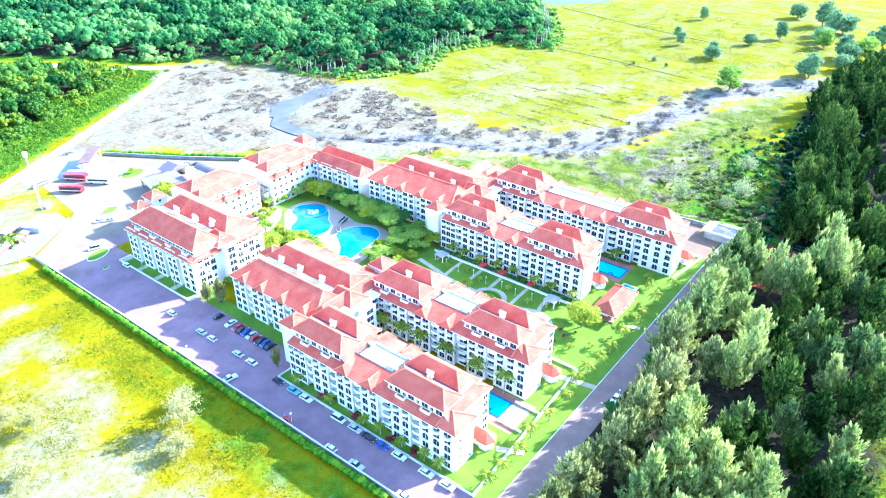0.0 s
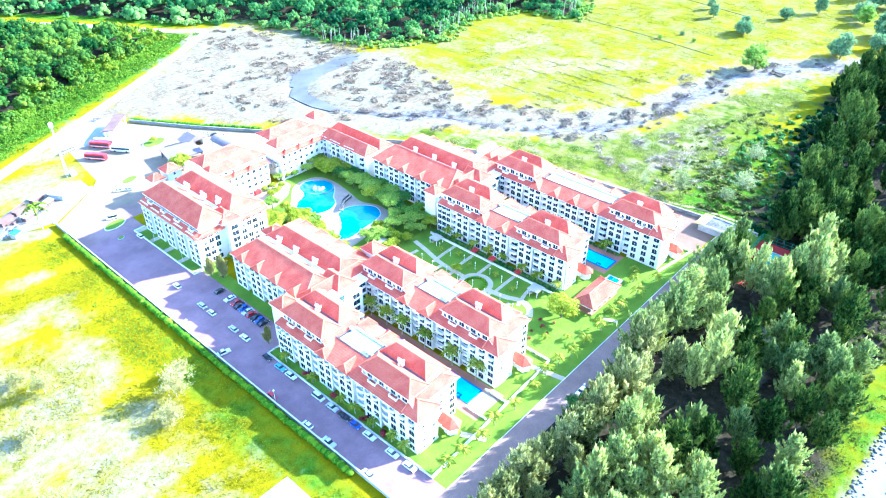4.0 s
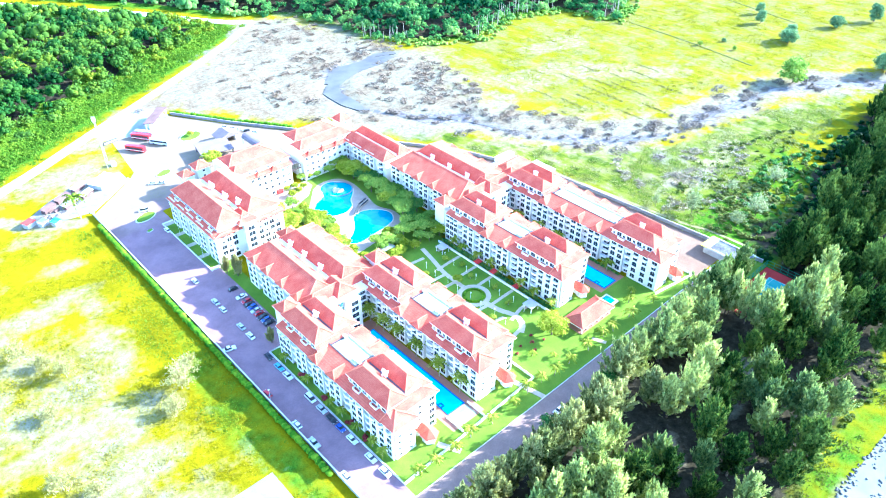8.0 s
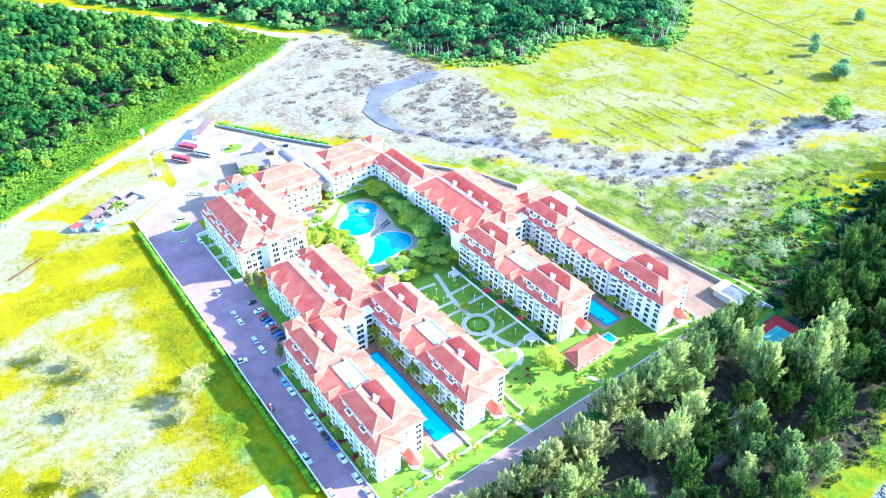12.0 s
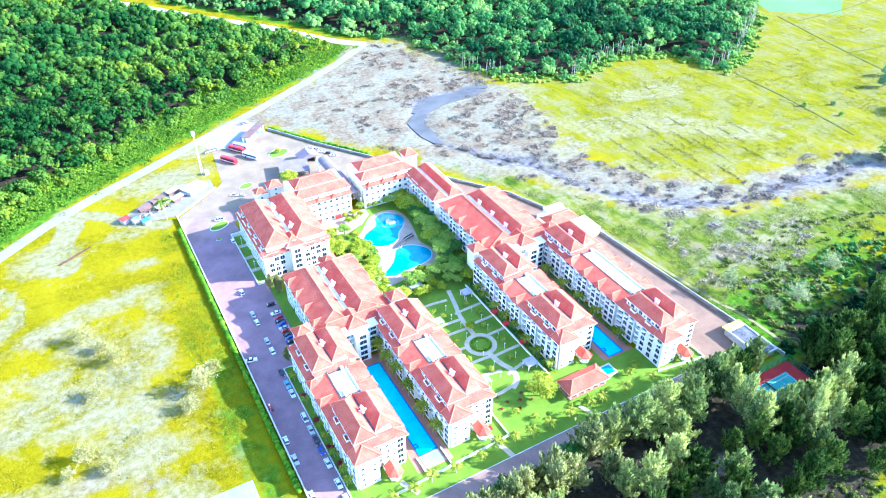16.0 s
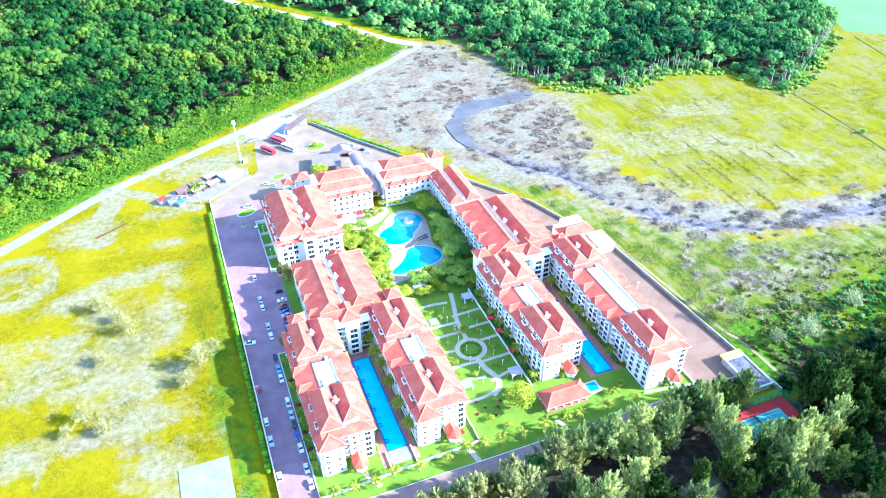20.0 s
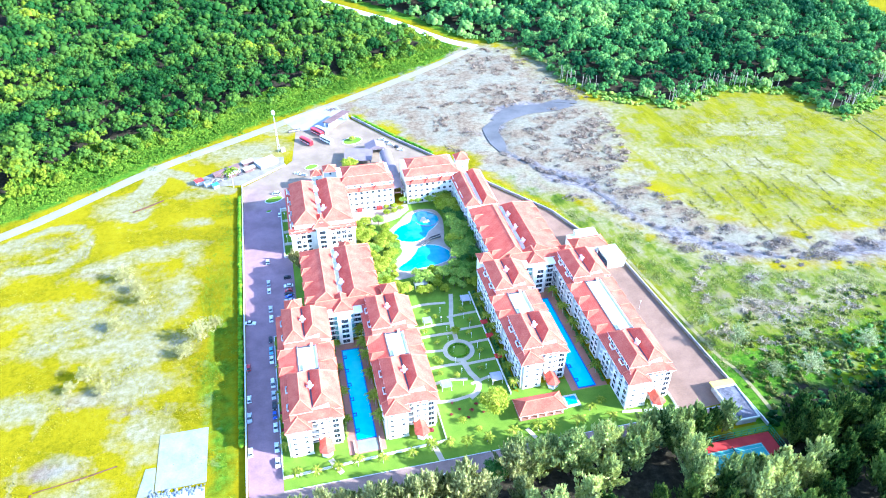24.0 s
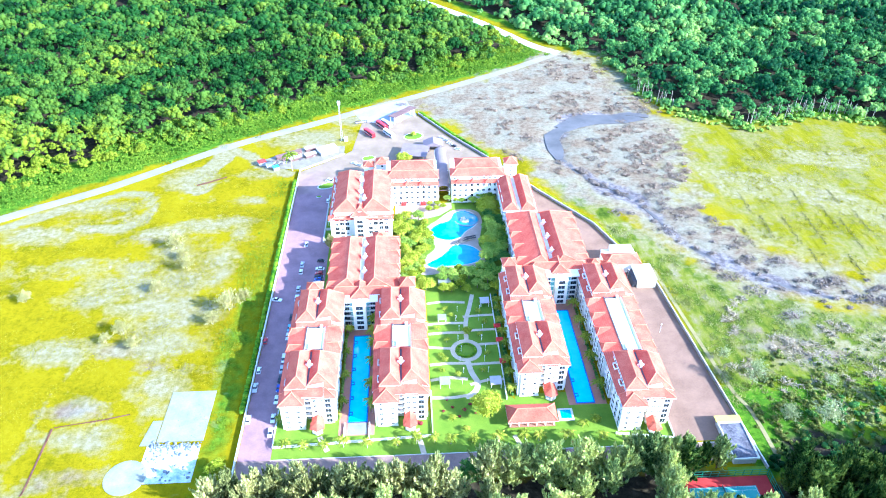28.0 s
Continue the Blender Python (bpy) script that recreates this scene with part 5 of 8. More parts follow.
lean_s.add([(-63.2, 138.2, EAVE - 0.7), (-50, 138.2, EAVE - 0.7), (-50, 141, EAVE + 0.6), (-63.2, 141, EAVE + 0.6)], [(0, 1, 2, 3)])
lean_s.add([(-44, 138.2, EAVE - 0.7), (-29.4, 138.2, EAVE - 0.7), (-29.4, 141, EAVE + 0.6), (-44, 141, EAVE + 0.6)], [(0, 1, 2, 3)])
part("skirt_roof", lean_s, TILE, gb)
for xx, yy in ((-46.6, 158), (-46.8, 170), (-44.5, 150)):
    vent(gb, xx, yy, 19.0, 2.4)
settle(gb, gh)


def low_range(x0, x1, y0, y1, label, cols):
    """The four-storey lobby range with two ridges across."""
    block = thing("lobby_wing", (x0 + x1) / 2, (y0 + y1) / 2, label=label, category="building", group="lobby wings")
    hold = block.matrix_world.inverted()
    s = Solid()
    s.box(x0, y0 + 2.0, 0, x1, y1, 16.6)
    s.box(x0, y0 + 0.4, 0, x1, y0 + 2.2, 13.4)
    part("wall", s, WHITE, block)
    f = Face(x0, y0 + 0.4, 1, 0)
    w = x1 - x0
    for i in range(cols):
        for k in range(4):
            part("window", WIN["mid" if i % 3 else "march"], None, block, m=f.at((i + 0.5) * w / cols, 0, k * 3.3 + 1.0))
        part("window", WIN["slit"], None, block, m=f.at((i + 0.5) * w / cols, -1.6, 14.9))
    s = Solid()
    s.add([(x0 - 0.5, y0 - 0.3, 13.3), (x1 + 0.5, y0 - 0.3, 13.3), (x1 + 0.5, y0 + 2.1, 14.4), (x0 - 0.5, y0 + 2.1, 14.4)], [(0, 1, 2, 3)])
    s.box(x0 - 0.5, y0 - 0.3, 13.0, x1 + 0.5, y0 - 0.2, 13.3)
    part("skirt_roof", s, TILE, block)
    for q in (0.12, 0.4, 0.68):
        gx = x0 + w * q
        g = Solid()
        g.add([(gx - 2, y0 - 0.6, 13.3), (gx + 2, y0 - 0.6, 13.3), (gx, y0 + 0.6, 15.2), (gx, y0 + 2.2, 15.2)], [(0, 1, 2), (1, 3, 2), (3, 0, 2)])
        part("gablet", g, TILE, block)
    hip_x(block, x0 - 0.8, x1 + 0.8, y0 + 1.4, y0 + 11.0, 16.6, 19.3)
    hip_x(block, x0 + 2.5, x1 - 1.5, y0 + 11.4, y1 + 0.8, 16.6, 19.2)
    settle(block, hold)
    return block, hold


hb, hh = low_range(-33.5, -4.6, 172.2, 195.0, "white four-storey lobby wing with red tiled roofs", 9)
ib, ih = low_range(3.4, 33.0, 173.4, 196.0, "white four-storey guest wing with red tiled roofs", 9)
for xx in (-24.0, -13.0):
    part("awning", Solid().box(xx - 1.4, 171.2, 0.6, xx + 1.4, 172.7, 2.4), REDSHADE, hb, "red fabric awning")
settle(hb, hh)
turret(hb, hh, -36.5, 204.0, 4.0, 11.5, 14.2)
turret(hb, hh, -44.5, 203.0, 3.4, 10.0, 12.4)
turret(ib, ih, 38.5, 190.0, 4.0, 17.2, 20.4)
hall("apartment_block", 28.6, 47.2, 143.0, 179.0, (33.9, 41.6), EAVE - 0.8, 17.0, "white narrow apartment block with red tiled ridges", 5,
              [(0, 6.4, "bay", 2), (6.4, 9.8, "rec", 1), (9.8, 16.4, "bay", 2), (16.4, 19.8, "rec", 1), (19.8, 26.4, "bay", 2), (26.4, 34.2, "rec", 1)],
              [(0, 9, "bay", 3), (9, 12.4, "rec", 1), (12.4, 19, "bay", 2), (19, 22.4, "rec", 1), (22.4, 34, "bay", 3)])

# covered way to the lobby
cw = thing("covered_walkway", -1.0, 196, label="grey metal-roofed covered walkway through the lobby", category="walkway")
ch_ = cw.matrix_world.inverted()
s = Solid()
n = 8
arc = [(-1.0 + 3.4 * math.cos(math.pi * i / n), 8.6 + 2.2 * math.sin(math.pi * i / n)) for i in range(n + 1)]
k = n + 1
s.add([(x, y, z + dz) for y, dz in ((175.5, 0), (222, 0), (222, -0.2), (175.5, -0.2)) for x, z in arc],
      [(r0 * k + i, r0 * k + i + 1, ((r0 + 1) % 4) * k + i + 1, ((r0 + 1) % 4) * k + i) for r0 in range(4) for i in range(n)])
part("arched_roof", s, MAUVESHEET, cw)
g = Solid()
for i in range(1, n):
    g.box(arc[i][0] - 0.05, 175.45, 7.4, arc[i][0] + 0.05, 175.6, arc[i][1] - 0.2)
g.box(-4.3, 175.4, 7.2, 2.3, 175.65, 7.6)
part("gable_screen", g, BROWNROOF, cw)
for yy in (176.2, 186, 196, 206, 221):
    for xx in (-4.2, 2.2):
        part("column", Solid().box(xx - 0.35, yy - 0.35, 0, xx + 0.35, yy + 0.35, 8.7), TRIM, cw)
settle(cw, ch_)

# ---------------------------------------------------------------- pools
def lap_pool(x0, x1, y0, y1, label):
    p = thing("swimming_pool", (x0 + x1) / 2, (y0 + y1) / 2, label=label, category="pool", group="lap pools")
    h = p.matrix_world.inverted()
    part("water", Solid().box(x0, y0, 0.02, x1, y1, 0.10), POOL, p, "clear blue pool water")
    rim = Solid()
    for a in ((x0 - 0.5, y0 - 0.5, x0, y1 + 0.5), (x1, y0 - 0.5, x1 + 0.5, y1 + 0.5), (x0, y0 - 0.5, x1, y0), (x0, y1, x1, y1 + 0.5)):
        rim.box(a[0], a[1], 0.0, a[2], a[3], 0.22)
    part("rim", rim, POOLRIM, p, "dark blue tiled rim")
    n = int((y1 - y0) / 7)
    for i in range(n):
        yy = y0 + (i + 0.5) * (y1 - y0) / n
        part("step", Solid().box(x0 - 0.3, yy - 0.9, 0.0, x0 + 1.3, yy - 0.55, 0.3).box(x0 - 0.3, yy + 0.55, 0.0, x0 + 1.3, yy + 0.9, 0.3).box(x0 + 0.95, yy - 0.6, 0, x0 + 1.3, yy + 0.6, 0.3), POOLRIM, p)
    settle(p, h)


lap_pool(-46.6, -39.9, 15.8, 64.2, "long blue lap pool between two apartment blocks")
lap_pool(44.5, 51.3, 21.2, 77.0, "long blue lap pool beside the second pair of blocks")
setting("pool_terrace", rect(-47, 9.5, -39.5, 15.0), 0.12, PALECONC, "pale concrete terrace at the pool's end", "terrace")
for xx in (-48.2, -38.6):
    wall_run("garden_wall", [(xx, 6.8), (xx, 15)], 0.8, 0.35, TRIM, "low white wall beside the pool terrace")

lagoon = thing("lagoon_pool", 2, 138, label="free-form turquoise lagoon pool with a footbridge", category="pool")
lh = lagoon.matrix_world.inverted()
up = round_line([(-10, 146), (-6, 152), (1, 156), (4, 163), (10, 165), (15.5, 161), (17, 155), (14, 149), (9, 144), (6, 139), (0, 136.5), (-7, 139)], 5)
lo = round_line([(-13, 116), (-6, 122), (-2, 127), (1, 131.5), (7, 132.5), (13, 129), (16, 123), (13, 117), (6, 114.5), (-2, 113.5), (-9, 112.5)], 5)
part("pool_deck", Solid().slab(round_line([(-16, 108), (-4, 108.5), (8, 110.5), (16, 114), (18, 123), (15, 132), (17, 142), (19, 155), (17, 164), (10, 167), (2, 165), (-6, 156), (-12, 149), (-11, 140), (-8, 130), (-15, 120)], 4), 0.0, 0.06),
     simple("pool_deck_stone", (0.30, 0.235, 0.185), (0.41, 0.335, 0.27), 0.3, 2), lagoon, "pale stone pool deck")
part("water", Solid().slab(up, 0.0, 0.10), LAGOON, lagoon, "turquoise pool water")
part("water", Solid().slab(lo, 0.0, 0.10), LAGOON, lagoon, "turquoise pool water")
for ring in (up, lo):
    s = Solid()
    strip(s, ring + [ring[0]], 0.5, 0.05, 0.2)
    part("rim", s, CONC, lagoon)
s = Solid()
strip(s, [(10.5 + 6.6 * math.cos(a * math.pi / 12), 156 + 6.6 * math.sin(a * math.pi / 12)) for a in range(13, 30)], 0.6, 0.0, 0.3)
part("ring_wall", s, simple("wet_stone", (0.12, 0.16, 0.2), (0.25, 0.3, 0.34), 1, 5, 0.5), lagoon, "submerged stone ring wall")
s = Solid()
strip(s, [(3, 132), (5, 134), (9, 136.5), (14, 138)], 2.0, 0.3, 0.7)
fbr = part("footbridge", s, PATH, lagoon, "dark-railed footbridge")
for dx in (-0.9, 0.9):
    s = Solid()
    strip(s, [(3 + dx, 132), (5 + dx, 134), (9, 136.5 - dx), (14, 138 - dx)], 0.15, 0.7, 1.6)
    part("railing", s, RAIL, fbr)
s = Solid()
for k in range(14):
    a, d = random.random() * 6.28, random.random() * 2.2
    x, y, r = 9 + d * math.cos(a), 155 + d * math.sin(a), random.uniform(0.4, 1.0)
    part("rock", Solid().box(x - r, y - r, 0.05, x + r, y + r, random.uniform(0.5, 1.3), taper=r * 0.4), CONC, lagoon, "pale fountain rock")
settle(lagoon, lh)

# ---------------------------------------------------------------- the formal garden
PATHS = []


def path(line, w, label="pale garden path across the lawn"):
    s = Solid()
    PATHS.append(1)
    strip(s, line, w, 0.0, 0.06 + 0.004 * len(PATHS))
    single("garden_path", s, PATH, label, "path", kind="structure")


path(round_line([(8, 91), (6, 82), (3.5, 72), (2.8, 60)], 4, False), 2.0, "winding central garden path")
path(round_line([(2.4, 47), (3.4, 40), (5.5, 34), (4, 29), (0, 26)], 4, False), 2.4, "winding central garden path")
path([(2.2 + 5.9 * math.cos(a * math.pi / 12), 53.2 + 5.9 * math.sin(a * math.pi / 12)) for a in range(25)], 2.0, "circular path round the planted ring")
for yy, bend in ((85.6, 1.5), (71, 0.6), (64.6, 0.4), (45.4, 0.5), (36.5, 2.0), (27.0, -2.0)):
    path(round_line([(-14, yy - 0.4), (-6, yy + bend * 0.4), (1.6 if yy < 60 else 4.0, yy - bend * 0.2)], 4, False), 1.5)
path([(-14, 55.7), (-4.2, 54.6)], 1.4)
for yy, bend in ((75.8, 0.6), (66, 0.3), (44.8, 0.3), (35.2, 2.2)):
    path(round_line([(2.4, yy - bend), (10, yy), (16.4, yy + 0.2)], 4, False), 1.4)
path([(8.0, 56.6), (16.4, 57.0)], 1.4)
path([(17, 6), (19, 1)], 1.6)
path([(-20.3, 11), (-17.8, -1)], 2.0, "terracotta footpath from the porch to the road")
path([(-57.5, 9), (-54, 2)], 2.0, "terracotta footpath from the porch to the road")
ring = thing("planted_ring", 2.2, 53.2, label="round clipped hedge ring in the garden", category="hedge")
lv = Leaves(31)
for a in range(46):
    q = a * 2 * math.pi / 46
    lv.clump((3.8 * math.cos(q), 3.8 * math.sin(q), 0.35), 0.5, 0.8)
    lv.shell((3.8 * math.cos(q), 3.8 * math.sin(q), 0.35), 0.5, 10, 0.22)
part("hedge", lv.mesh("hedge", HEDGE), None, ring)


def canopy(x, y, w, mat, label):
    """A small square shelter on four posts."""
    c = thing("garden_shelter", x, y, label=label, category="shelter", group="garden shelters")
    for sx in (-1, 1):
        for sy in (-1, 1):
            part("post", Solid().box(sx * w * 0.42 - 0.1, sy * w * 0.42 - 0.1, 0, sx * w * 0.42 + 0.1, sy * w * 0.42 + 0.1, 2.5), TRIM, c)
    part("roof", Solid().box(-w / 2, -w / 2, 2.5, w / 2, w / 2, 2.8, taper=0.15), mat, c)
    part("bench", Solid().box(-w * 0.35, w * 0.2, 0, w * 0.35, w * 0.4, 0.5), PATH, c)


canopy(-7.4, 72.6, 4.0, PALECONC, "small white flat-roofed shelter in the garden")
canopy(-8.2, 33.4, 4.4, PALECONC, "small white flat-roofed shelter in the garden")
canopy(13.2, 83.6, 4.4, METALROOF, "grey slatted pergola shelter in the garden")
canopy(12.8, 32.6, 4.8, METALROOF, "grey slatted pergola shelter in the garden")
canopy(-4.8, 100.5, 6.4, PALECONC, "pale thatch-edged shelter among garden trees")
for yy in (44, 57, 66):
    single("red_canopy", Solid().box(-1.6, -1.4, 2.3, 1.6, 1.4, 2.55, taper=0.3).box(-0.08, -0.08, 0, 0.08, 0.08, 2.4), REDSHADE, "red canvas canopy beside the block", "canopy", "red canopies", m=pose(17.2, yy, 0))

# dining pavilion near the front
pv = thing("pavilion", 24.6, 13.4, label="open dining pavilion with a red hipped tile roof", category="pavilion")
ph = pv.matrix_world.inverted()
hip_x(pv, 14.8, 34.4, 9.0, 18.2, 3.6, 6.4)
part("floor_slab", Solid().box(15.5, 9.8, 0, 33.6, 17.4, 0.35), TERRA, pv)
for i in range(6):
    for yy in (10.2, 17.0):
        part("column", Solid().box(16 + i * 3.4 - 0.2, yy - 0.2, 0.3, 16 + i * 3.4 + 0.2, yy + 0.2, 3.5), TRIM, pv)
part("counter", Solid().box(18, 13, 0.35, 31, 16.6, 2.9), WHITE, pv)
settle(pv, ph)
single("tub_terrace", Solid().box(-3, -3, 0, 3, 3, 0.5).box(-2, -2, 0.5, 2.2, 2.2, 0.62, 1), [CONC, LAGOON], "pale raised plunge tub beside the pavilion", "tub", m=pose(38.6, 15.0, 0))

# ---------------------------------------------------------------- service buildings at the edges
kb = thing("service_building", 84, 110, label="low white service building with a red hipped roof", category="building")
kh = kb.matrix_world.inverted()
part("wall", Solid().box(76, 104.5, 0, 92.5, 117, 5.6), WHITE, kb)
hip_x(kb, 75, 93.6, 103.6, 113.6, 5.6, 8.4)
hip(kb, 73.2, 80.0, 101.5, 108.0, 5.2, 7.6)
part("yard_roof", Solid().box(88.5, 92, 0, 97.5, 104.6, 4.6).box(88.2, 91.7, 4.6, 97.8, 104.8, 4.9), DECK, kb, "white flat-roofed annexe")
part("garage_opening", Solid().box(86.5, 93, 0, 88.49, 103, 3.4), ASPH, kb)
part("roof_tank", Solid().box(80, 114.2, 5.6, 91, 117.5, 8.0), DECK, kb)
settle(kb, kh)

shed = thing("pump_house", 100, -2, label="long grey flat-roofed pump house with cluttered roof", category="shed")
sh = shed.matrix_world.inverted()
part("wall", Solid().box(95.8, -11.2, 0, 104.2, 7.4, 3.2), WALLGREY, shed)
r = Solid()
r.box(95.2, -11.8, 3.0, 104.8, 5.4, 3.3)
for a in ((95.2, -11.8, 95.6, 5.4), (104.4, -11.8, 104.8, 5.4), (95.6, -11.8, 104.4, -11.4), (95.6, 5.0, 104.4, 5.4)):
    r.box(a[0], a[1], 3.3, a[2], a[3], 3.8)
part("flat_roof", r, DECK, shed)
part("roof_membrane", Solid().box(95.8, -11.2, 3.3, 104.2, 4.9, 3.36), simple("stained_roof_felt", (0.02, 0.02, 0.035), (0.20, 0.20, 0.22), 0.25, 1.2), shed, "dark stained roof felt")
part("porch_roof", Solid().box(95.0, 5.6, 3.3, 105.0, 8.6, 3.7), YELLOWROOF, shed, "pale yellow porch roof")
part("step_slab", Solid().box(92.5, -9, 0, 95.7, -3, 0.6).box(91, -7, 0, 92.5, -4, 0.3), CONC, shed)
settle(shed, sh)

setting("court", rect(70, -34, 106, -16.6), 0.07, COURTRED, "red-coated ball court surround", "court")
setting("court", rect(76, -31.4, 100.4, -20.6), 0.085, COURTTEAL, "teal ball court playing surface", "court")
s = Solid()
for a in ((76.3, -31.1, 76.4, -20.9), (100.0, -31.1, 100.1, -20.9), (76.4, -31.1, 100.0, -31.0), (76.4, -21.0, 100.0, -20.9), (76.4, -29.7, 100.0, -29.6), (76.4, -22.4, 100.0, -22.3), (81.8, -29.6, 81.9, -22.4), (94.5, -29.6, 94.6, -22.4), (81.9, -26.05, 94.5, -25.95)):
    s.box(a[0], a[1], 0.085, a[2], a[3], 0.097)
single("court_lines", s, KERB, "white painted court lines", "marking", kind="structure")
net = thing("court_net", 88.2, -26, label="dark net across the ball court", category="net")
part("mesh", Solid().box(-0.02, -5.6, 0.18, 0.02, 5.6, 1.0), RAIL, net)
for sy in (-5.7, 5.7):
    part("post", Solid().box(-0.05, sy - 0.05, 0.08, 0.05, sy + 0.05, 1.1), FENCEGREEN, net)
setting("court", rect(93, -16, 107, -12.5), 0.06, LAWN, "grass strip beside the court fence", "lawn")
cf = thing("court_fence", 90, -17, label="green wire fence round the ball court", category="fence")
cfh = cf.matrix_world.inverted()
for i in range(13):
    part("post", Solid().box(69.9 + i * 3.03, -16.3, 0, 70.05 + i * 3.03, -16.15, 3.2), FENCEGREEN, cf)
for i in range(7):
    part("post", Solid().box(106.3, -16.3 - i * 3.0, 0, 106.45, -16.15 - i * 3.0, 3.2), FENCEGREEN, cf)
for zz in (0.4, 1.8, 3.2):
    part("rail", Solid().box(69.9, -16.28, zz - 0.06, 106.4, -16.16, zz + 0.06), FENCEGREEN, cf)
    part("rail", Solid().box(106.32, -34.3, zz - 0.06, 106.44, -16.3, zz + 0.06), FENCEGREEN, cf)
settle(cf, cfh)

gate = thing("gatehouse", -35, 288, label="entrance gatehouse under a long brown canopy roof", category="gatehouse")
gth = gate.matrix_world.inverted()
s = Solid()
s.add([(-34, 279, 5.6), (-29, 276, 5.6), (-14, 291, 6.0), (-19, 294, 6.0), (-34, 279, 5.2), (-29, 276, 5.2), (-14, 291, 5.6), (-19, 294, 5.6)],
      [(0, 1, 2, 3), (7, 6, 5, 4), (0, 4, 5, 1), (1, 5, 6, 2), (2, 6, 7, 3), (3, 7, 4, 0)])
part("canopy_roof", s, BROWNROOF, gate, "brown sheet canopy roof")
for xx, yy in ((-32.5, 279), (-29.5, 277), (-16, 290), (-18.6, 292.4), (-24, 284)):
    part("column", Solid().box(xx - 0.3, yy - 0.3, 0, xx + 0.3, yy + 0.3, 5.4), TRIM, gate)
part("guard_room", Solid().box(-30, 281, 0, -25, 285, 3.0), WHITE, gate)
settle(gate, gth)
setting("road", [(-60, 300), (-52, 282), (-30, 278), (-14, 292), (-22, 318)], 0.07, simple("blue_grey_asphalt", (0.21, 0.225, 0.27), (0.31, 0.325, 0.36), 0.1, 2), "grey asphalt entrance apron", "road")
single("sign_board", Solid().box(-4, -0.2, 0, 4, 0.2, 1.8).box(-3.6, -0.26, 0.5, 3.6, -0.2, 1.3, 1), [ASPH, WALLGREY], "dark low entrance sign wall", "sign", m=pose(-53, 280, 0, 0, 0, 10))
lw = thing("entrance_portico", -4.5, 240, label="white gabled entrance portico before the lobby", category="portico")
part("wall", Solid().box(-5, -3, 0, -4, 3, 4).box(4, -3, 0, 5, 3, 4).box(-5, 2, 0, 5, 3, 4), WHITE, lw)
part("roof", Solid().add([(-6.5, -4.5, 4), (6.5, -4.5, 4), (6.5, 4.5, 4), (-6.5, 4.5, 4), (0, -4.5, 6.6), (0, 4.5, 6.6)], [(0, 1, 4), (2, 3, 5), (1, 2, 5, 4), (3, 0, 4, 5), (0, 3, 2, 1)]), MAUVESHEET, lw)
single("slab_roof", Solid().box(-8.6, -7.8, 4.2, 8.6, 7.8, 4.6).box(-8.2, -7.4, 0, -7.6, -6.8, 4.2).box(7.6, 6.8, 0, 8.2, 7.4, 4.2).box(7.6, -7.4, 0, 8.2, -6.8, 4.2).box(-8.2, 6.8, 0, -7.6, 7.4, 4.2), MAUVESHEET, "grey flat canopy over the drop-off", "canopy", m=pose(-16.6, 230.5, 0, 0, 0, -12))

mast = thing("phone_mast", -64.5, 254, label="tall slim lattice phone mast with white aerials", category="mast")
s = Solid()
for i in range(3):
    a = i * 2.094
    s.bar((0.8 * math.cos(a), 0.8 * math.sin(a), 0), (0.3 * math.cos(a), 0.3 * math.sin(a), 28.5), 0.07)
for k in range(22):
    z0, z1 = k * 1.29, (k + 1) * 1.29
    r0, r1 = 0.8 - 0.5 * z0 / 28.5, 0.8 - 0.5 * z1 / 28.5
    for i in range(3):
        a, b = i * 2.094, (i + 1) * 2.094
        s.bar((r0 * math.cos(a), r0 * math.sin(a), z0), (r1 * math.cos(b), r1 * math.sin(b), z1), 0.04)
part("lattice", s, STEEL, mast)
for i in range(6):
    a = i * 1.047
    part("aerial", Solid().box(0.8 * math.cos(a) - 0.14, 0.8 * math.sin(a) - 0.14, 25.8, 0.8 * math.cos(a) + 0.14, 0.8 * math.sin(a) + 0.14, 28.2), TRIM, mast)
part("base_cabin", Solid().box(1.6, -1.2, 0, 4.0, 1.2, 2.4), WHITE, mast)

setting("pavement", [(-116, 227), (-109, 219.5), (-88, 217), (-62, 234), (-62, 246), (-80, 250), (-99, 240)], 0.035, simple("yard_dust", (0.15, 0.135, 0.10), (0.25, 0.23, 0.18), 0.2, 1.2, 0.95), "dusty bare yard round the site sheds", "yard")
ws = thing("site_building", -72.5, 239, rz=30, label="pale flat-roofed site building near the gate", category="building")
part("wall", Solid().box(-6, -3.6, 0, 6, 3.6, 2.5), WALLGREY, ws)
part("roof", Solid().box(-6.4, -4, 2.5, 6.4, 4, 2.7), CONC, ws)
part("parapet", Solid().box(-6.4, -4, 2.7, 6.4, -3.7, 3.0).box(-6.4, 3.7, 2.7, 6.4, 4, 3.0), WALLGREY, ws)
for k in range(3):
    part("window", WIN["small"], None, ws, m=pose(-4 + 4 * k, -3.6, 0.9))
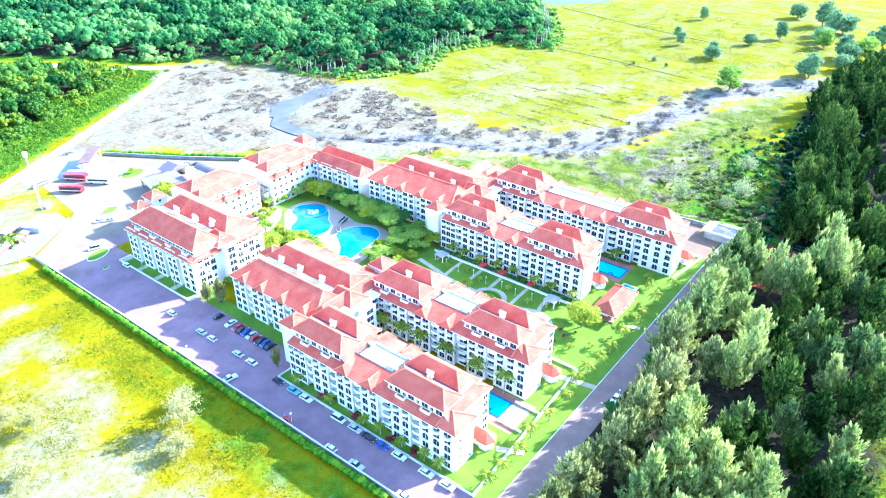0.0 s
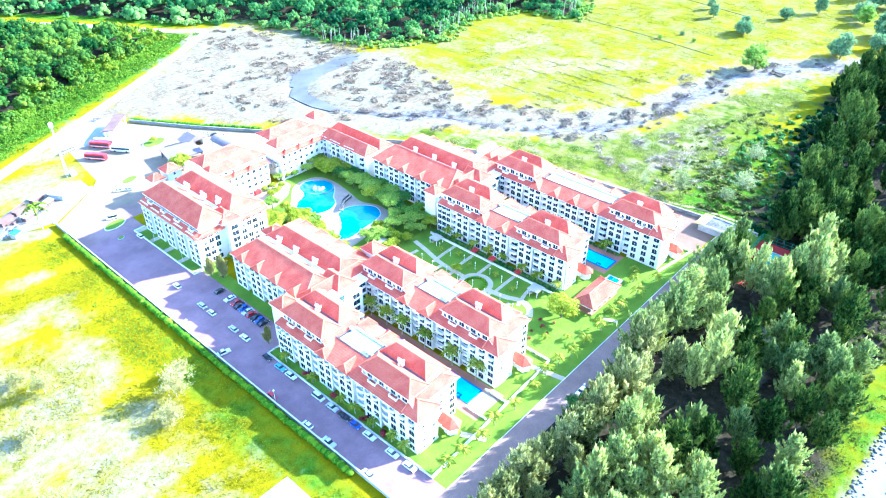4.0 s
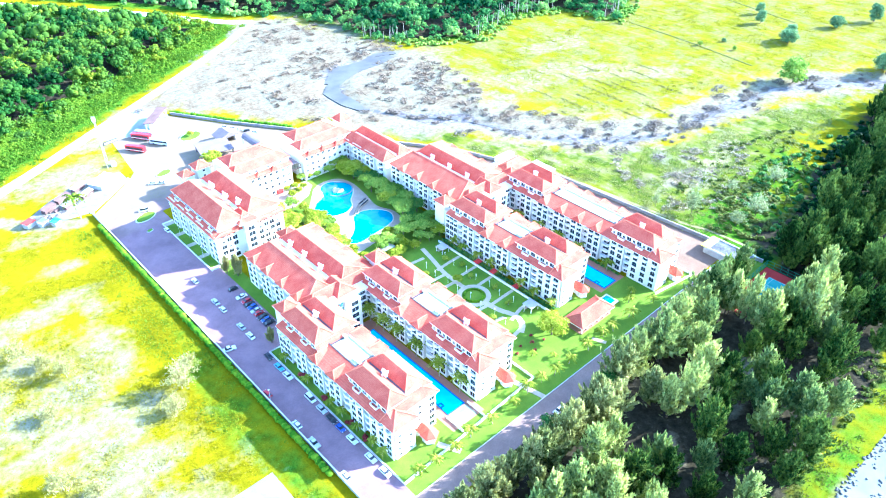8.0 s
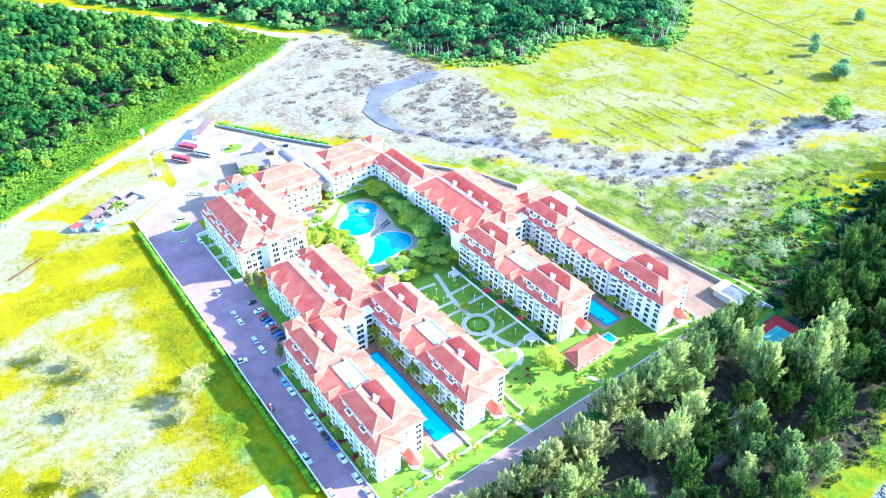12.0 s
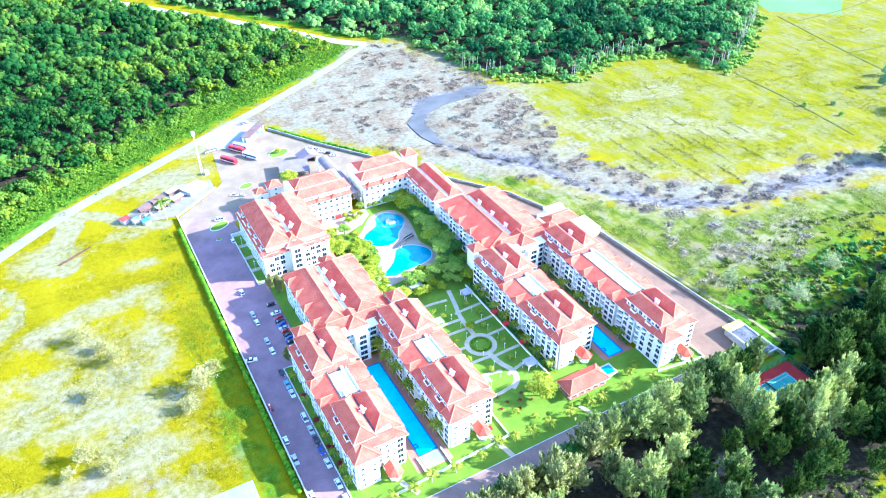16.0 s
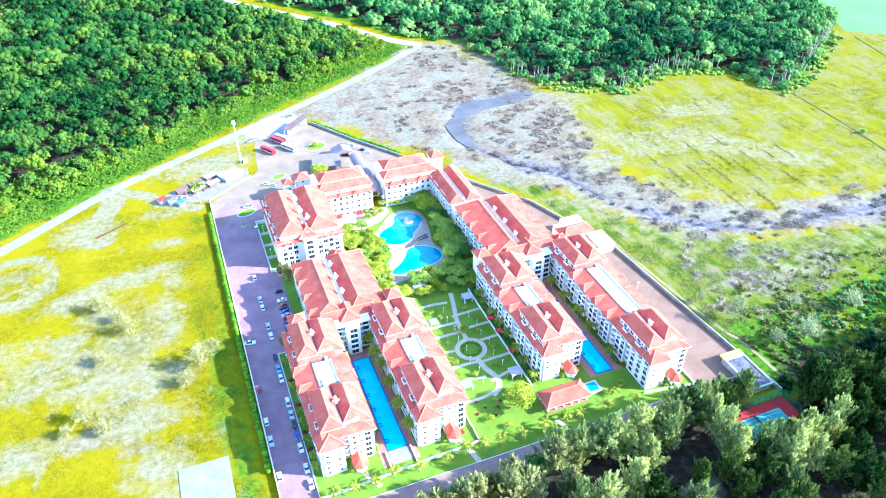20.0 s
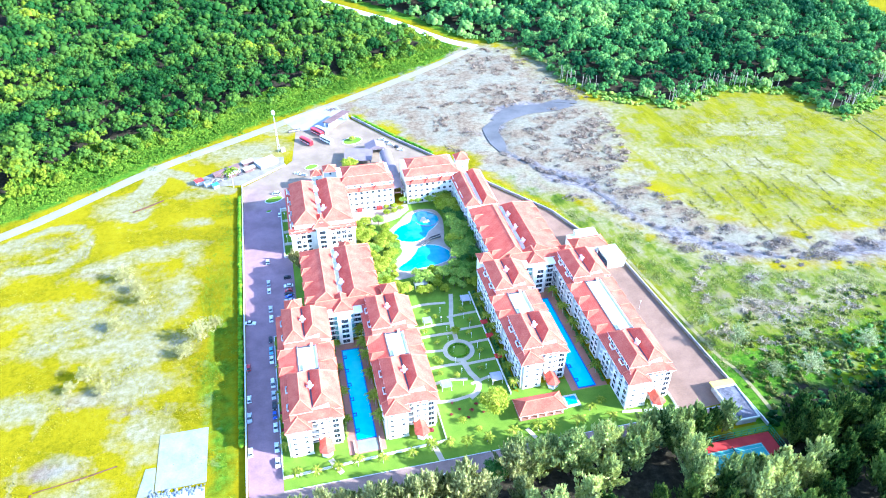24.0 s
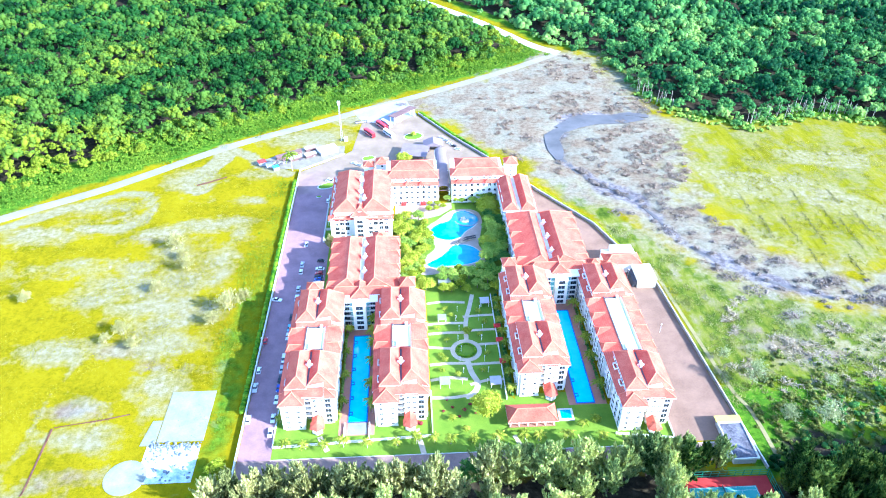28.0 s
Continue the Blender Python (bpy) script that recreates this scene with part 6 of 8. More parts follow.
for xx, yy, w, d, h, mt, lb in [(-112, 224, 4.4, 3.2, 2.3, REDSHADE, "small hut with a red sheet roof"), (-102.5, 217.5, 3.4, 2.6, 2.0, BLUESHEET, "small hut with a blue tarpaulin roof"),
                                (-107, 221, 4, 2.6, 2.0, METALROOF, "small hut with a grey metal roof"), (-101, 232, 7, 2.2, 1.8, BROWNROOF, "long low workers' shed with a brown roof"),
                                (-92, 229.5, 8, 2.2, 1.8, METALROOF, "long low workers' shed with a grey roof"), (-93, 237, 8, 2.2, 1.8, BROWNROOF, "long low workers' shed with a brown roof"),
                                (-83, 233.5, 7, 2.4, 1.8, WALLGREY, "long low workers' shed with a pale roof"), (-84, 242, 7, 2.4, 1.9, METALROOF, "long low workers' shed with a grey roof")]:
    hut = thing("site_hut", xx, yy, rz=30, label=lb, category="hut", group="site huts")
    part("wall", Solid().box(-w / 2, -d / 2, 0, w / 2, d / 2, h), BROWNROOF if d < 2.5 else WALLGREY, hut)
    part("roof", Solid().add([(-w / 2 - 0.3, -d / 2 - 0.3, h), (w / 2 + 0.3, -d / 2 - 0.3, h), (w / 2 + 0.3, d / 2 + 0.3, h + 0.6), (-w / 2 - 0.3, d / 2 + 0.3, h + 0.6), (-w / 2, d / 2, h - 0.2), (w / 2, d / 2, h - 0.2)], [(0, 1, 2, 3), (3, 2, 5, 4)]), mt, hut)
q = random.Random(5)
for k in range(26):
    u = q.random()
    nm, m_, lb = (("timber_crate", BROWNROOF, "large rough crate of brown timber on the site"), ("concrete_block", WALLGREY, "large grey concrete block on the site"), ("scrap_bin", ASPH, "dark low scrap bin on the site"))[k % 3]
    single(nm, Solid().box(-q.uniform(0.6, 2.2), -q.uniform(0.3, 0.7), 0, q.uniform(0.6, 2.2), q.uniform(0.3, 0.7), q.uniform(0.4, 1.1), taper=0.12), m_, lb, "building material", "site materials",
           m=pose(-108 + 40 * u + q.uniform(-2, 2), 222.5 + 22 * u + q.uniform(-3.5, 3.5), 0.03, 0, 0, 30 + q.uniform(-25, 25)))


def island(x, y, rx, ry, label):
    ob = single("traffic_island", Solid().slab([(rx * math.cos(a * math.pi / 10), ry * math.sin(a * math.pi / 10)) for a in range(20)], 0.0, 0.28), KERB, label, "island", "traffic islands", m=pose(x, y, 0, 0, 0, 20))
    part("planting_bed", Solid().slab([(rx * 0.9 * math.cos(a * math.pi / 10), ry * 0.88 * math.sin(a * math.pi / 10)) for a in range(20)], 0.2, 0.36), LAWN, ob)


island(-70, 196, 5.5, 3.2, "kerbed traffic island with grass and shrubs")
island(-46, 229, 4.5, 2.8, "kerbed traffic island with grass and shrubs")
island(-17, 258, 7, 5, "kerbed roundabout island with grass and shrubs")
island(-73.3, 184, 1.6, 1.0, "small kerbed traffic island with shrubs")

# street lamps along the road and the lawns
lampm = Solid()
lampm.bar((0, 0, 0), (0, 0, 5.2), 0.09, n=6, r2=0.06)
lamph = Solid().box(-0.28, -0.28, 5.1, 0.28, 0.28, 5.5, taper=0.1)
lm, lhm = lampm.mesh("pole", STEEL), lamph.mesh("lantern", TRIM)
for xx, yy in ((-72.2, 30), (-72.2, 52), (-72.2, 73), (-86.6, 110), (-86.6, 60), (-64.8, 150), (-64.8, 172), (28, -10), (60, -10), (-20, -9.5), (90, 60), (86, 100)):
    l = thing("street_lamp", xx, yy, label="slim steel street lamp with a white lantern", category="lamp", group="street lamps")
    part("pole", lm, None, l)
    part("lantern", lhm, None, l)
gl = Solid().bar((0, 0, 0), (0, 0, 3.0), 0.06, n=6).mesh("pole", TRIM)
gt = Solid().box(-0.18, -0.18, 2.9, 0.18, 0.18, 3.3, taper=0.06).mesh("lantern", TRIM)
for i in range(8):
    for xx in (-1.0, 9.5):
        l = thing("garden_lamp", xx + (i % 2), 33 + i * 6.6, label="short white garden lamp post on the lawn", category="lamp", group="garden lamps")
        part("pole", gl, None, l)
        part("lantern", gt, None, l)

# ---------------------------------------------------------------- vehicles
def car_meshes(L, W, H, hood, boot):
    """Body, glasshouse, wheels. The car points along +y."""
    b = Solid()
    y0, y1, w = -L / 2, L / 2, W / 2
    prof = [(y0, 0.42), (y0 + 0.08, 0.82), (y0 + boot, 0.93), (y1 - hood, 0.95), (y1 - 0.15, 0.74), (y1, 0.45), (y1 - 0.1, 0.24), (y0 + 0.1, 0.24)]
    n = len(prof)
    pts = [(-w * (0.94 if z > 0.9 or z < 0.3 else 1), y, z) for y, z in prof] + [(w * (0.94 if z > 0.9 or z < 0.3 else 1), y, z) for y, z in prof]
    b.add(pts, [tuple(range(n)), tuple(range(n, 2 * n))[::-1]] + [(i, n + i, n + (i + 1) % n, (i + 1) % n) for i in range(n)])
    ya, yb = y0 + boot - 0.35 if boot > 0.3 else y0 + 0.15, y1 - hood + 0.1
    roof = Solid().box(-w * 0.74, ya + 0.5, H - 0.1, w * 0.74, yb - 0.75, H, taper=0.06)
    g = Solid().add([(-w * 0.88, ya, 0.9), (w * 0.88, ya, 0.9), (w * 0.88, yb, 0.9), (-w * 0.88, yb, 0.9), (-w * 0.72, ya + 0.5, H - 0.06), (w * 0.72, ya + 0.5, H - 0.06), (w * 0.72, yb - 0.75, H - 0.06), (-w * 0.72, yb - 0.75, H - 0.06)],
                    [(0, 1, 5, 4), (1, 2, 6, 5), (2, 3, 7, 6), (3, 0, 4, 7)])
    wh = Solid().bar((-0.11, 0, 0), (0.11, 0, 0), 0.32, n=12)
    hub = Solid().bar((-0.125, 0, 0), (0.125, 0, 0), 0.19, n=8)
    lp = Solid().box(-0.2, y1 - 0.2, 0.55, 0.2, y1 - 0.02, 0.72)
    return dict(body=b.v and b, roof=roof, glass=g, wheel=wh.mesh("wheel", TYRE), hub=hub.mesh("rim", STEEL), lamps=lp.mesh("headlight", TRIM), L=L, W=W)


KINDS = {"sedan": car_meshes(4.5, 1.75, 1.45, 1.25, 0.95), "hatch": car_meshes(3.9, 1.68, 1.5, 1.0, 0.2), "van": car_meshes(4.8, 1.85, 1.95, 0.75, 0.15), "pickup": car_meshes(5.2, 1.85, 1.75, 1.3, 1.9)}
BODY_CACHE = {}


def car(kind, colour, x, y, rz, where):
    k = KINDS[kind]
    if (kind, colour) not in BODY_CACHE:
        BODY_CACHE[kind, colour] = (k["body"].mesh("body", PAINTS[colour]), k["roof"].mesh("roof", PAINTS[colour]), k["glass"].mesh("cabin_glass", GLASS))
    bm, rm, gm = BODY_CACHE[kind, colour]
    word = {"sky": "light blue"}.get(colour, colour)
    what = {"sedan": "saloon car", "hatch": "hatchback car", "van": "people carrier van", "pickup": "pickup truck"}[kind]
    c = thing("parked_car", x, y, 0.05, rz, f"{word} {what} parked {where}", "car", "parked cars")
    part("body", bm, None, c)
    part("roof", rm, None, c)
    part("cabin_glass", gm, None, c)
    for sx in (-1, 1):
        part("headlight", k["lamps"], None, c, m=pose(sx * k["W"] * 0.36, 0, 0))
    for sx in (-1, 1):
        for sy in (-0.3, 0.31):
            wob = part("wheel", k["wheel"], None, c, m=pose(sx * (k["W"] / 2 - 0.12), sy * k["L"], 0.32))
            part("rim", k["hub"], None, wob)
    return c


E1, E2, E3 = "beside the garden wall", "against the boundary wall", "in the middle of the road"
for kind, colour, x, y in (("hatch", "black", -76.4, 78.0), ("sedan", "sky", -76.4, 71.0), ("sedan", "white", -76.4, 65.4), ("van", "white", -76.4, 51.6), ("sedan", "silver", -76.4, 45.0),
                           ("sedan", "black", -76.4, 39.4), ("hatch", "blue", -76.4, 34.4), ("sedan", "white", -76.4, 28.2), ("sedan", "white", -76.4, 18.6), ("sedan", "white", -76.4, 11.6)):
    car(kind, colour, x, y, 180, E1)
for kind, colour, x, y in (("hatch", "red", -86.0, 63), ("hatch", "white", -86.0, 45), ("pickup", "silver", -86.0, 35.2), ("sedan", "white", -86.0, 18.4)):
    car(kind, colour, x, y, 0, E2)
car("pickup", "white", -85.0, 91.0, 78, E2)
for kind, colour, x, y in (("hatch", "white", -75.6, 136), ("sedan", "silver", -75.8, 118.4), ("hatch", "white", -75.8, 112.4), ("sedan", "silver", -75.6, 98.8), ("sedan", "white", -75.6, 92)):
    car(kind, colour, x, y, 0, E3)
for i, (colour, y) in enumerate((("black", 121), ("white", 114.4), ("red", 110.6), ("black", 108.2), ("blue", 106), ("silver", 103.2), ("red", 101.0), ("black", 98.2), ("blue", 96.0), ("black", 93.6))):
    car("sedan" if i % 2 else "hatch", colour, -66.6, y, 88 if i % 3 else -92, "in the bay below the block")
car("hatch", "white", -67.6, 178.6, 0, "beside the rear block")
car("sedan", "silver", -51.5, 220, 60, "near the traffic island")
car("hatch", "white", -55, 222.5, 60, "near the traffic island")
car("van", "white", -68.5, 201.5, 70, "beside the traffic island")
car("van", "white", 19.6, -7.6, 80, "under the casuarina trees")
car("sedan", "white", -19, -8.2, 90, "under the casuarina trees")
car("hatch", "white", 69.6, -9.6, 30, "under the casuarina trees")
car("hatch", "red", 45.6, 182, 60, "behind the narrow block")
car("sedan", "white", 43.0, 186, 60, "behind the narrow block")
for i in range(5):
    car(("sedan", "hatch")[i % 2], ("white", "silver", "white", "black", "white")[i], 2.0 + i * 2.6 - 0.3 * i, 255 - i * 4.2, 60, "along the entrance hedge")


def coach(x, y, rz, colour, label):
    c = thing("coach", x, y, 0.05, rz, label, "bus", "parked coaches")
    s = Solid().box(-1.25, -5.6, 0.4, 1.25, 5.6, 3.1, taper=0.06)
    s.box(-1.1, -4.6, 3.1, 1.1, 2.0, 3.35)
    part("body", s, PAINTS[colour], c)
    part("window_band", Solid().box(-1.27, -5.0, 1.55, 1.27, 4.9, 2.5).box(-1.05, 5.3, 1.3, 1.05, 5.62, 2.6), GLASS, c)
    part("stripe", Solid().box(-1.28, -5.5, 0.9, 1.28, 5.4, 1.2), PAINTS["white"], c)
    for sx in (-1, 1):
        for sy in (-3.2, 3.4):
            part("wheel", Solid().bar((sx * 1.1 - 0.15, sy, 0.45), (sx * 1.1 + 0.15, sy, 0.45), 0.48, n=12), TYRE, c)


coach(-46.4, 261.8, 33, "red", "red touring coach with a white stripe near the gate")
coach(-33.4, 260.6, 33, "white", "white touring coach parked near the gatehouse")
coach(-35.2, 275.4, 33, "silver", "silver touring coach parked near the gatehouse")
coach(-38.4, 273.2, 33, "red", "red touring coach under the trees")

# ---------------------------------------------------------------- brushwood in the clearing
rng = np.random.default_rng(11)
lv = Leaves(15)
for k in range(900):
    x = rng.uniform(-40, 200)
    y = np.interp(x, [p_[0] for p_ in BEACH_LINE], [p_[1] for p_ in BEACH_LINE]) - abs(rng.normal(0, 1.8)) - (7 if k % 3 == 0 else 0) - 1
    lv.clump((x, y, 0.05), rng.uniform(0.2, 0.65), 0.6, BALL1, 0.3)
single("beach_stones", lv.mesh("beach_stones", simple("dark_beach_stone", (0.05, 0.055, 0.06), (0.16, 0.165, 0.165), 0.5, 3.0)), None, "dark stones strewn along the upper beach", "stones", kind="stuff")


def twigs(lv, cx, cy, rx, ry, turn, n, size):
    a = rng.uniform(0, 6.28, n)
    d = np.sqrt(rng.random(n))
    u, v = np.cos(a) * d * rx, np.sin(a) * d * ry
    c, s = math.cos(turn), math.sin(turn)
    z = rng.random(n) * (1 - d) * 1.5 + 0.05
    p = np.stack([cx + u * c - v * s, cy + u * s + v * c, z], 1)
    dirs = rng.normal(0, 1, (n, 3))
    dirs[:, 2] = np.abs(dirs[:, 2]) * 0.35
    lv.blades(p, dirs, size, 0.07)


lv = Leaves(12)
px, py = rng.uniform(-40, 380, 5200), rng.uniform(10, 410, 5200)
keep = inside(px, py, CLEARING) & (edge_distance(px, py, CHANNEL) > 7)
keep &= soft_noise(px, py, 22, 40) + soft_noise(px, py, 9, 41) * 0.6 > 1.06
for x, y in list(zip(px[keep], py[keep]))[:900]:
    rx = rng.uniform(1.2, 5.5)
    turn = rng.normal(0.2, 0.7)
    twigs(lv, x, y, rx, rx * 0.5, turn, 60, 1.7)
    for _ in range(2):
        q = rng.normal(0, 0.45, 2)
        lv.clump((x + q[0] * rx, y + q[1] * rx * 0.5, 0.0), rng.uniform(0.3, 0.8), 0.5)
for zone, n, lo_, hi_ in (([(96, 200), (122, 176), (150, 196), (160, 256), (142, 270), (104, 258), (88, 236)], 85, 1.2, 5.2), ([(104, 290), (146, 290), (142, 392), (112, 402), (88, 372)], 50, 1.0, 4.5), ([(46, 250), (66, 240), (66, 284), (84, 300), (60, 340), (30, 320)], 26, 1.0, 3.6)):
    zx, zy = rng.uniform(min(p_[0] for p_ in zone), max(p_[0] for p_ in zone), n * 3), rng.uniform(min(p_[1] for p_ in zone), max(p_[1] for p_ in zone), n * 3)
    zin = inside(zx, zy, zone) & (signed(zx, zy, POND) < -3) & (edge_distance(zx, zy, CHANNEL) > 5)
    for x, y in list(zip(zx[zin], zy[zin]))[:n]:
        rx = rng.uniform(lo_, hi_)
        twigs(lv, x, y, rx, rx * 0.55, rng.normal(0.3, 0.7), 70, 1.9)
        for _ in range(4):
            q = rng.normal(0, 0.45, 2)
            lv.clump((x + q[0] * rx, y + q[1] * rx * 0.5, 0.1), rng.uniform(0.4, 1.0), 0.55, BALL1, 0.35)
single("brushwood", lv.mesh("brushwood", DEADWOOD), None, "heaps of cleared grey-brown brushwood", "debris", kind="stuff")
lv = Leaves(16)
zone = [(113, 34), (118, 62), (134, 84), (186, 66), (206, 44), (186, 30), (150, 26), (128, 22)]
zx, zy = rng.uniform(112, 206, 900), rng.uniform(20, 86, 900)
zin = inside(zx, zy, zone) & (soft_noise(zx, zy, 12, 44) > 0.45)
for x, y in list(zip(zx[zin], zy[zin]))[:100]:
    rx = rng.uniform(1.0, 3.6)
    twigs(lv, x, y, rx, rx * 0.5, rng.normal(-0.5, 0.5), 46, 1.8)
single("dry_brush", lv.mesh("dry_brush", simple("pale_dry_stalks", (0.24, 0.2, 0.13), (0.42, 0.36, 0.25), 0.4, 3)), None, "pale dry stalks fallen across the bank", "debris", kind="stuff")
lv = Leaves(13)
for x, y0, y1 in ((160, 126, 140), (174, 134, 150), (186, 128, 150), (199, 127, 153), (213, 142, 160), (217, 122, 146), (229, 138, 154), (243, 130, 148), (187, 104, 118), (205, 100, 112), (256, 138, 152), (236, 108, 122), (172, 160, 172), (204, 164, 178), (226, 166, 176)):
    for k in range(int((y1 - y0 + 6) / 1.2)):
        y = y0 - 3 + k * 1.2 + rng.normal(0, 0.3)
        if rng.random() < 0.8:
            lv.clump((x + rng.normal(0, 0.5) + (y - y0) * 0.06, y, 0.05), rng.uniform(0.25, 0.62), 0.55, BALL1, 0.4)
        twigs(lv, x + (y - y0) * 0.06, y, 1.3, 0.9, 1.5, 6, 1.2)
single("windrows", lv.mesh("windrows", simple("dry_windrow", (0.085, 0.088, 0.022), (0.19, 0.175, 0.055), 0.4, 3)), None, "rows of raked dry brush across the field", "debris", kind="stuff")
lv = Leaves(14)
mounds = [(260, 93), (269, 74), (188, 93), (165, 108), (135, 187), (97, 159), (146, 150), (102, 246), (122, 222), (140, 98), (180, 92), (200, 78), (154, 68), (230, 84), (300, 74), (322, 60), (124, 160), (118, 140), (96, 222), (60, 250), (186, 91), (196, 78), (216, 80), (231, 79), (250, 87), (264, 77), (120, 175), (130, 152), (153, 113), (148, 123), (142, 197), (131, 297), (149, 289), (167, 111), (135, 98), (145, 87)]
for k in range(130):
    if k < len(mounds):
        x, y, R = *mounds[k], rng.uniform(3.5, 6)
    else:
        t, i = rng.random(), rng.integers(4, len(CHANNEL) - 1)
        x = CHANNEL[i][0] * (1 - t) + CHANNEL[i + 1][0] * t + rng.normal(0, 7)
        y = CHANNEL[i][1] * (1 - t) + CHANNEL[i + 1][1] * t + rng.normal(0, 6)
        R = rng.uniform(0.8, 2.6)
    for _ in range(int(6 + R * 5)):
        q = rng.normal(0, 0.5, 2)
        lv.clump((x + q[0] * R, y + q[1] * R * 0.7, R * 0.3 * math.exp(-q @ q * 2)), rng.uniform(0.25, 0.6), 0.5, BALL1, 0.45)
    twigs(lv, x, y, R * 1.3, R * 0.9, 0, int(30 + R * 22), 1.5)
single("channel_debris", lv.mesh("channel_debris", simple("grey_debris", (0.085, 0.068, 0.055), (0.24, 0.2, 0.165), 0.4, 3)), None, "grey roots and soil along the channel banks", "debris", kind="stuff")

# ---------------------------------------------------------------- woods
CAPBALL = BALL1[1][BALL1[0][BALL1[1]].mean(1)[:, 2] > -0.4]


def wood(name, ring, gap, seed, mat, label, hmin, hmax):
    """A closed canopy: broad domed crowns of leafy lobes, with smaller trees pressed between them; coarser far away."""
    r = np.random.default_rng(seed)
    xs, ys = [p[0] for p in ring], [p[1] for p in ring]
    lv, tones = Leaves(seed), []
    bv = BALL1[0]
    for gap_, lo, hi, hs, n, m, far in ((gap, 0.40, 0.60, 1.0, 10, 105, 0), (gap * 0.62, 0.42, 0.62, 0.82, 4, 34, 0), (gap * 1.5, 0.42, 0.6, 1.0, 9, 70, 1), (gap * 0.95, 0.42, 0.6, 0.84, 4, 26, 1)):
        gx, gy = np.meshgrid(np.arange(min(xs), max(xs), gap_), np.arange(min(ys), max(ys), gap_))
        x = gx.ravel() + r.uniform(-0.48, 0.48, gx.size) * gap_
        y = gy.ravel() + r.uniform(-0.48, 0.48, gx.size) * gap_
        ok = inside(x, y, ring) & (edge_distance(x, y, [(108, 407), (86, 430), (50, 489), (-1, 556), (-60, 640)]) > 8)
        ok &= (y > 440) if far else (y <= 440)
        ok &= r.random(x.size) < 0.85
        x, y = x[ok], y[ok]
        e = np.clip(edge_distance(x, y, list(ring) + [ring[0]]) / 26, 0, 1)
        hills = soft_noise(x, y, 40, seed) * 0.6 + soft_noise(x, y, 13, seed + 1) * 0.4
        patch = soft_noise(x, y, 60, seed + 2) * 0.45 + soft_noise(x, y, 16, seed + 3) * 0.55
        # brighter tone for south-western crowns: a glow of light put into leaf colour
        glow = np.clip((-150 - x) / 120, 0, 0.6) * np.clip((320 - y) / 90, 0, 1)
        for i in range(len(x)):
            big = r.random() ** 1.6
            h = (hmin + (hmax - hmin) * (hills[i] * 0.55 + big * 0.5)) * (0.25 + 0.75 * e[i]) * hs
            R = gap_ * (lo + (hi - lo) * big) * (0.65 + 0.35 * e[i])
            # lobes on a dome round the crown's middle
            k = np.arange(n)
            up = 1 - (k + 0.5) / n * 1.05
            a = k * 2.4 + r.uniform(0, 6.28)
            flat = np.sqrt(np.maximum(1 - up * up, 0.02))
            c = np.stack([x[i] + np.cos(a) * flat * R * 0.66, y[i] + np.sin(a) * flat * R * 0.66, h - R * 0.85 + up * R * 0.62], 1) + r.normal(0, R * 0.07, (n, 3))
            rad = R * r.uniform(0.34, 0.5, n)
            v = (bv[None] * (0.84 + r.normal(0, 0.13, (n, len(bv), 1)))) * rad[:, None, None] + c[:, None]
            # crowns near the wood's edge are toned up as if sunlit
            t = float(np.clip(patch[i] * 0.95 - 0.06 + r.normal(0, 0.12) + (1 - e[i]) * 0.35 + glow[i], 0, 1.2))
            lv.push(v.reshape(-1, 3), (CAPBALL[None] + (k * len(bv))[:, None, None]).reshape(-1, 3))
            w = r.integers(0, n, m)
            q = r.normal(0, 1, (m, 3))
            q[:, 2] = np.abs(q[:, 2]) - 0.2
            q /= np.linalg.norm(q, axis=1, keepdims=True)
            lv.blades(c[w] + q * (rad[w] * r.uniform(0.8, 1.08, m))[:, None], q * 0.5 + r.normal(0, 0.7, (m, 3)), 1.0 + 0.05 * R, 0.5, q)
            tones.append(np.full(n * len(bv) + m * 3, t, np.float32))
    me = fast_mesh(name, np.concatenate(lv.vs), np.concatenate(lv.ts), mat, [("tone", np.concatenate(tones))])
    return single(name, me, None, label, "forest", kind="stuff")


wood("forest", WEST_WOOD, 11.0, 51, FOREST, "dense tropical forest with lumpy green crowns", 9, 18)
wood("forest", EAST_WOOD, 12.0, 52, FORESTB, "dense tropical forest with haze put into its leaf colour", 11, 20)


poles = Solid()
q = np.random.default_rng(53)
for (x0, y0), (x1, y1) in (((214, 262), (271, 282)), ((271, 282), (306, 265)), ((320, 222), (350, 230)), ((350, 230), (456, 301)), ((150, 322), (171, 287))):
    for k in range(int(math.hypot(x1 - x0, y1 - y0) / 2.4)):
        u = q.random()
        b = np.array([x0 + (x1 - x0) * u + q.normal(0, 1.5), y0 + (y1 - y0) * u + q.uniform(0, 7), 0.0])
        poles.bar(b, b + np.array([q.normal(0, 0.7), q.normal(0, 0.7), q.uniform(7, 13)]), 0.2, n=5, r2=0.1)
single("bare_trunks", poles, PALETRUNK, "pale bare trunks along the face of the wood", "trunks", kind="stuff")


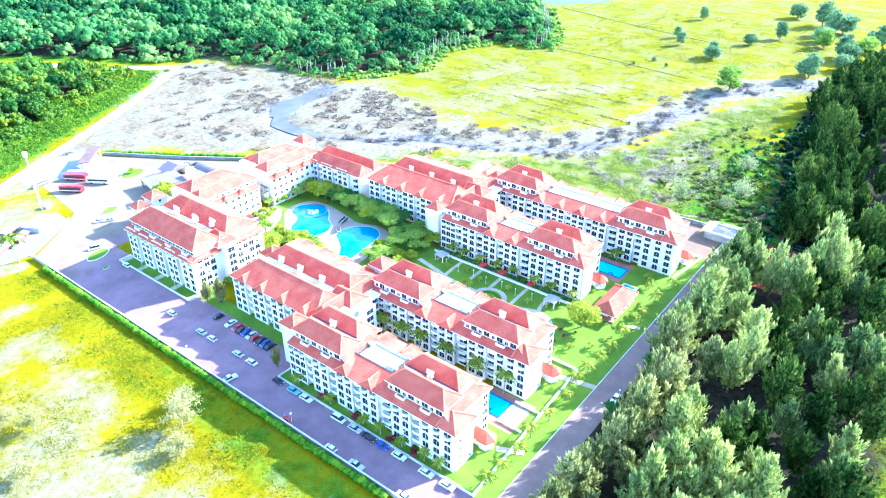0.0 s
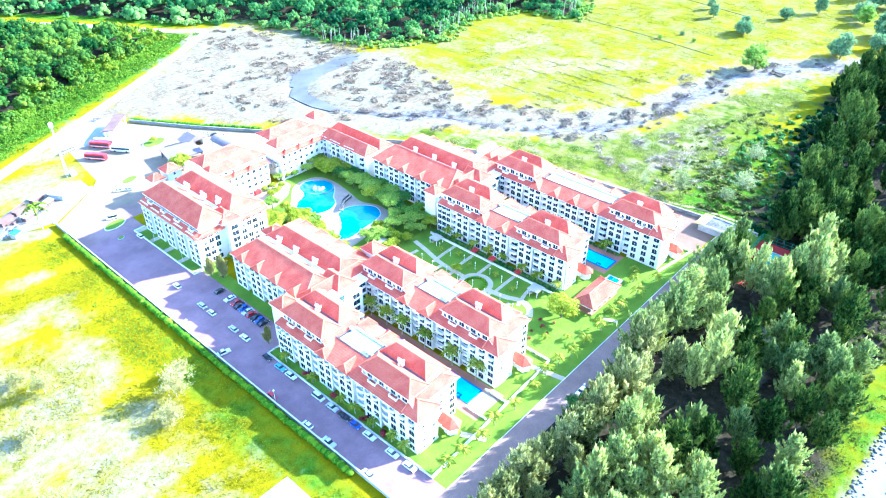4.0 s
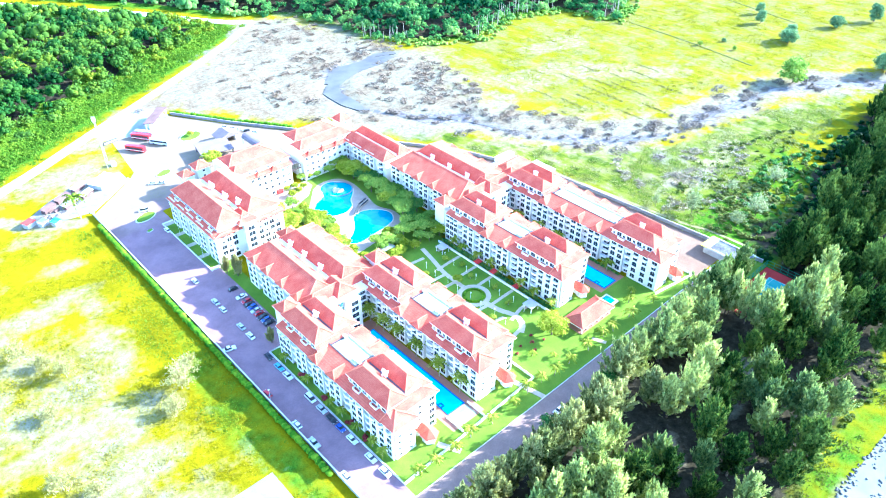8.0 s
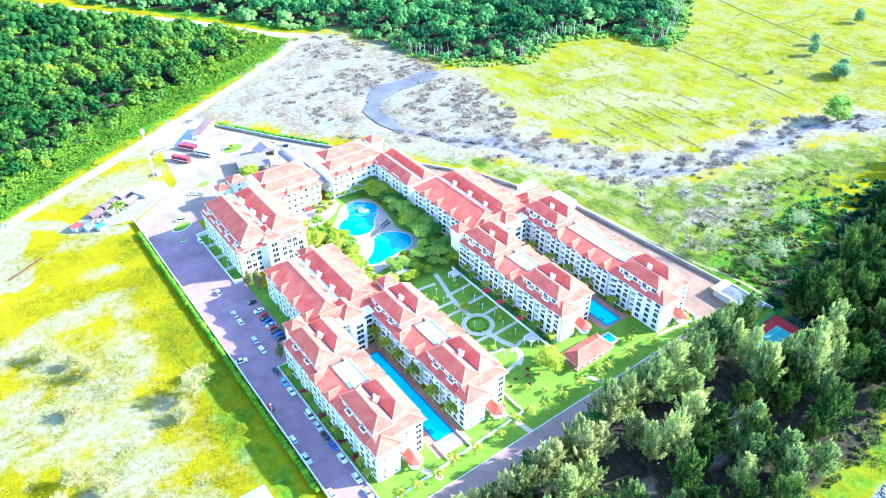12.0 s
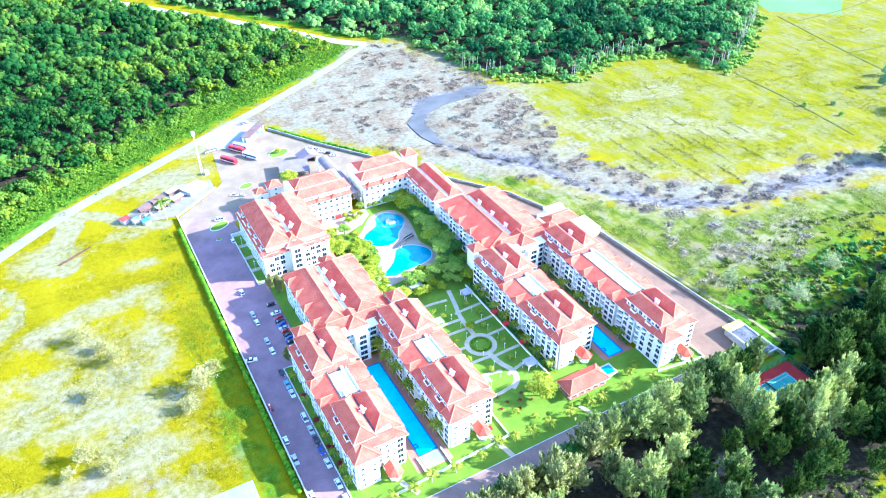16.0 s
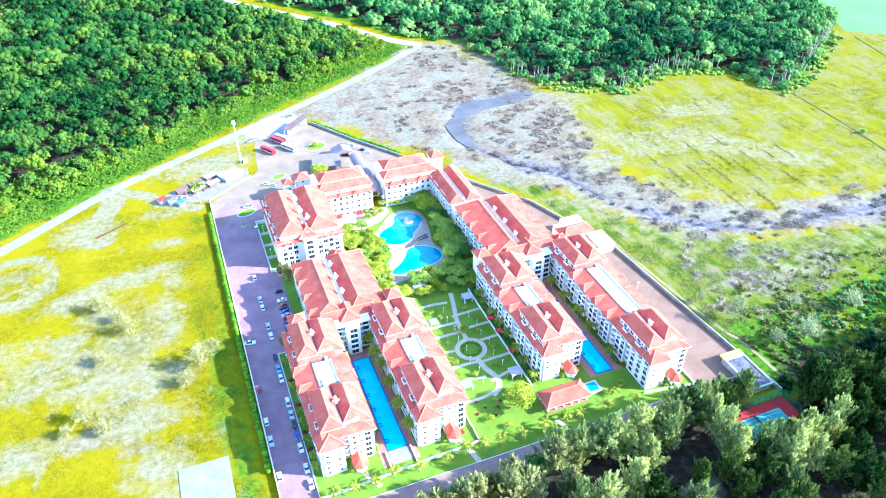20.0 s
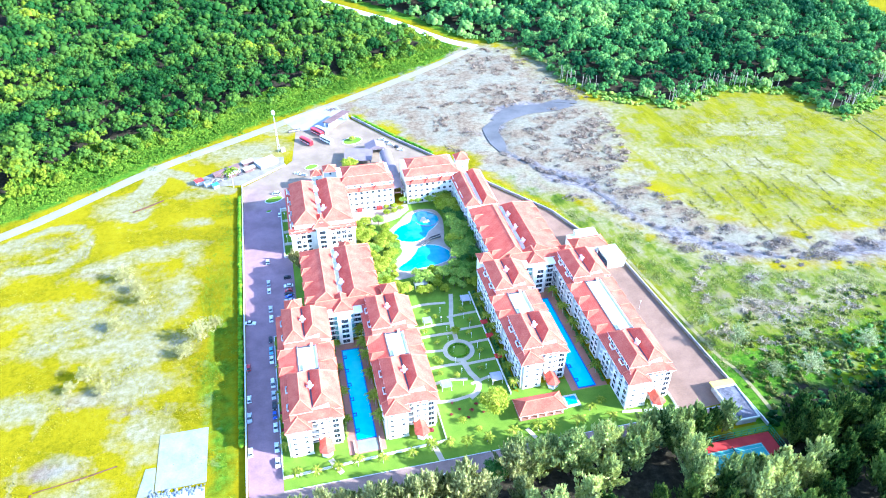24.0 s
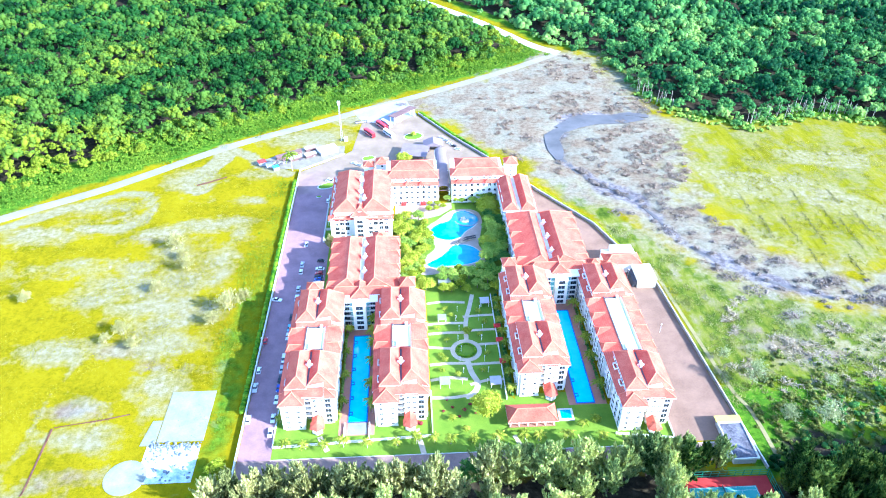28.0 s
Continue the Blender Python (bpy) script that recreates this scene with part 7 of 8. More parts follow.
# ---------------------------------------------------------------- trees
def casuarina(seed, h, mat=None, wide=1.0):
    """Trunk with limbs, and a feathery crown of upswept needle sprays."""
    r = np.random.default_rng(seed)
    t = Solid()
    bend = r.normal(0, 0.5, 2)
    t.bar((0, 0, 0), (bend[0] * 0.4, bend[1] * 0.4, h * 0.45), 0.32, n=7, r2=0.22)
    t.bar((bend[0] * 0.4, bend[1] * 0.4, h * 0.45), (bend[0], bend[1], h * 0.95), 0.22, n=6, r2=0.05)
    lv = Leaves(seed)
    lean = np.array([bend[0], bend[1], 0.0])
    n = 37
    for i in range(n):
        f = (i + r.random()) / n
        a = i * 2.4 + r.normal(0, 0.35)
        z0 = h * (0.06 + 0.76 * f)
        reach = wide * h * 0.31 * (1.0 - f) ** 0.75 * min(1.0, 0.62 + f * 2.2) * r.uniform(0.45, 1.3)
        rise = h * (0.12 + 0.13 * r.random()) + reach * 0.45
        root = lean * (z0 / h) + np.array([0, 0, z0])
        tip = root + np.array([math.cos(a) * reach, math.sin(a) * reach, rise])
        t.bar(root, root + (tip - root) * 0.7, 0.07, n=4, r2=0.02)
        d = (tip - root) / np.linalg.norm(tip - root)
        # the branch ends in an upright plume of needle sprays
        if mat in (None, SHADECASU, LITCASU):
            lv.clump(root + (tip - root) * 0.42, h * 0.04, 1.6, BALL1, 0.35)
        if i % 2 and (mat in (None, SHADECASU, LITCASU)):
            lv.clump(root + (tip - root) * 0.78, h * 0.026, 1.8, BALL1, 0.35)
        k = 62
        s_ = 0.25 + 0.85 * r.random(k) ** 0.7
        spread = wide * h * 0.05 * (1.22 - s_)[:, None]
        p = root + (tip - root) * s_[:, None] + r.normal(0, 1, (k, 3)) * spread * np.array([1, 1, 0.9])
        p[:, 2] += np.maximum(s_ - 0.6, 0) * h * 0.16
        lv.blades(p, d * 0.5 + np.array([0, 0, 0.9]) + (p - (root + (tip - root) * s_[:, None])) * 0.5 + r.normal(0, 0.28, (k, 3)), 1.2, 0.2)
    lv.blades(lean + np.array([0, 0, h * 0.93]) + r.normal(0, 1, (60, 3)) * np.array([0.3, 0.3, 0.7]), np.array([0, 0, 1.0]) + r.normal(0, 0.35, (60, 3)), 1.0, 0.2)
    return t.mesh("trunk", BARK), lv.mesh("crown", mat or CASU)


CASUS = [casuarina(100 + i, hh) for i, hh in enumerate((13, 14.5, 16, 17, 19, 21, 15))]
DARKS = [casuarina(120 + i, hh, SHADECASU) for i, hh in enumerate((14, 16, 18, 15))]
CREAMS = [casuarina(140 + i, hh, LITCASU) for i, hh in enumerate((13, 15, 17, 14))]
casu_label = "tall feathery grey-green casuarina tree in the beach grove"
spots = [(-61, -14, 3), (-41.5, -20.7, 4), (-45.3, -34.6, 4), (4.8, -26.7, 5), (25.9, -13.5, 3), (52.2, -15.5, 4), (24.9, -34, 4), (68, -47, 5), (-16.8, -58.8, 4), (35.9, -62, 3), (13.6, -46.5, 4), (-9.6, -68, 3), (64.5, -36.7, 4),
         (-77.3, -13.5, 1), (-69.5, -12.5, 0), (-54, -14.2, 1), (-48, -25, 3), (-32, -19.5, 2), (-24, -15.5, 1), (-16.5, -20.8, 2), (3.7, -14.5, 3), (15, -13.2, 2), (29.1, -18.5, 3), (40.5, -13.2, 3), (46, -21, 2), (62.4, -14, 2), 
         (-7.5, -22.5, 2), (48.6, -38.6, 4), (103.3, -60, 4), (112.6, -40.2, 3), (66, -20, 1), (110, -24, 3), (121, -24, 3), (132, -22, 1), (-66, -24, 4), (-58, -32, 3), (-80, -27, 5), (-31, -31, 5)]
r = np.random.default_rng(77)
gx, gy = r.uniform(-100, 420, 2600), r.uniform(-72, 24, 2600)
ok = inside(gx, gy, GROVE) & (gy < np.where(gx < 60, -22, -14))
for x, y in zip(gx[ok], gy[ok]):
    if len(spots) > 222:
        break
    if ((x + 6) / 11) ** 2 + ((y + 39) / 8) ** 2 < 1 or ((x - 46) / 11) ** 2 + ((y + 27) / 8) ** 2 < 1 or (69 < x < 107.5 and -35 < y < -8):
        continue
    if min((x - a) ** 2 + (y - b) ** 2 for a, b, _ in spots) > (30 if x < 130 else 42):
        spots.append((x, y, int(r.integers(0, 7))))
ok = inside(gx, gy, GROVE) & (gy > -13) & (gx > 150)
for x, y in list(zip(gx[ok], gy[ok]))[:40]:
    spots.append((x, y, int(r.integers(0, 7))))
spots = [(x, min(y, -16.5) if (-96 < x < 0) else y, min(k, 2) if y > -24 else k) for x, y, k in spots]
spots += [(112 + float(r.uniform(0, 70)), float(r.uniform(-42, -19)), int(r.integers(0, 5))) for i in range(18)]
spots += [(6 + i * 6.3 + float(r.normal(0, 1)), -12.6 + float(r.normal(0, 0.7)) - (i % 2) * 3, int(r.integers(0, 5))) for i in range(13)]
spots += [(-92 + i * 6.6 + float(r.normal(0, 1)), -19.5 + float(r.normal(0, 0.8)), int(r.integers(0, 3))) for i in range(13) if i not in (4, 9)]
for x, y, k in spots:
    tr = thing("casuarina_tree", x, y, rz=float(r.uniform(0, 360)), label=casu_label, category="tree", group="casuarina grove")
    sc = float(r.uniform(0.88, 1.14))
    tr.scale = (sc * float(r.uniform(1.0, 1.4)), sc * float(r.uniform(1.0, 1.4)), sc)
    # shade-coloured crowns to the south and east, sun-coloured ones along the western front
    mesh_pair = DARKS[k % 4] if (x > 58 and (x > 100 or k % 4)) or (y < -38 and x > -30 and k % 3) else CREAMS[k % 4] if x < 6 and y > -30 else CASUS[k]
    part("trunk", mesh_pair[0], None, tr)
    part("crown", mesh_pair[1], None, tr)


def broadleaf(seed, h, R, mat, trunk=None, airy=False):
    """A round-headed tree of leafy clumps on a forked trunk."""
    r = np.random.default_rng(seed)
    t, lv = Solid(), Leaves(seed)
    t.bar((0, 0, 0), (0, 0, h * 0.42), 0.24, n=7, r2=0.17)
    n = 9 if airy else 13
    for i in range(n):
        a, d = i * 2.4 + r.normal(0, 0.3), R * math.sqrt((i + 0.4) / n) * 0.78
        c = np.array([math.cos(a) * d, math.sin(a) * d, h * 0.72 - d * 0.32 + r.normal(0, 0.25)])
        t.bar((0, 0, h * 0.38), c * np.array([0.85, 0.85, 0.95]), 0.10, n=5, r2=0.03)
        q = R * r.uniform(0.28, 0.42)
        if not airy:
            lv.clump(c, q * 0.72, 0.8, BALL1, 0.3)
        lv.shell(c, q * 1.05, 115 if not airy else 60, 0.5 if not airy else 0.34, 0.85, 0.36)
    return t.mesh("trunk", trunk or BARK), lv.mesh("crown", mat)


GARDEN = [broadleaf(201, 6.5, 3.4, GARDENLEAF), broadleaf(202, 8.0, 4.2, GARDENLEAF), broadleaf(203, 7.0, 3.6, DARKLEAF), broadleaf(204, 9.0, 4.4, DARKLEAF), broadleaf(205, 5.0, 2.8, LIMELEAF), broadleaf(206, 7.5, 4.8, LIMELEAF)]
def bushy(seed, h, R, mat):
    """A full-crowned tree leafy almost to the ground."""
    r = np.random.default_rng(seed)
    t, lv = Solid(), Leaves(seed)
    t.bar((0, 0, 0), (0, 0, h * 0.5), 0.22, n=7, r2=0.12)
    for i in range(24):
        a, z = i * 2.4 + r.normal(0, 0.3), h * (0.2 + 0.72 * (i + 0.5) / 24)
        d = R * math.sqrt(max(0.05, 1 - ((z / h - 0.42) / 0.6) ** 2)) * r.uniform(0.35, 0.8)
        c = np.array([math.cos(a) * d, math.sin(a) * d, z])
        t.bar((0, 0, z * 0.6), c * np.array([0.9, 0.9, 1.0]), 0.05, n=4, r2=0.02)
        q = R * r.uniform(0.24, 0.4)
        lv.clump(c, q * 0.55, 0.85, BALL1, 0.3)
        lv.shell(c, q, 70, 0.55, 0.9, 0.4)
    return t.mesh("trunk", BARK), lv.mesh("crown", mat)


BUSHY = [bushy(231, 6.5, 3.6, GARDENLEAF), bushy(232, 8.0, 3.4, BUSHLEAF), bushy(233, 5.0, 3.8, BUSHLEAF), bushy(234, 7.0, 4.2, GARDENLEAF)]


def wispy(seed, h, R, leaf=None):
    """A thin-leaved shrub tree: spreading limbs with loose sprays that let the ground show through."""
    q = np.random.default_rng(seed)
    t, lv = Solid(), Leaves(seed)
    t.bar((0, 0, 0), (0, 0, h * 0.35), 0.16, n=6, r2=0.1)
    for i in range(26):
        a, f = i * 2.4 + q.normal(0, 0.3), (i + 0.5) / 26
        tip = np.array([math.cos(a) * R * math.sqrt(f) * q.uniform(0.7, 1.15), math.sin(a) * R * math.sqrt(f) * q.uniform(0.7, 1.15), h * (1.0 - 0.5 * f) * q.uniform(0.8, 1.1)])
        t.bar((0, 0, h * 0.3), tip, 0.05, n=4, r2=0.015)
        k = 46
        p = np.array([0, 0, h * 0.3]) + (tip - np.array([0, 0, h * 0.3])) * q.uniform(0.4, 1.1, (k, 1)) + q.normal(0, R * 0.09, (k, 3))
        lv.blades(p, q.normal(0, 0.6, (k, 3)) + np.array([0, 0, 0.5]), 0.75, 0.2)
    return t.mesh("trunk", PALETRUNK if leaf is None else BARK), lv.mesh("crown", leaf or DRYLEAF)


WISPY = [wispy(241, 8.6, 5.2), wispy(242, 7.2, 4.4), wispy(243, 12.0, 4.6, PALECASU), wispy(244, 10.0, 5.2, PALECASU)]
AIRY = [casuarina(150, 9.0, DRYLEAF)]


def tree(k, x, y, label, group, scale=1.0, pool_=None):
    tr = thing("garden_tree", x, y, rz=float(r.uniform(0, 360)), label=label, category="tree", group=group)
    tr.scale = (scale, scale, scale)
    tm, cm = (pool_ or GARDEN)[k]
    part("trunk", tm, None, tr)
    part("crown", cm, None, tr)


def thicket(ring, n, gap, kinds, label, lo=0.7, hi=1.1):
    px, py = r.uniform(min(p[0] for p in ring), max(p[0] for p in ring), 600), r.uniform(min(p[1] for p in ring), max(p[1] for p in ring), 600)
    got = []
    for x, y in zip(px[inside(px, py, ring)], py[inside(px, py, ring)]):
        if len(got) < n and all((x - a) ** 2 + (y - b) ** 2 > gap * gap for a, b in got):
            got.append((x, y))
            tree(int(r.choice(kinds)), x, y, label, "courtyard trees", float(r.uniform(lo, hi)))


thicket([(17, 112), (27.5, 112), (28, 176), (20, 176), (22, 150), (19, 135)], 40, 3.6, (1, 0, 1, 2, 5), "leafy green courtyard tree by the lagoon pool", 0.8, 1.15)
thicket([(-8, 92), (20, 92), (26, 106), (16, 111), (-8, 106)], 22, 3.8, (1, 0, 1, 5, 4), "leafy green tree between garden and pool", 0.7, 1.0)
thicket([(-25, 96), (-13, 94), (-13, 110), (-16, 122), (-10, 132), (-11.5, 152), (-14, 158), (-28, 160), (-28, 140), (-24, 124)], 48, 3.1, (0, 4, 4, 5, 5), "bright yellow-green courtyard tree", 0.65, 1.0)
thicket([(-12, 162), (2, 170), (16, 170), (27, 174), (4, 176), (-12, 172)], 9, 3.8, (0, 1, 4), "small green tree beside the lobby wing", 0.55, 0.8)
thicket([(-60, 123), (-40, 123), (-40, 136), (-62, 136)], 5, 5.0, (0,), "small courtyard tree between blocks", 0.6, 0.8)
tree(5, 7.6, 17.5, "broad lime-green garden tree near the pavilion", "lawn trees", 1.35)
tree(4, 10.5, 21.5, "lime-green garden tree near the pavilion", "lawn trees", 1.2)
tree(5, 3.2, 63.5, "small pale flowering tree in the garden", "lawn trees", 0.5)
tree(4, -23.5, 218.5, "round lime-green tree by the drop-off", "lawn trees", 1.8)
tree(4, -17, 258, "small tree on the roundabout", "lawn trees", 0.7)
for x, y, s_ in ((-60.5, 128, 1.0), (-63, 132.5, 0.8), (-71.5, 84, 0.7), (-66, 81, 0.6)):
    tree(0, x, y, "pale open-crowned tree beside the road", "roadside trees", s_, AIRY)
for x, y, s_ in ((118.6, 27, 1.1), (139, 6, 1.1), (125, 8, 0.8), (150, 24, 0.6), (173, 14, 1.0), (112, 42, 0.6)):
    tree(2 + int(x) % 2, x, y, "thin pale feathery tree on the grassy bank", "bank trees", s_, WISPY)
for x, y, s_, k in ((304, 67, 1.5, 3), (372, 103, 1.3, 2), (380, 106, 1.0, 1), (398, 138, 0.9, 1), (363, 32, 1.5, 1), (370, 36, 1.3, 2), (427, 20, 1.7, 2), (436, 26, 1.5, 1), (479, 6, 1.8, 1), (490, 12, 1.6, 2), (520, 43, 2.0, 2), (510, 50, 1.7, 1), (479, 50, 1.5, 2), (460, 44, 1.3, 3), (432, 94, 1.1, 2), (467, 80, 1.2, 1), (500, 157, 1.0, 1),
                    (321, 144, 0.5, 0), (340, 136, 0.5, 2), (330, 122, 0.45, 0), (540, 64, 1.8, 1), (560, 90, 1.6, 2), (420, 150, 0.8, 1), (440, 10, 1.6, 3), (400, 18, 1.4, 2)):
    tree(k, x, y, "bushy green field tree", "field trees", s_ * (1.45 if s_ > 0.7 else 1.0), BUSHY)
for x, y, s_, k in ((-143, 136, 1.0, 0), (-137, 127, 0.8, 1), (-143, 101, 0.85, 1), (-150, 71, 0.9, 0), (-143, 62, 0.8, 1), (-106, 85, 1.25, 0), (-112, 76, 0.9, 1), (-100, 92, 0.9, 1), (-133, 117, 0.9, 0), (-203, 96, 0.85, 1), (-156, 66, 0.7, 1)):
    tree(k, x, y, "pale yellow feathery shrub tree in the field", "field shrubs", s_, WISPY)
tree(4, -93, -6, "round lime-green tree at the road's end", "lawn trees", 1.3)
for x, y, k in ((84, -38, 3), (92, -40, 4), (101, -41, 3), (88, -48, 4), (73, -38, 5), (80, -45, 5), (66, -15, 4), (89, -12.5, 2), (66.5, -21, 4), (66, -28, 5), (64, -34, 4), (79, -38, 4), (86, -42, 5), (95, -37.5, 3), (75, -12.6, 3), (108.5, -38, 4)):
    tr = thing("casuarina_tree", x, y, z=0.05, rz=float(r.uniform(0, 360)), label=casu_label, category="tree", group="casuarina grove")
    part("trunk", CASUS[k][0], None, tr)
    part("crown", CASUS[k][1], None, tr)
tree(3, -30, -13.6, "dark round tree by the road", "lawn trees", 1.1)
tree(3, -2.5, -14.5, "dark round tree by the road", "lawn trees", 1.2)


def shrubs(ring, n, seed, mat, label, lo, hi):
    """Loose scrub as one mass."""
    q = np.random.default_rng(seed)
    lv = Leaves(seed)
    px, py = q.uniform(min(p[0] for p in ring), max(p[0] for p in ring), n * 4), q.uniform(min(p[1] for p in ring), max(p[1] for p in ring), n * 4)
    ok = inside(px, py, ring)
    for x, y in list(zip(px[ok], py[ok]))[:n]:
        R = q.uniform(lo, hi)
        for _ in range(3):
            c = np.array([x, y, R * 0.4]) + q.normal(0, R * 0.45, 3) * np.array([1, 1, 0.4])
            lv.clump(c, R * 0.6, 0.75, BALL1, 0.28)
            lv.shell(c, R * 0.62, 14, 0.5)
    single("scrub", lv.mesh("scrub", mat), None, label, "scrub", kind="stuff")


def tufts(ring, n, seed, mat, label, tall, spread, blades_=14, rows=None):
    """Rank grass as upright blades in loose tufts, in rows where a heading and gap are given."""
    q = np.random.default_rng(seed)
    lv = Leaves(seed)
    xs, ys = [p[0] for p in ring], [p[1] for p in ring]
    px, py = q.uniform(min(xs), max(xs), n * 4), q.uniform(min(ys), max(ys), n * 4)
    if rows:
        turn, gap = rows
        c, s = math.cos(turn), math.sin(turn)
        u, v = px * c + py * s, -px * s + py * c
        u = np.round(u / gap) * gap + q.normal(0, gap * 0.10, len(u))
        px, py = u * c - v * s, u * s + v * c
    ok = inside(px, py, ring) & (soft_noise(px, py, 17, seed) * 0.6 + soft_noise(px, py, 6, seed + 1) * 0.4 > 0.46)
    for x, y in list(zip(px[ok], py[ok]))[:n]:
        k = blades_
        R = spread * q.uniform(0.5, 1.3)
        p = np.stack([x + q.normal(0, R, k), y + q.normal(0, R, k), np.full(k, -0.05)], 1)
        d = q.normal(0, 0.45, (k, 3)) + np.array([0, 0, 0.8])
        lv.blades(p, d, tall * q.uniform(0.7, 1.3), 0.42)
    single("rank_grass", lv.mesh("rank_grass", mat), None, label, "grass", kind="stuff")


tufts([(-230, 60), (-160, 0), (-128, 38), (-98, 40), (-96, 190), (-140, 220), (-230, 160)], 1500, 161, DRYTUFT, "tufts of yellow dry grass over the sandy field", 0.42, 2.2, 22)
tufts([(-108, -6), (-91, -6), (-91, 205), (-104, 205)], 420, 162, SLOPELEAF, "rank green grass along the boundary wall", 0.4, 2.2, 22)
tufts([(107, 12), (101, 94), (95, 112), (84, 147), (104, 142), (128, 104), (172, 74), (250, 58), (300, 30), (190, 14), (140, 4)], 1700, 163, BANKTUFT, "streaks of rank green grass on the bank", 0.6, 1.3, 16, (0.35, 3.6))
tufts([(160, 190), (168, 130), (205, 104), (300, 92), (400, 40), (520, 60), (520, 260), (350, 215), (214, 245)], 2400, 164, FIELDTUFT, "rows of coarse yellow-green field grass", 0.55, 1.9, 16, (0.10, 5.5))
tufts([(-100, -64), (110, -66), (140, -70), (110, -82), (20, -80), (-100, -76)], 700, 165, BANKLEAF, "coarse green grass above the beach", 0.5, 1.4)
tufts([(-310, 132), (-250, 174), (-172, 226), (-72, 297), (36, 362), (100, 404), (96, 410), (34, 376), (-76, 312), (-178, 242), (-258, 192), (-326, 146)], 1800, 166, SLOPELEAF, "tall yellow-green grass below the forest edge", 1.0, 1.6)
shrubs([(112, 2), (118, 36), (140, 50), (190, 52), (250, 34), (200, 8), (150, -8)], 120, 61, BANKLEAF, "green scrub on the bank beyond the wall", 0.5, 1.6)
shrubs([(150, -14), (190, 2), (240, 12), (330, 14), (330, -20), (160, -30)], 300, 62, FOREST, "dark scrub among the casuarinas", 1.2, 3.4)


def slope_cover(line, reach, n, seed):
    """Low creepers and saplings rising from the foot of the wood to its first crowns."""
    q = np.random.default_rng(seed)
    lv = Leaves(seed)
    seg = [(Vector(a), Vector(b)) for a, b in zip(line[:-1], line[1:])]
    far = [(b - a).length for a, b in seg]
    for _ in range(n):
        a, b = seg[q.choice(len(seg), p=np.array(far) / sum(far))]
        d = (b - a).normalized()
        c = a.lerp(b, q.random())
        u = q.random() * reach * (0.35 + 0.9 * float(soft_noise(np.array([c.x]), np.array([c.y]), 15, 66)[0]))
        c = c + Vector((-d.y, d.x)) * u
        R = q.uniform(0.5, 1.1) * (0.7 + 1.0 * u / reach)
        v = BALL1[0] * (0.9 + q.normal(0, 0.16, (len(BALL1[0]), 1))) * np.array([R, R, R * 0.8])
        lv.push(v + np.array([c.x, c.y, u * 0.1]), CAPBALL)
        lv.shell((c.x, c.y, u * 0.1), R, 22, 0.6)
    single("undergrowth", lv.mesh("undergrowth", SLOPELEAF), None, "bright green creepers sloping up to the forest", "undergrowth", kind="stuff")


slope_cover(FOREST_FOOT, 40, 8000, 64)
shrubs([(110, -12), (113, 14), (124, 30), (150, 30), (200, 26), (196, 4), (150, -14)], 190, 59, BANKLEAF, "rank green shrubs at the foot of the bank", 0.6, 1.7)
shrubs([(124, -14), (126, 12), (150, 20), (190, 26), (250, 18), (280, 6), (200, -12)], 170, 63, DARKLEAF, "dark green scrub at the foot of the bank", 0.8, 2.3)
shrubs([(110, -40), (110, -10), (150, -8), (186, 2), (186, -40)], 160, 60, FOREST, "dark undergrowth beneath the casuarinas", 1.0, 2.4)
shrubs([(-60, -72), (30, -74), (70, -77), (110, -72), (110, -64), (30, -66), (-60, -66)], 130, 67, BANKLEAF, "creeping green beach scrub", 0.5, 1.2)
lv = Leaves(68)
for k in range(150):
    u = rng.random()
    cx, cy = (-121 + 19 * u, 7.4 + rng.normal(0, 0.9)) if k < 90 else (rng.uniform(-121, -103), rng.uniform(-8, 7))
    lv.clump((cx, cy, 0.2), rng.uniform(0.25, 0.7), 0.6, BALL1, 0.4)
single("rubble", lv.mesh("rubble", simple("broken_rubble", (0.05, 0.06, 0.08), (0.30, 0.33, 0.36), 0.5, 2.5)), None, "broken concrete rubble strewn over the slab", "rubble", kind="stuff")
shrubs([(150, 318), (168, 278), (214, 252), (270, 272), (304, 256), (316, 208), (352, 219), (458, 290), (456, 304), (350, 234), (322, 224), (310, 268), (272, 285), (216, 266), (176, 290), (156, 324)], 520, 69, GARDENLEAF, "bright scrub along the eastern woods", 0.8, 2.6)


def hedge(line, w, h, mat, label, seed):
    """A clipped hedge of leafy clumps along a line."""
    q = np.random.default_rng(seed)
    row = thing("hedge", *line[0], label=label, category="hedge")
    hold = row.matrix_world.inverted()
    for (x0, y0), (x1, y1) in zip(line[:-1], line[1:]):
        L = math.hypot(x1 - x0, y1 - y0)
        n, bushes = int(L / 0.85), max(1, round(L / 3.4))
        for k in range(bushes):
            lv = Leaves(seed * 100 + k)
            for i in range(k * n // bushes, (k + 1) * n // bushes):
                t = (i + q.random()) / n
                c = np.array([x0 + (x1 - x0) * t, y0 + (y1 - y0) * t, h * 0.5]) + q.normal(0, 0.14, 3)
                lv.clump(c, w * 0.6, h / w * 0.85, BALL1, 0.16)
                lv.shell(c, w * 0.62, 10, 0.36, h / w * 0.85)
            part("bush", lv.mesh("bush", mat), None, row).matrix_parent_inverse = hold


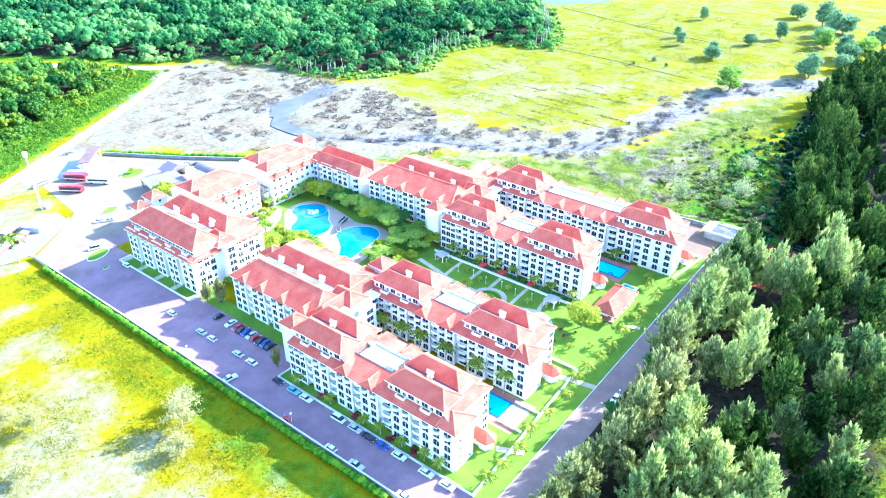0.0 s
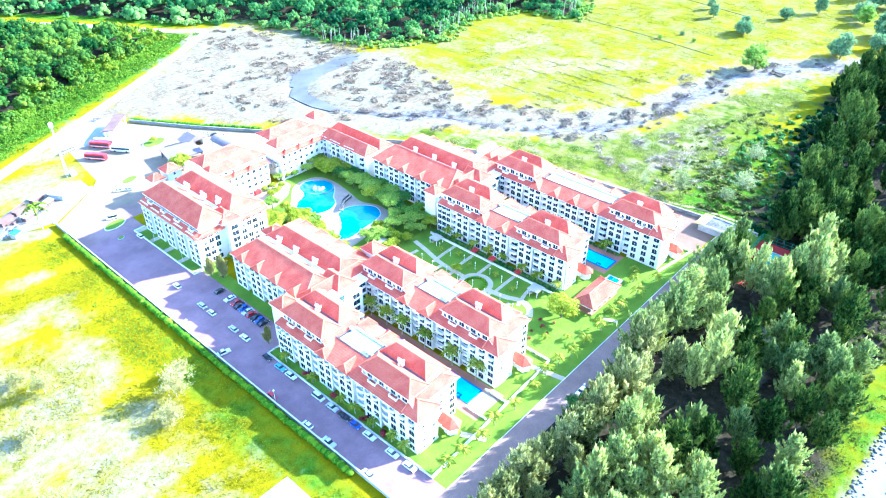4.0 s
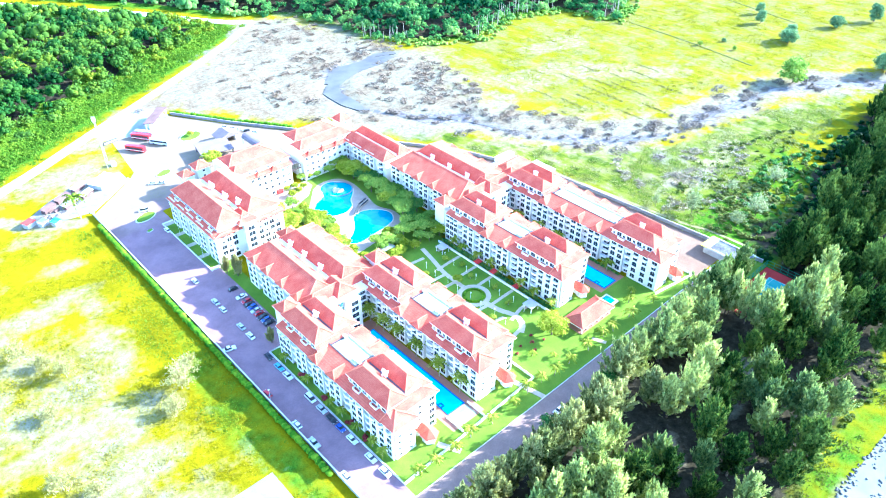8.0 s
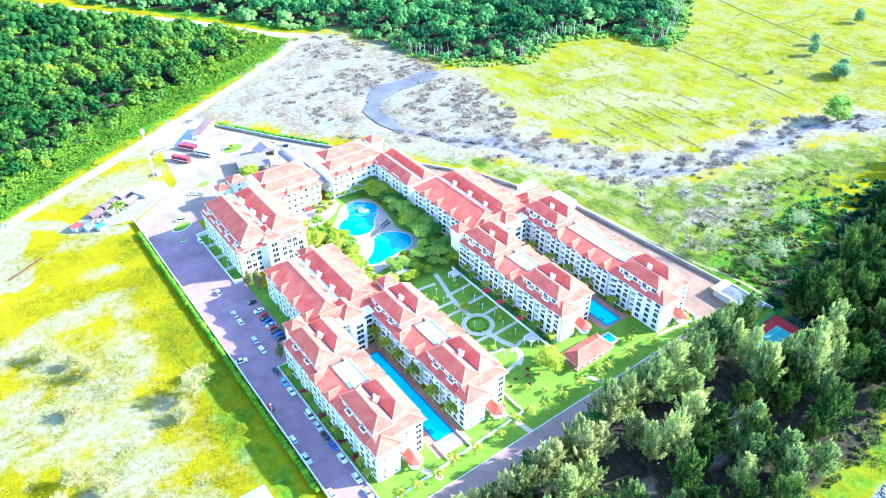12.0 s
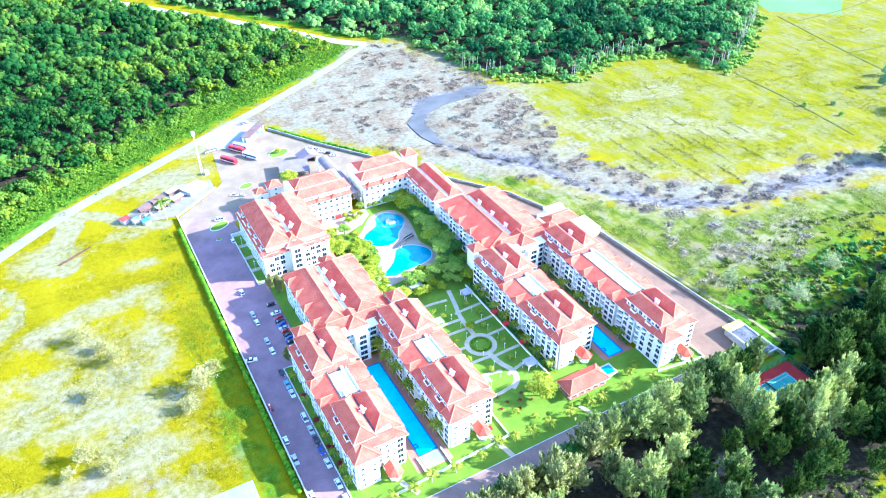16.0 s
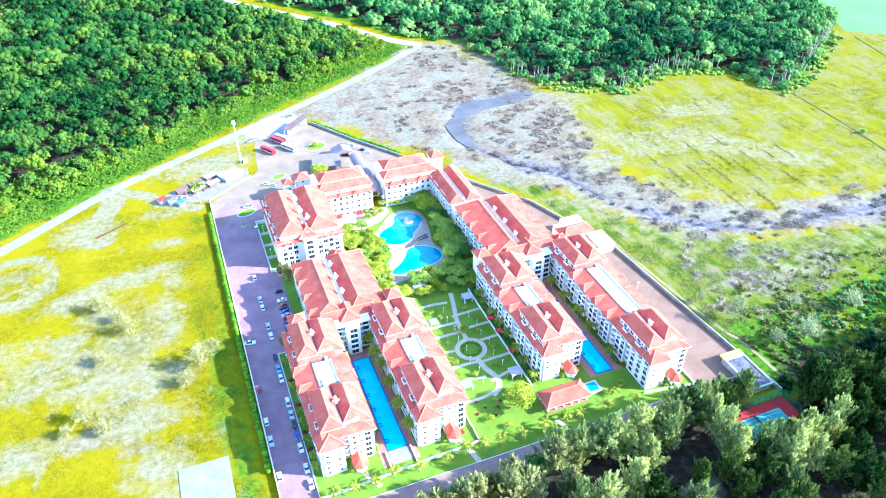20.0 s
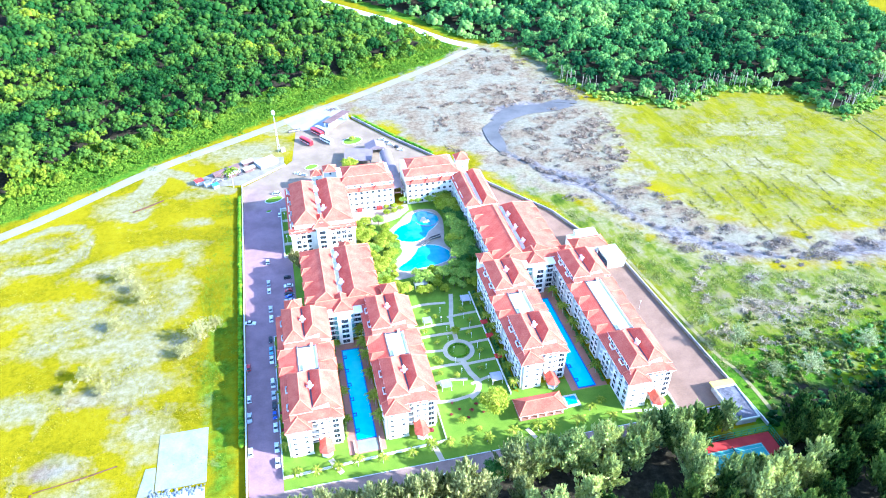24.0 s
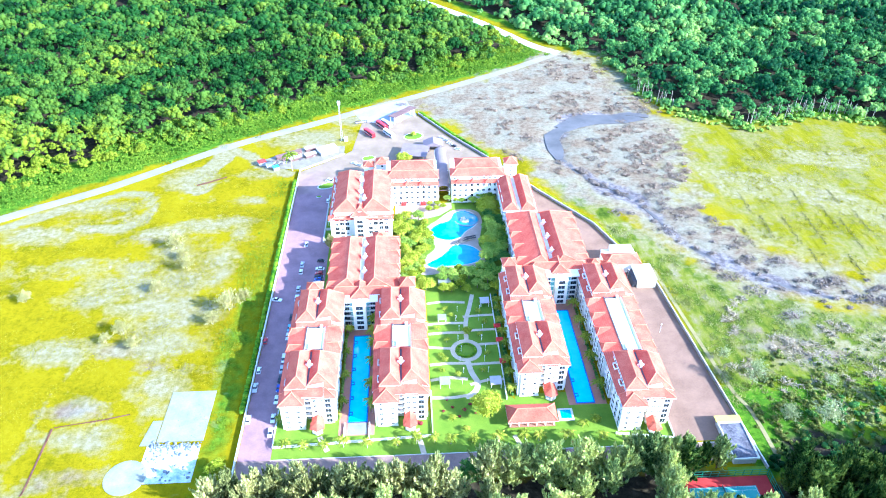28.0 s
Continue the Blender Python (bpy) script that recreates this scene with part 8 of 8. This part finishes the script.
hedge([(-89.2, 22), (-89.2, 202)], 1.9, 1.9, HEDGE, "long clipped green hedge along the boundary wall", 71)
hedge([(98.0, 99), (92.8, 114), (81.0, 148), (55.8, 186)], 1.5, 1.4, YHEDGE, "yellow-green hedge behind the car park wall", 72)
hedge([(29.6, 228), (9.8, 257), (-12, 293)], 2.1, 2.5, HEDGE, "dark green hedge along the entrance road", 73)
hedge([(-15.0, 30), (-15.0, 90)], 1.4, 1.5, YHEDGE, "golden hedge along the garden block", 74)
hedge([(18.6, 26), (18.8, 90)], 1.5, 1.4, DARKLEAF, "dark planted border along the block", 75)
hedge([(-50.4, 17), (-50.2, 66)], 1.0, 1.1, GARDENLEAF, "planted border along the pool block", 77)
hedge([(55.4, 22), (55.6, 78)], 1.1, 1.1, DARKLEAF, "dark border along the second pool", 78)


# ---------------------------------------------------------------- palms
def palm(seed, h, n=15, reach=2.6):
    """A ringed trunk and arching fronds with drooping leaflets."""
    q = np.random.default_rng(seed)
    t = Solid()
    b = q.normal(0, 0.25, 2)
    t.bar((0, 0, 0), (b[0], b[1], h * 0.5), 0.17, n=7, r2=0.13)
    t.bar((b[0], b[1], h * 0.5), (b[0] * 1.6, b[1] * 1.6, h), 0.13, n=7, r2=0.11)
    top = np.array([b[0] * 1.6, b[1] * 1.6, h])
    lv = Leaves(seed)
    for i in range(n):
        a = i * 2.4 + q.normal(0, 0.15)
        up = q.uniform(0.25, 1.0)
        L = reach * q.uniform(0.8, 1.15)
        d = np.array([math.cos(a), math.sin(a), 0])
        prev = top
        for k in range(6):
            f = (k + 1) / 6
            cur = top + d * L * f + np.array([0, 0, up * L * f * 0.9 - 1.15 * L * f * f * 0.75])
            side = np.cross(d, (0, 0, 1)) * 0.62 * math.sin(math.pi * (0.15 + 0.8 * f))
            for sg in (-1, 1):
                p = np.stack([prev, cur, (prev + cur) / 2])
                lv.push(np.array([prev, cur, (prev * 0.3 + cur * 0.7) + sg * side + np.array([0, 0, -0.32]), (prev * 0.75 + cur * 0.25) + sg * side * 0.85 + np.array([0, 0, -0.26])]), np.array([[0, 1, 2], [0, 2, 3]]))
            prev = cur
    return t.mesh("trunk", PALETRUNK), lv.mesh("fronds", PALMLEAF)


PALMS = [palm(301, 3.4, 16, 2.9), palm(302, 4.4, 16, 3.0), palm(303, 6.6, 18, 3.6), palm(304, 2.4, 14, 2.4)]


def put_palm(k, x, y, label, group, s_=1.0):
    p = thing("palm_tree", x, y, rz=float(r.uniform(0, 360)), label=label, category="palm", group=group)
    p.scale = (s_, s_, s_)
    part("trunk", PALMS[k][0], None, p)
    part("fronds", PALMS[k][1], None, p)


for x in (-69.5, -62.2, -54.6, -48, -39, -27.5, -20.6, -13.6, -7.6, 0.6, 11, 21, 26, 37.2, 50.6):
    put_palm(int(r.integers(0, 2)), x, 3.6 + float(r.normal(0, 0.5)), "young palm on the front lawn", "front palms", float(r.uniform(0.85, 1.15)))
for x, y in ((-1.0, 9.5), (-6, 15), (44, 9), (50, 12)):
    put_palm(3, x, y, "small spreading palm on the front lawn", "front palms", float(r.uniform(0.8, 1.2)))
for y in (69, 61, 53.4, 42.6, 30.1, 20):
    put_palm(2, -37.4, y, "tall palm beside the lap pool", "pool palms", 1.15)
for y in (78, 65.2, 54, 43.6, 27.5):
    put_palm(1, 54.4, y, "palm beside the second lap pool", "pool palms", 1.2)
for y in (66, 52, 38, 24):
    put_palm(1, -49.2, y, "slender palm on the shaded pool side", "pool palms", 0.9)
put_palm(2, -92.4, 215.5, "large bushy palm at the road bend", "road palms", 1.7)
for y in (17, 22, 30, 38, 45, 58, 72):
    put_palm(int(r.integers(0, 2)), -73.2, y, "palm in the verge before the block", "verge palms", 0.8)
for y in (28, 36, 44, 52, 60, 68, 76, 84):
    put_palm(1, 18.9, y + float(r.normal(0, 1)), "palm in the border beside the block", "border palms", 1.0)
for x, y in ((-6, 80), (-3, 76), (10, 78), (-9, 50), (-7, 47), (11, 50), (-6, 59), (9, 62), (-2, 38), (8, 40), (-9, 41), (12, 70), (-10, 67)):
    put_palm(3, x, y, "small young palm on the garden lawn", "garden palms", 0.75)
for x, y in ((-73, 34), (-73, 48), (-73, 62), (-19, 13.5), (-73, 26), (-7.9, 24.8), (-3.2, 16.2), (-5.6, 20.8), (1.5, 22.2), (-9.5, 19), (-1, 19.5), (3, 17.5)):
    b = thing("red_shrub", x, y, label="dark red leafy shrub beside the block" if x < -15 else "small dark red shrub on the front lawn", category="shrub", group="red shrubs")
    if x > -15:
        b.scale = (0.5, 0.5, 0.5)
    lv = Leaves(int(400 + x + y))
    for k in range(5):
        c = r.normal(0, 0.5, 3) * np.array([1, 1, 0.3]) + np.array([0, 0, 0.9])
        lv.clump(c, 0.7, 0.8)
        lv.shell(c, 0.75, 30, 0.3)
    part("foliage", lv.mesh("foliage", REDLEAF), None, b)
    part("stem", Solid().bar((0, 0, 0), (0, 0, 0.8), 0.08), BARK, b)
